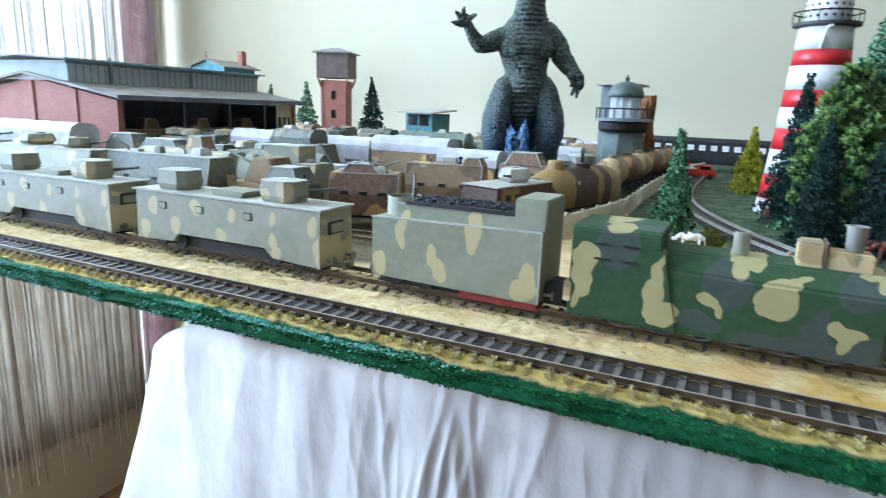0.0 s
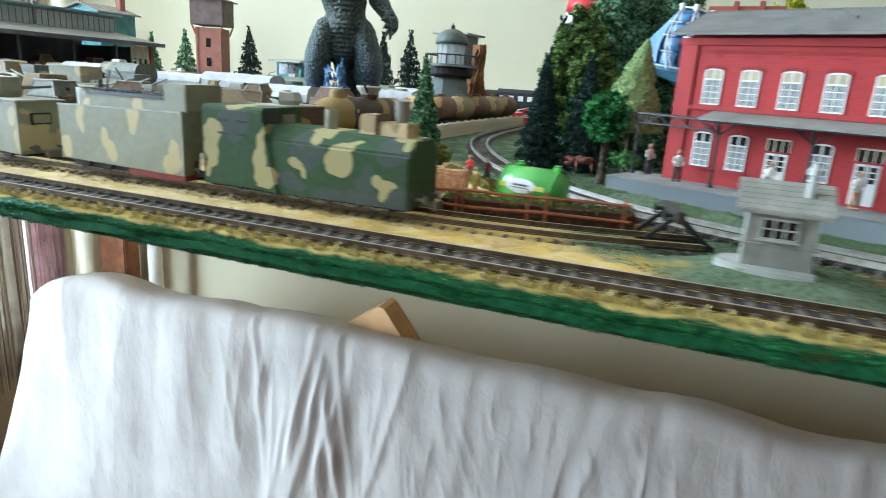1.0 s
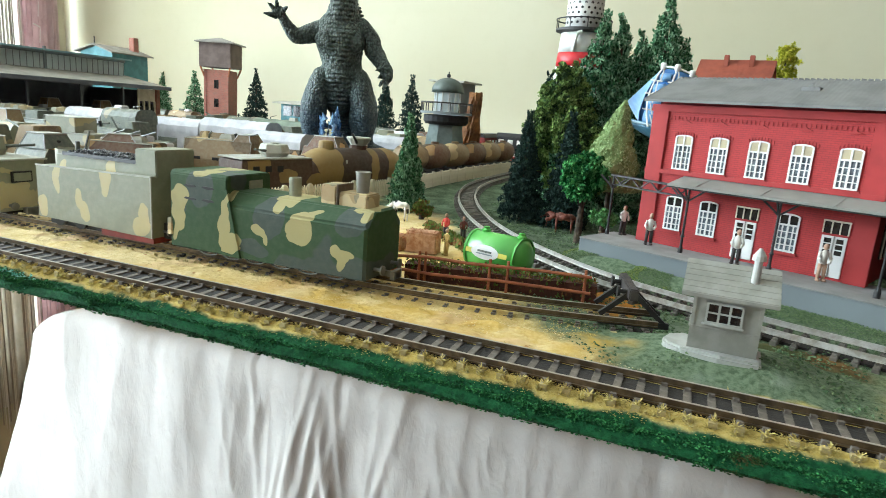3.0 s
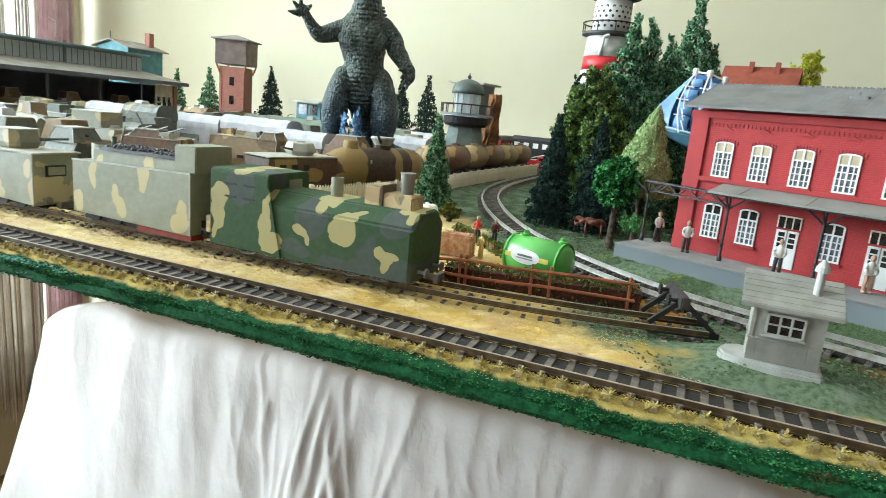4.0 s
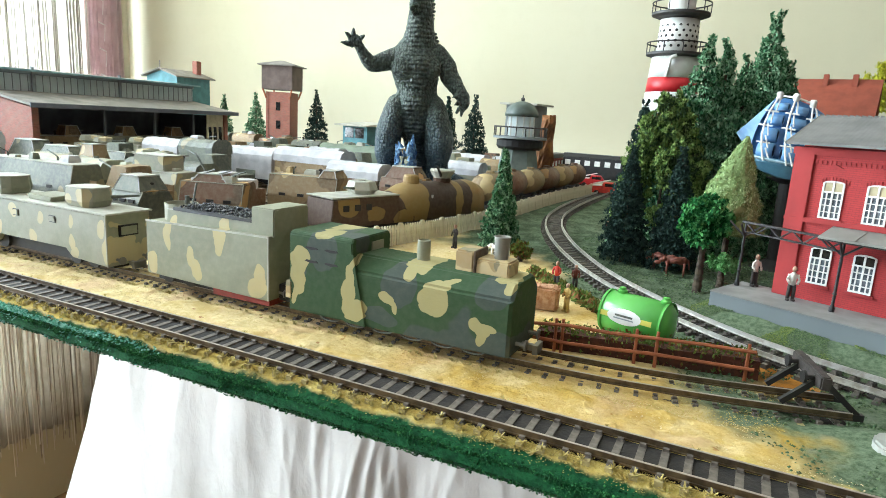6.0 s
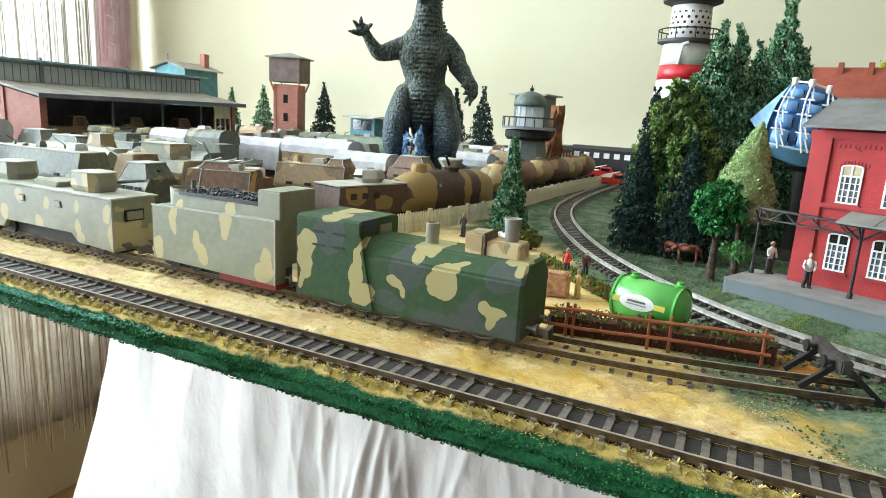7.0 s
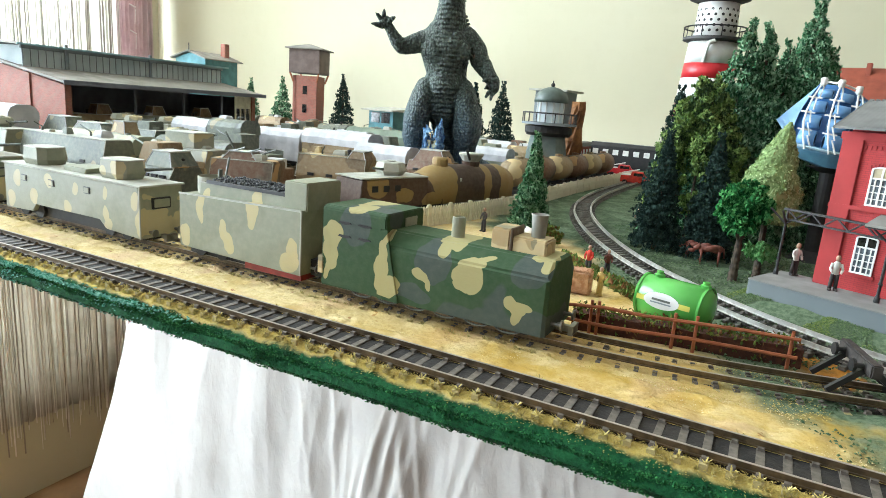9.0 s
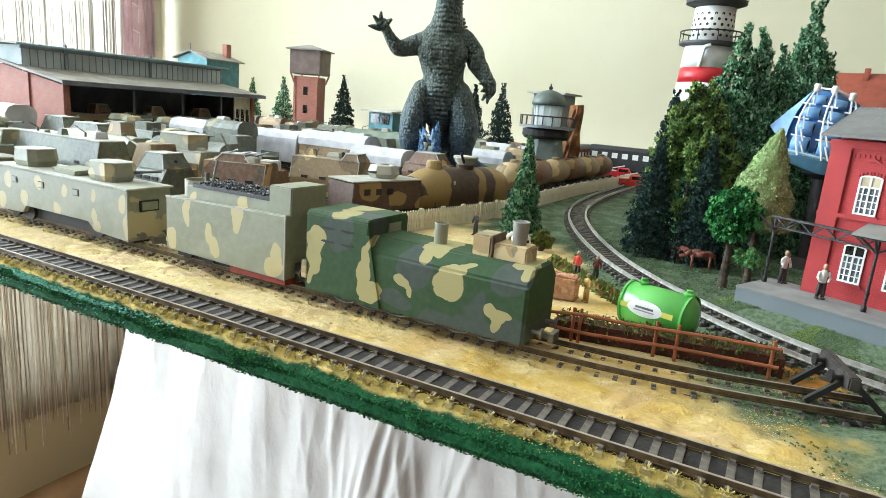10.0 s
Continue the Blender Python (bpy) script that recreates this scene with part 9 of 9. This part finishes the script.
grazing_toy((0.090, 0.485, 0), 185, DEERM, "reddish brown grazing toy under the trees", 1.05)
grazing_toy((0.078, 0.500, 0), 160, DEERM, "reddish brown grazing toy under the trees", 0.9)
grazing_toy((-0.0286, 0.4413, 0), 168, PIED, "black and white toy grazer on the sand by the fir", 1.0)


def crates():
    rng = random.Random(17)
    for k, (x, y, w, d, h) in enumerate(((0.0165, 0.346, 0.008, 0.008, 0.0095), (0.0315, 0.350, 0.020, 0.010, 0.0132))):
        g = thing("straw_bale", "rough brown stacked bale on the sand", "bale", (x, y, 0), 8 * k, "bales")
        bm = bmesh.new()
        box(bm, -w / 2, w / 2, -d / 2, d / 2, -0.0005, h, 0.0012)
        for v in bm.verts:
            v.co += Vector((rng.uniform(-1, 1), rng.uniform(-1, 1), rng.uniform(-1, 1))) * 0.0004
        part("bale", bm, CRATE, g)
        pts = [(rng.uniform(-w / 2, w / 2), rng.choice((-d / 2, d / 2)) * rng.uniform(0.96, 1.03), rng.uniform(0, h)) for _ in range(200)]
        pts += [(rng.uniform(-w / 2, w / 2), rng.uniform(-d / 2, d / 2), h) for _ in range(150)]
        v, f = leaves(rng, pts, 0.0008)
        mesh_part("straw", CRATE, v, f, g)


crates()


def red_car(at, rot, mat, label):
    g = thing("toy_fire_engine", label, "toy vehicle", at, rot)
    bm = bmesh.new()
    prism(bm, [(-0.022, 0.004), (0.022, 0.004), (0.022, 0.012), (0.017, 0.013), (0.013, 0.020), (-0.004, 0.020), (-0.006, 0.014), (-0.022, 0.014)], -0.009, 0.009, "y", 0.0006)
    part("body", bm, mat, g)
    bm = bmesh.new()
    box(bm, -0.002, 0.0125, -0.0094, 0.0094, 0.0140, 0.0185)
    part("window", bm, PANED, g)
    for x in (-0.014, 0.014):
        for y in (-0.009, 0.009):
            bm = bmesh.new()
            tube(bm, (x, y - 0.001, 0.004), (x, y + 0.001, 0.004), 0.004, n=14)
            part("wheel", bm, BLACKP, g)
    bm = bmesh.new()
    box(bm, -0.021, -0.006, -0.007, 0.007, 0.0140, 0.0155)
    tube(bm, (-0.02, 0, 0.017), (0.006, 0, 0.024), 0.0010, n=6)
    part("ladder", bm, WHITEP, g)


red_car((-0.105, 1.088, 0.003), 10, REDP, "red toy fire engine with a white ladder beyond the bend")
red_car((-0.066, 1.005, 0), 12, CLOTHR, "orange-red toy lorry beyond the bend")


# ---- flock and scatter ----
STRAW = tuft_mat("straw", ("b8a964", "c8ba7c", "a09158"))
# frosted flock, its paleness partly the window glare put into the colour
FLOCKF = tuft_mat("frosted_glare_flock", ("5d9a86", "93bfb2", "3f7f68"))


def scatter():
    rng = random.Random(51)

    def strip(name, mat, n, x0, x1, f, size, label, flat=0.6):
        pts = []
        while len(pts) < n:
            p = f(rng.uniform(x0, x1))
            if p:
                pts.append(p)
        v, fc = tufts(rng, pts, size, flat)
        soup(name, mat, v, fc, label, "scatter", "stuff")

    def edge(x):
        wob = 0.0012 * noise.noise((x * 60, 2, 0))
        if rng.random() < 0.55:
            return (x, 0.1862 - rng.uniform(0.0, 0.0012) + wob, rng.uniform(-0.0066, 0.0002))
        return (x, rng.uniform(0.1852, 0.1918) + wob, rng.uniform(-0.0020, -0.0004))
    strip("edge_flock", FLOCKG, 52000, -0.75, 0.55, edge, 0.00045, "dark green flock on the front edge of the board")

    # pale tufts thicken to the left, painting in glare besides the frosted look
    def glare_frost(x):
        y = rng.uniform(0.1848, 0.1930)
        if rng.random() > min(1.0, (-0.08 - x) / 0.15) or noise.noise((x * 40, y * 200, 3)) < -0.05:
            return None
        return (x, y, rng.uniform(-0.0012, 0.0004) if y > 0.1862 else rng.uniform(-0.007, -0.001))
    strip("pale_flock", FLOCKF, 24000, -0.75, -0.08, glare_frost, 0.0006, "frosted pale green flock along the edge, partly painted window glare")

    def rim(x):
        if noise.noise((x * 14, 8, 0)) < -0.25 or (x < -0.12 and rng.random() < 0.5):
            return None
        y = 0.1948 + rng.gauss(0.0, 0.0016)
        return (x, y, rng.uniform(-0.0004, 0.0014) + 0.0021 * max(0.0, min(1.0, (y - 0.192) / 0.0022)))
    strip("yellow_rim", FLOCKY, 45000, -0.65, 0.5, rim, 0.00024, "yellow scatter along the sleeper ends", 0.22)

    def sand(x):
        y = rng.uniform(0.221, 0.252)
        if noise.noise((x * 26, y * 26, 5)) < -0.05:
            return None
        if x > 0.17:
            return None
        return (x, y, rng.uniform(-0.0004, 0.0012) + 0.0012 * noise.noise((x * 30, y * 30, 0)))
    strip("sand_clumps", FLOCKS, 14000, -0.6, 0.17, sand, 0.00028, "pale sand and yellow scatter beside the siding", 0.22)

    def siding(x):
        y = 0.262 + rng.uniform(-0.021, 0.02) + (max(0, x - 0.05) ** 2) * 1.2
        return (x, y, rng.uniform(-0.0005, 0.0018))
    strip("siding_scatter", FLOCKY, 12000, 0.0, 0.15, siding, 0.00026, "yellow scatter over the siding", 0.2)

    def meadow(x):
        y = rng.uniform(0.225, 0.62)
        if x + 0.62 * y < 0.292 and not (x > 0.15):
            return None
        if x > 0.19 and 0.255 < y < 0.295 and x < 0.215:
            return None
        if y < 0.247 and x > 0.265:
            return None
        if noise.noise((x * 45, y * 45, 9)) < -0.05:
            return None
        k = max(0.0, 1 - math.hypot(max(0.0, abs(x - 0.197) - 0.016) / 0.026, max(0.0, abs(y - 0.254) - 0.008) / 0.020))
        return (x, y, rng.uniform(-0.0006, 0.0012) + 0.0012 * noise.noise((x * 30, y * 30, 0)) + 0.0058 * k * k * (3 - 2 * k))
    strip("meadow_flock", FLOCKM, 30000, 0.0, 0.46, meadow, 0.0007, "green and grey meadow flock near the station", 0.5)

    def verge(u):
        v = -0.0318 - abs(rng.gauss(0, 0.012)) if u > -0.024 else rng.uniform(-0.055, 0.02)
        if noise.noise((u * 40, v * 40, 4)) < -0.12:
            return None
        x, y, _ = on_platform(u, v)
        return (x, y, rng.uniform(-0.0014, -0.0002) + bank_height(u, v))
    strip("platform_grass", FLOCKV, 22000, -0.050, 0.33, verge, 0.00040, "low green grass along the foot of the platform", 0.45)

    def lively(u):
        p = verge(u)
        return p if p and noise.noise((p[0] * 75, p[1] * 75, 2)) > 0.12 else None
    strip("bright_grass", FLOCKL, 3600, -0.050, 0.10, lively, 0.0005, "yellow-green grass clumps on the bank", 0.4)

    def bank(x):
        y = 0.43 - (x - 0.02) * 1.05 - rng.uniform(0.014, 0.030)
        return (x, y, rng.uniform(-0.0004, 0.004))
    strip("bank_bushes", HEDGE, 1800, 0.0, 0.085, bank, 0.0016, "low scrub along the bend", 0.9)

    def gold(x):
        return (x, rng.uniform(0.222, 0.245), rng.uniform(-0.0004, 0.0012)) if noise.noise((x * 20, 1, 2)) > -0.2 else None
    pts = []
    for k in range(162):
        pts.append((-0.620 + 0.007 * k + rng.gauss(0, 0.0005), 0.2063 - 0.0122 + rng.gauss(0, 0.0005), 0.0033))
        for _ in range(2):
            pts.append((-0.620 + 0.007 * k + rng.gauss(0, 0.0020), 0.2063 - 0.0126 + rng.gauss(0, 0.0006), 0.0014))
        if rng.random() < 0.25:
            pts.append((-0.620 + 0.007 * k + rng.gauss(0, 0.0012), 0.2063 + 0.0140, 0.0022))
    v, fc = blades(rng, pts, 0.0018, 16)
    soup("sleeper_straw", STRAW, v, fc, "straw coloured tufts on the sleeper ends", "scatter", "stuff")
    pts = []
    for k in range(108):
        for _ in range(2):
            pts.append((-0.697 + 0.007 * k + rng.gauss(0, 0.0014), 0.262 - 0.0140 + rng.gauss(0, 0.0008), 0.0006))
    v, fc = blades(rng, pts, 0.0014, 14)
    soup("siding_straw", STRAW, v, fc, "straw coloured tufts beside the siding", "scatter", "stuff")
    strip("gold_scatter", FLOCKY, 3000, 0.27, 0.45, gold, 0.00028, "golden scatter beside the front track", 0.2)


scatter()


def black_mass():
    """Dark rounded hill end with a pale rim beyond the shelter."""
    bm = bmesh.new()
    c = math.pi
    prof = [(-0.085, 0.0), (-0.085, 0.066)] + [(0.085 * -math.cos(c * k / 10) * 1.0, 0.066 + 0.016 * math.sin(c * k / 10)) for k in range(1, 10)] + [(0.085, 0.066), (0.085, 0.0)]
    prism(bm, prof, 0.0, 0.14, "y", 0.002)
    t = thing("tunnel_mouth", "black curved tunnel end with a pale rim beyond the station", "tunnel", (0.367, 0.442, 0.0), ST_ROT)
    part("shell", bm, BLACKP, t)
    bm = bmesh.new()
    rim = [(0.088 * -math.cos(c * k / 12), 0.066 + 0.019 * math.sin(c * k / 12)) for k in range(13)]
    rings(bm, [[(u, y, w) for u, w in rim] + [(u * 0.96, y, w - 0.0015) for u, w in rim[::-1]] for y in (0.10, 0.142)])
    part("rim", bm, ROOFW, t, "pale rim")


black_mass()
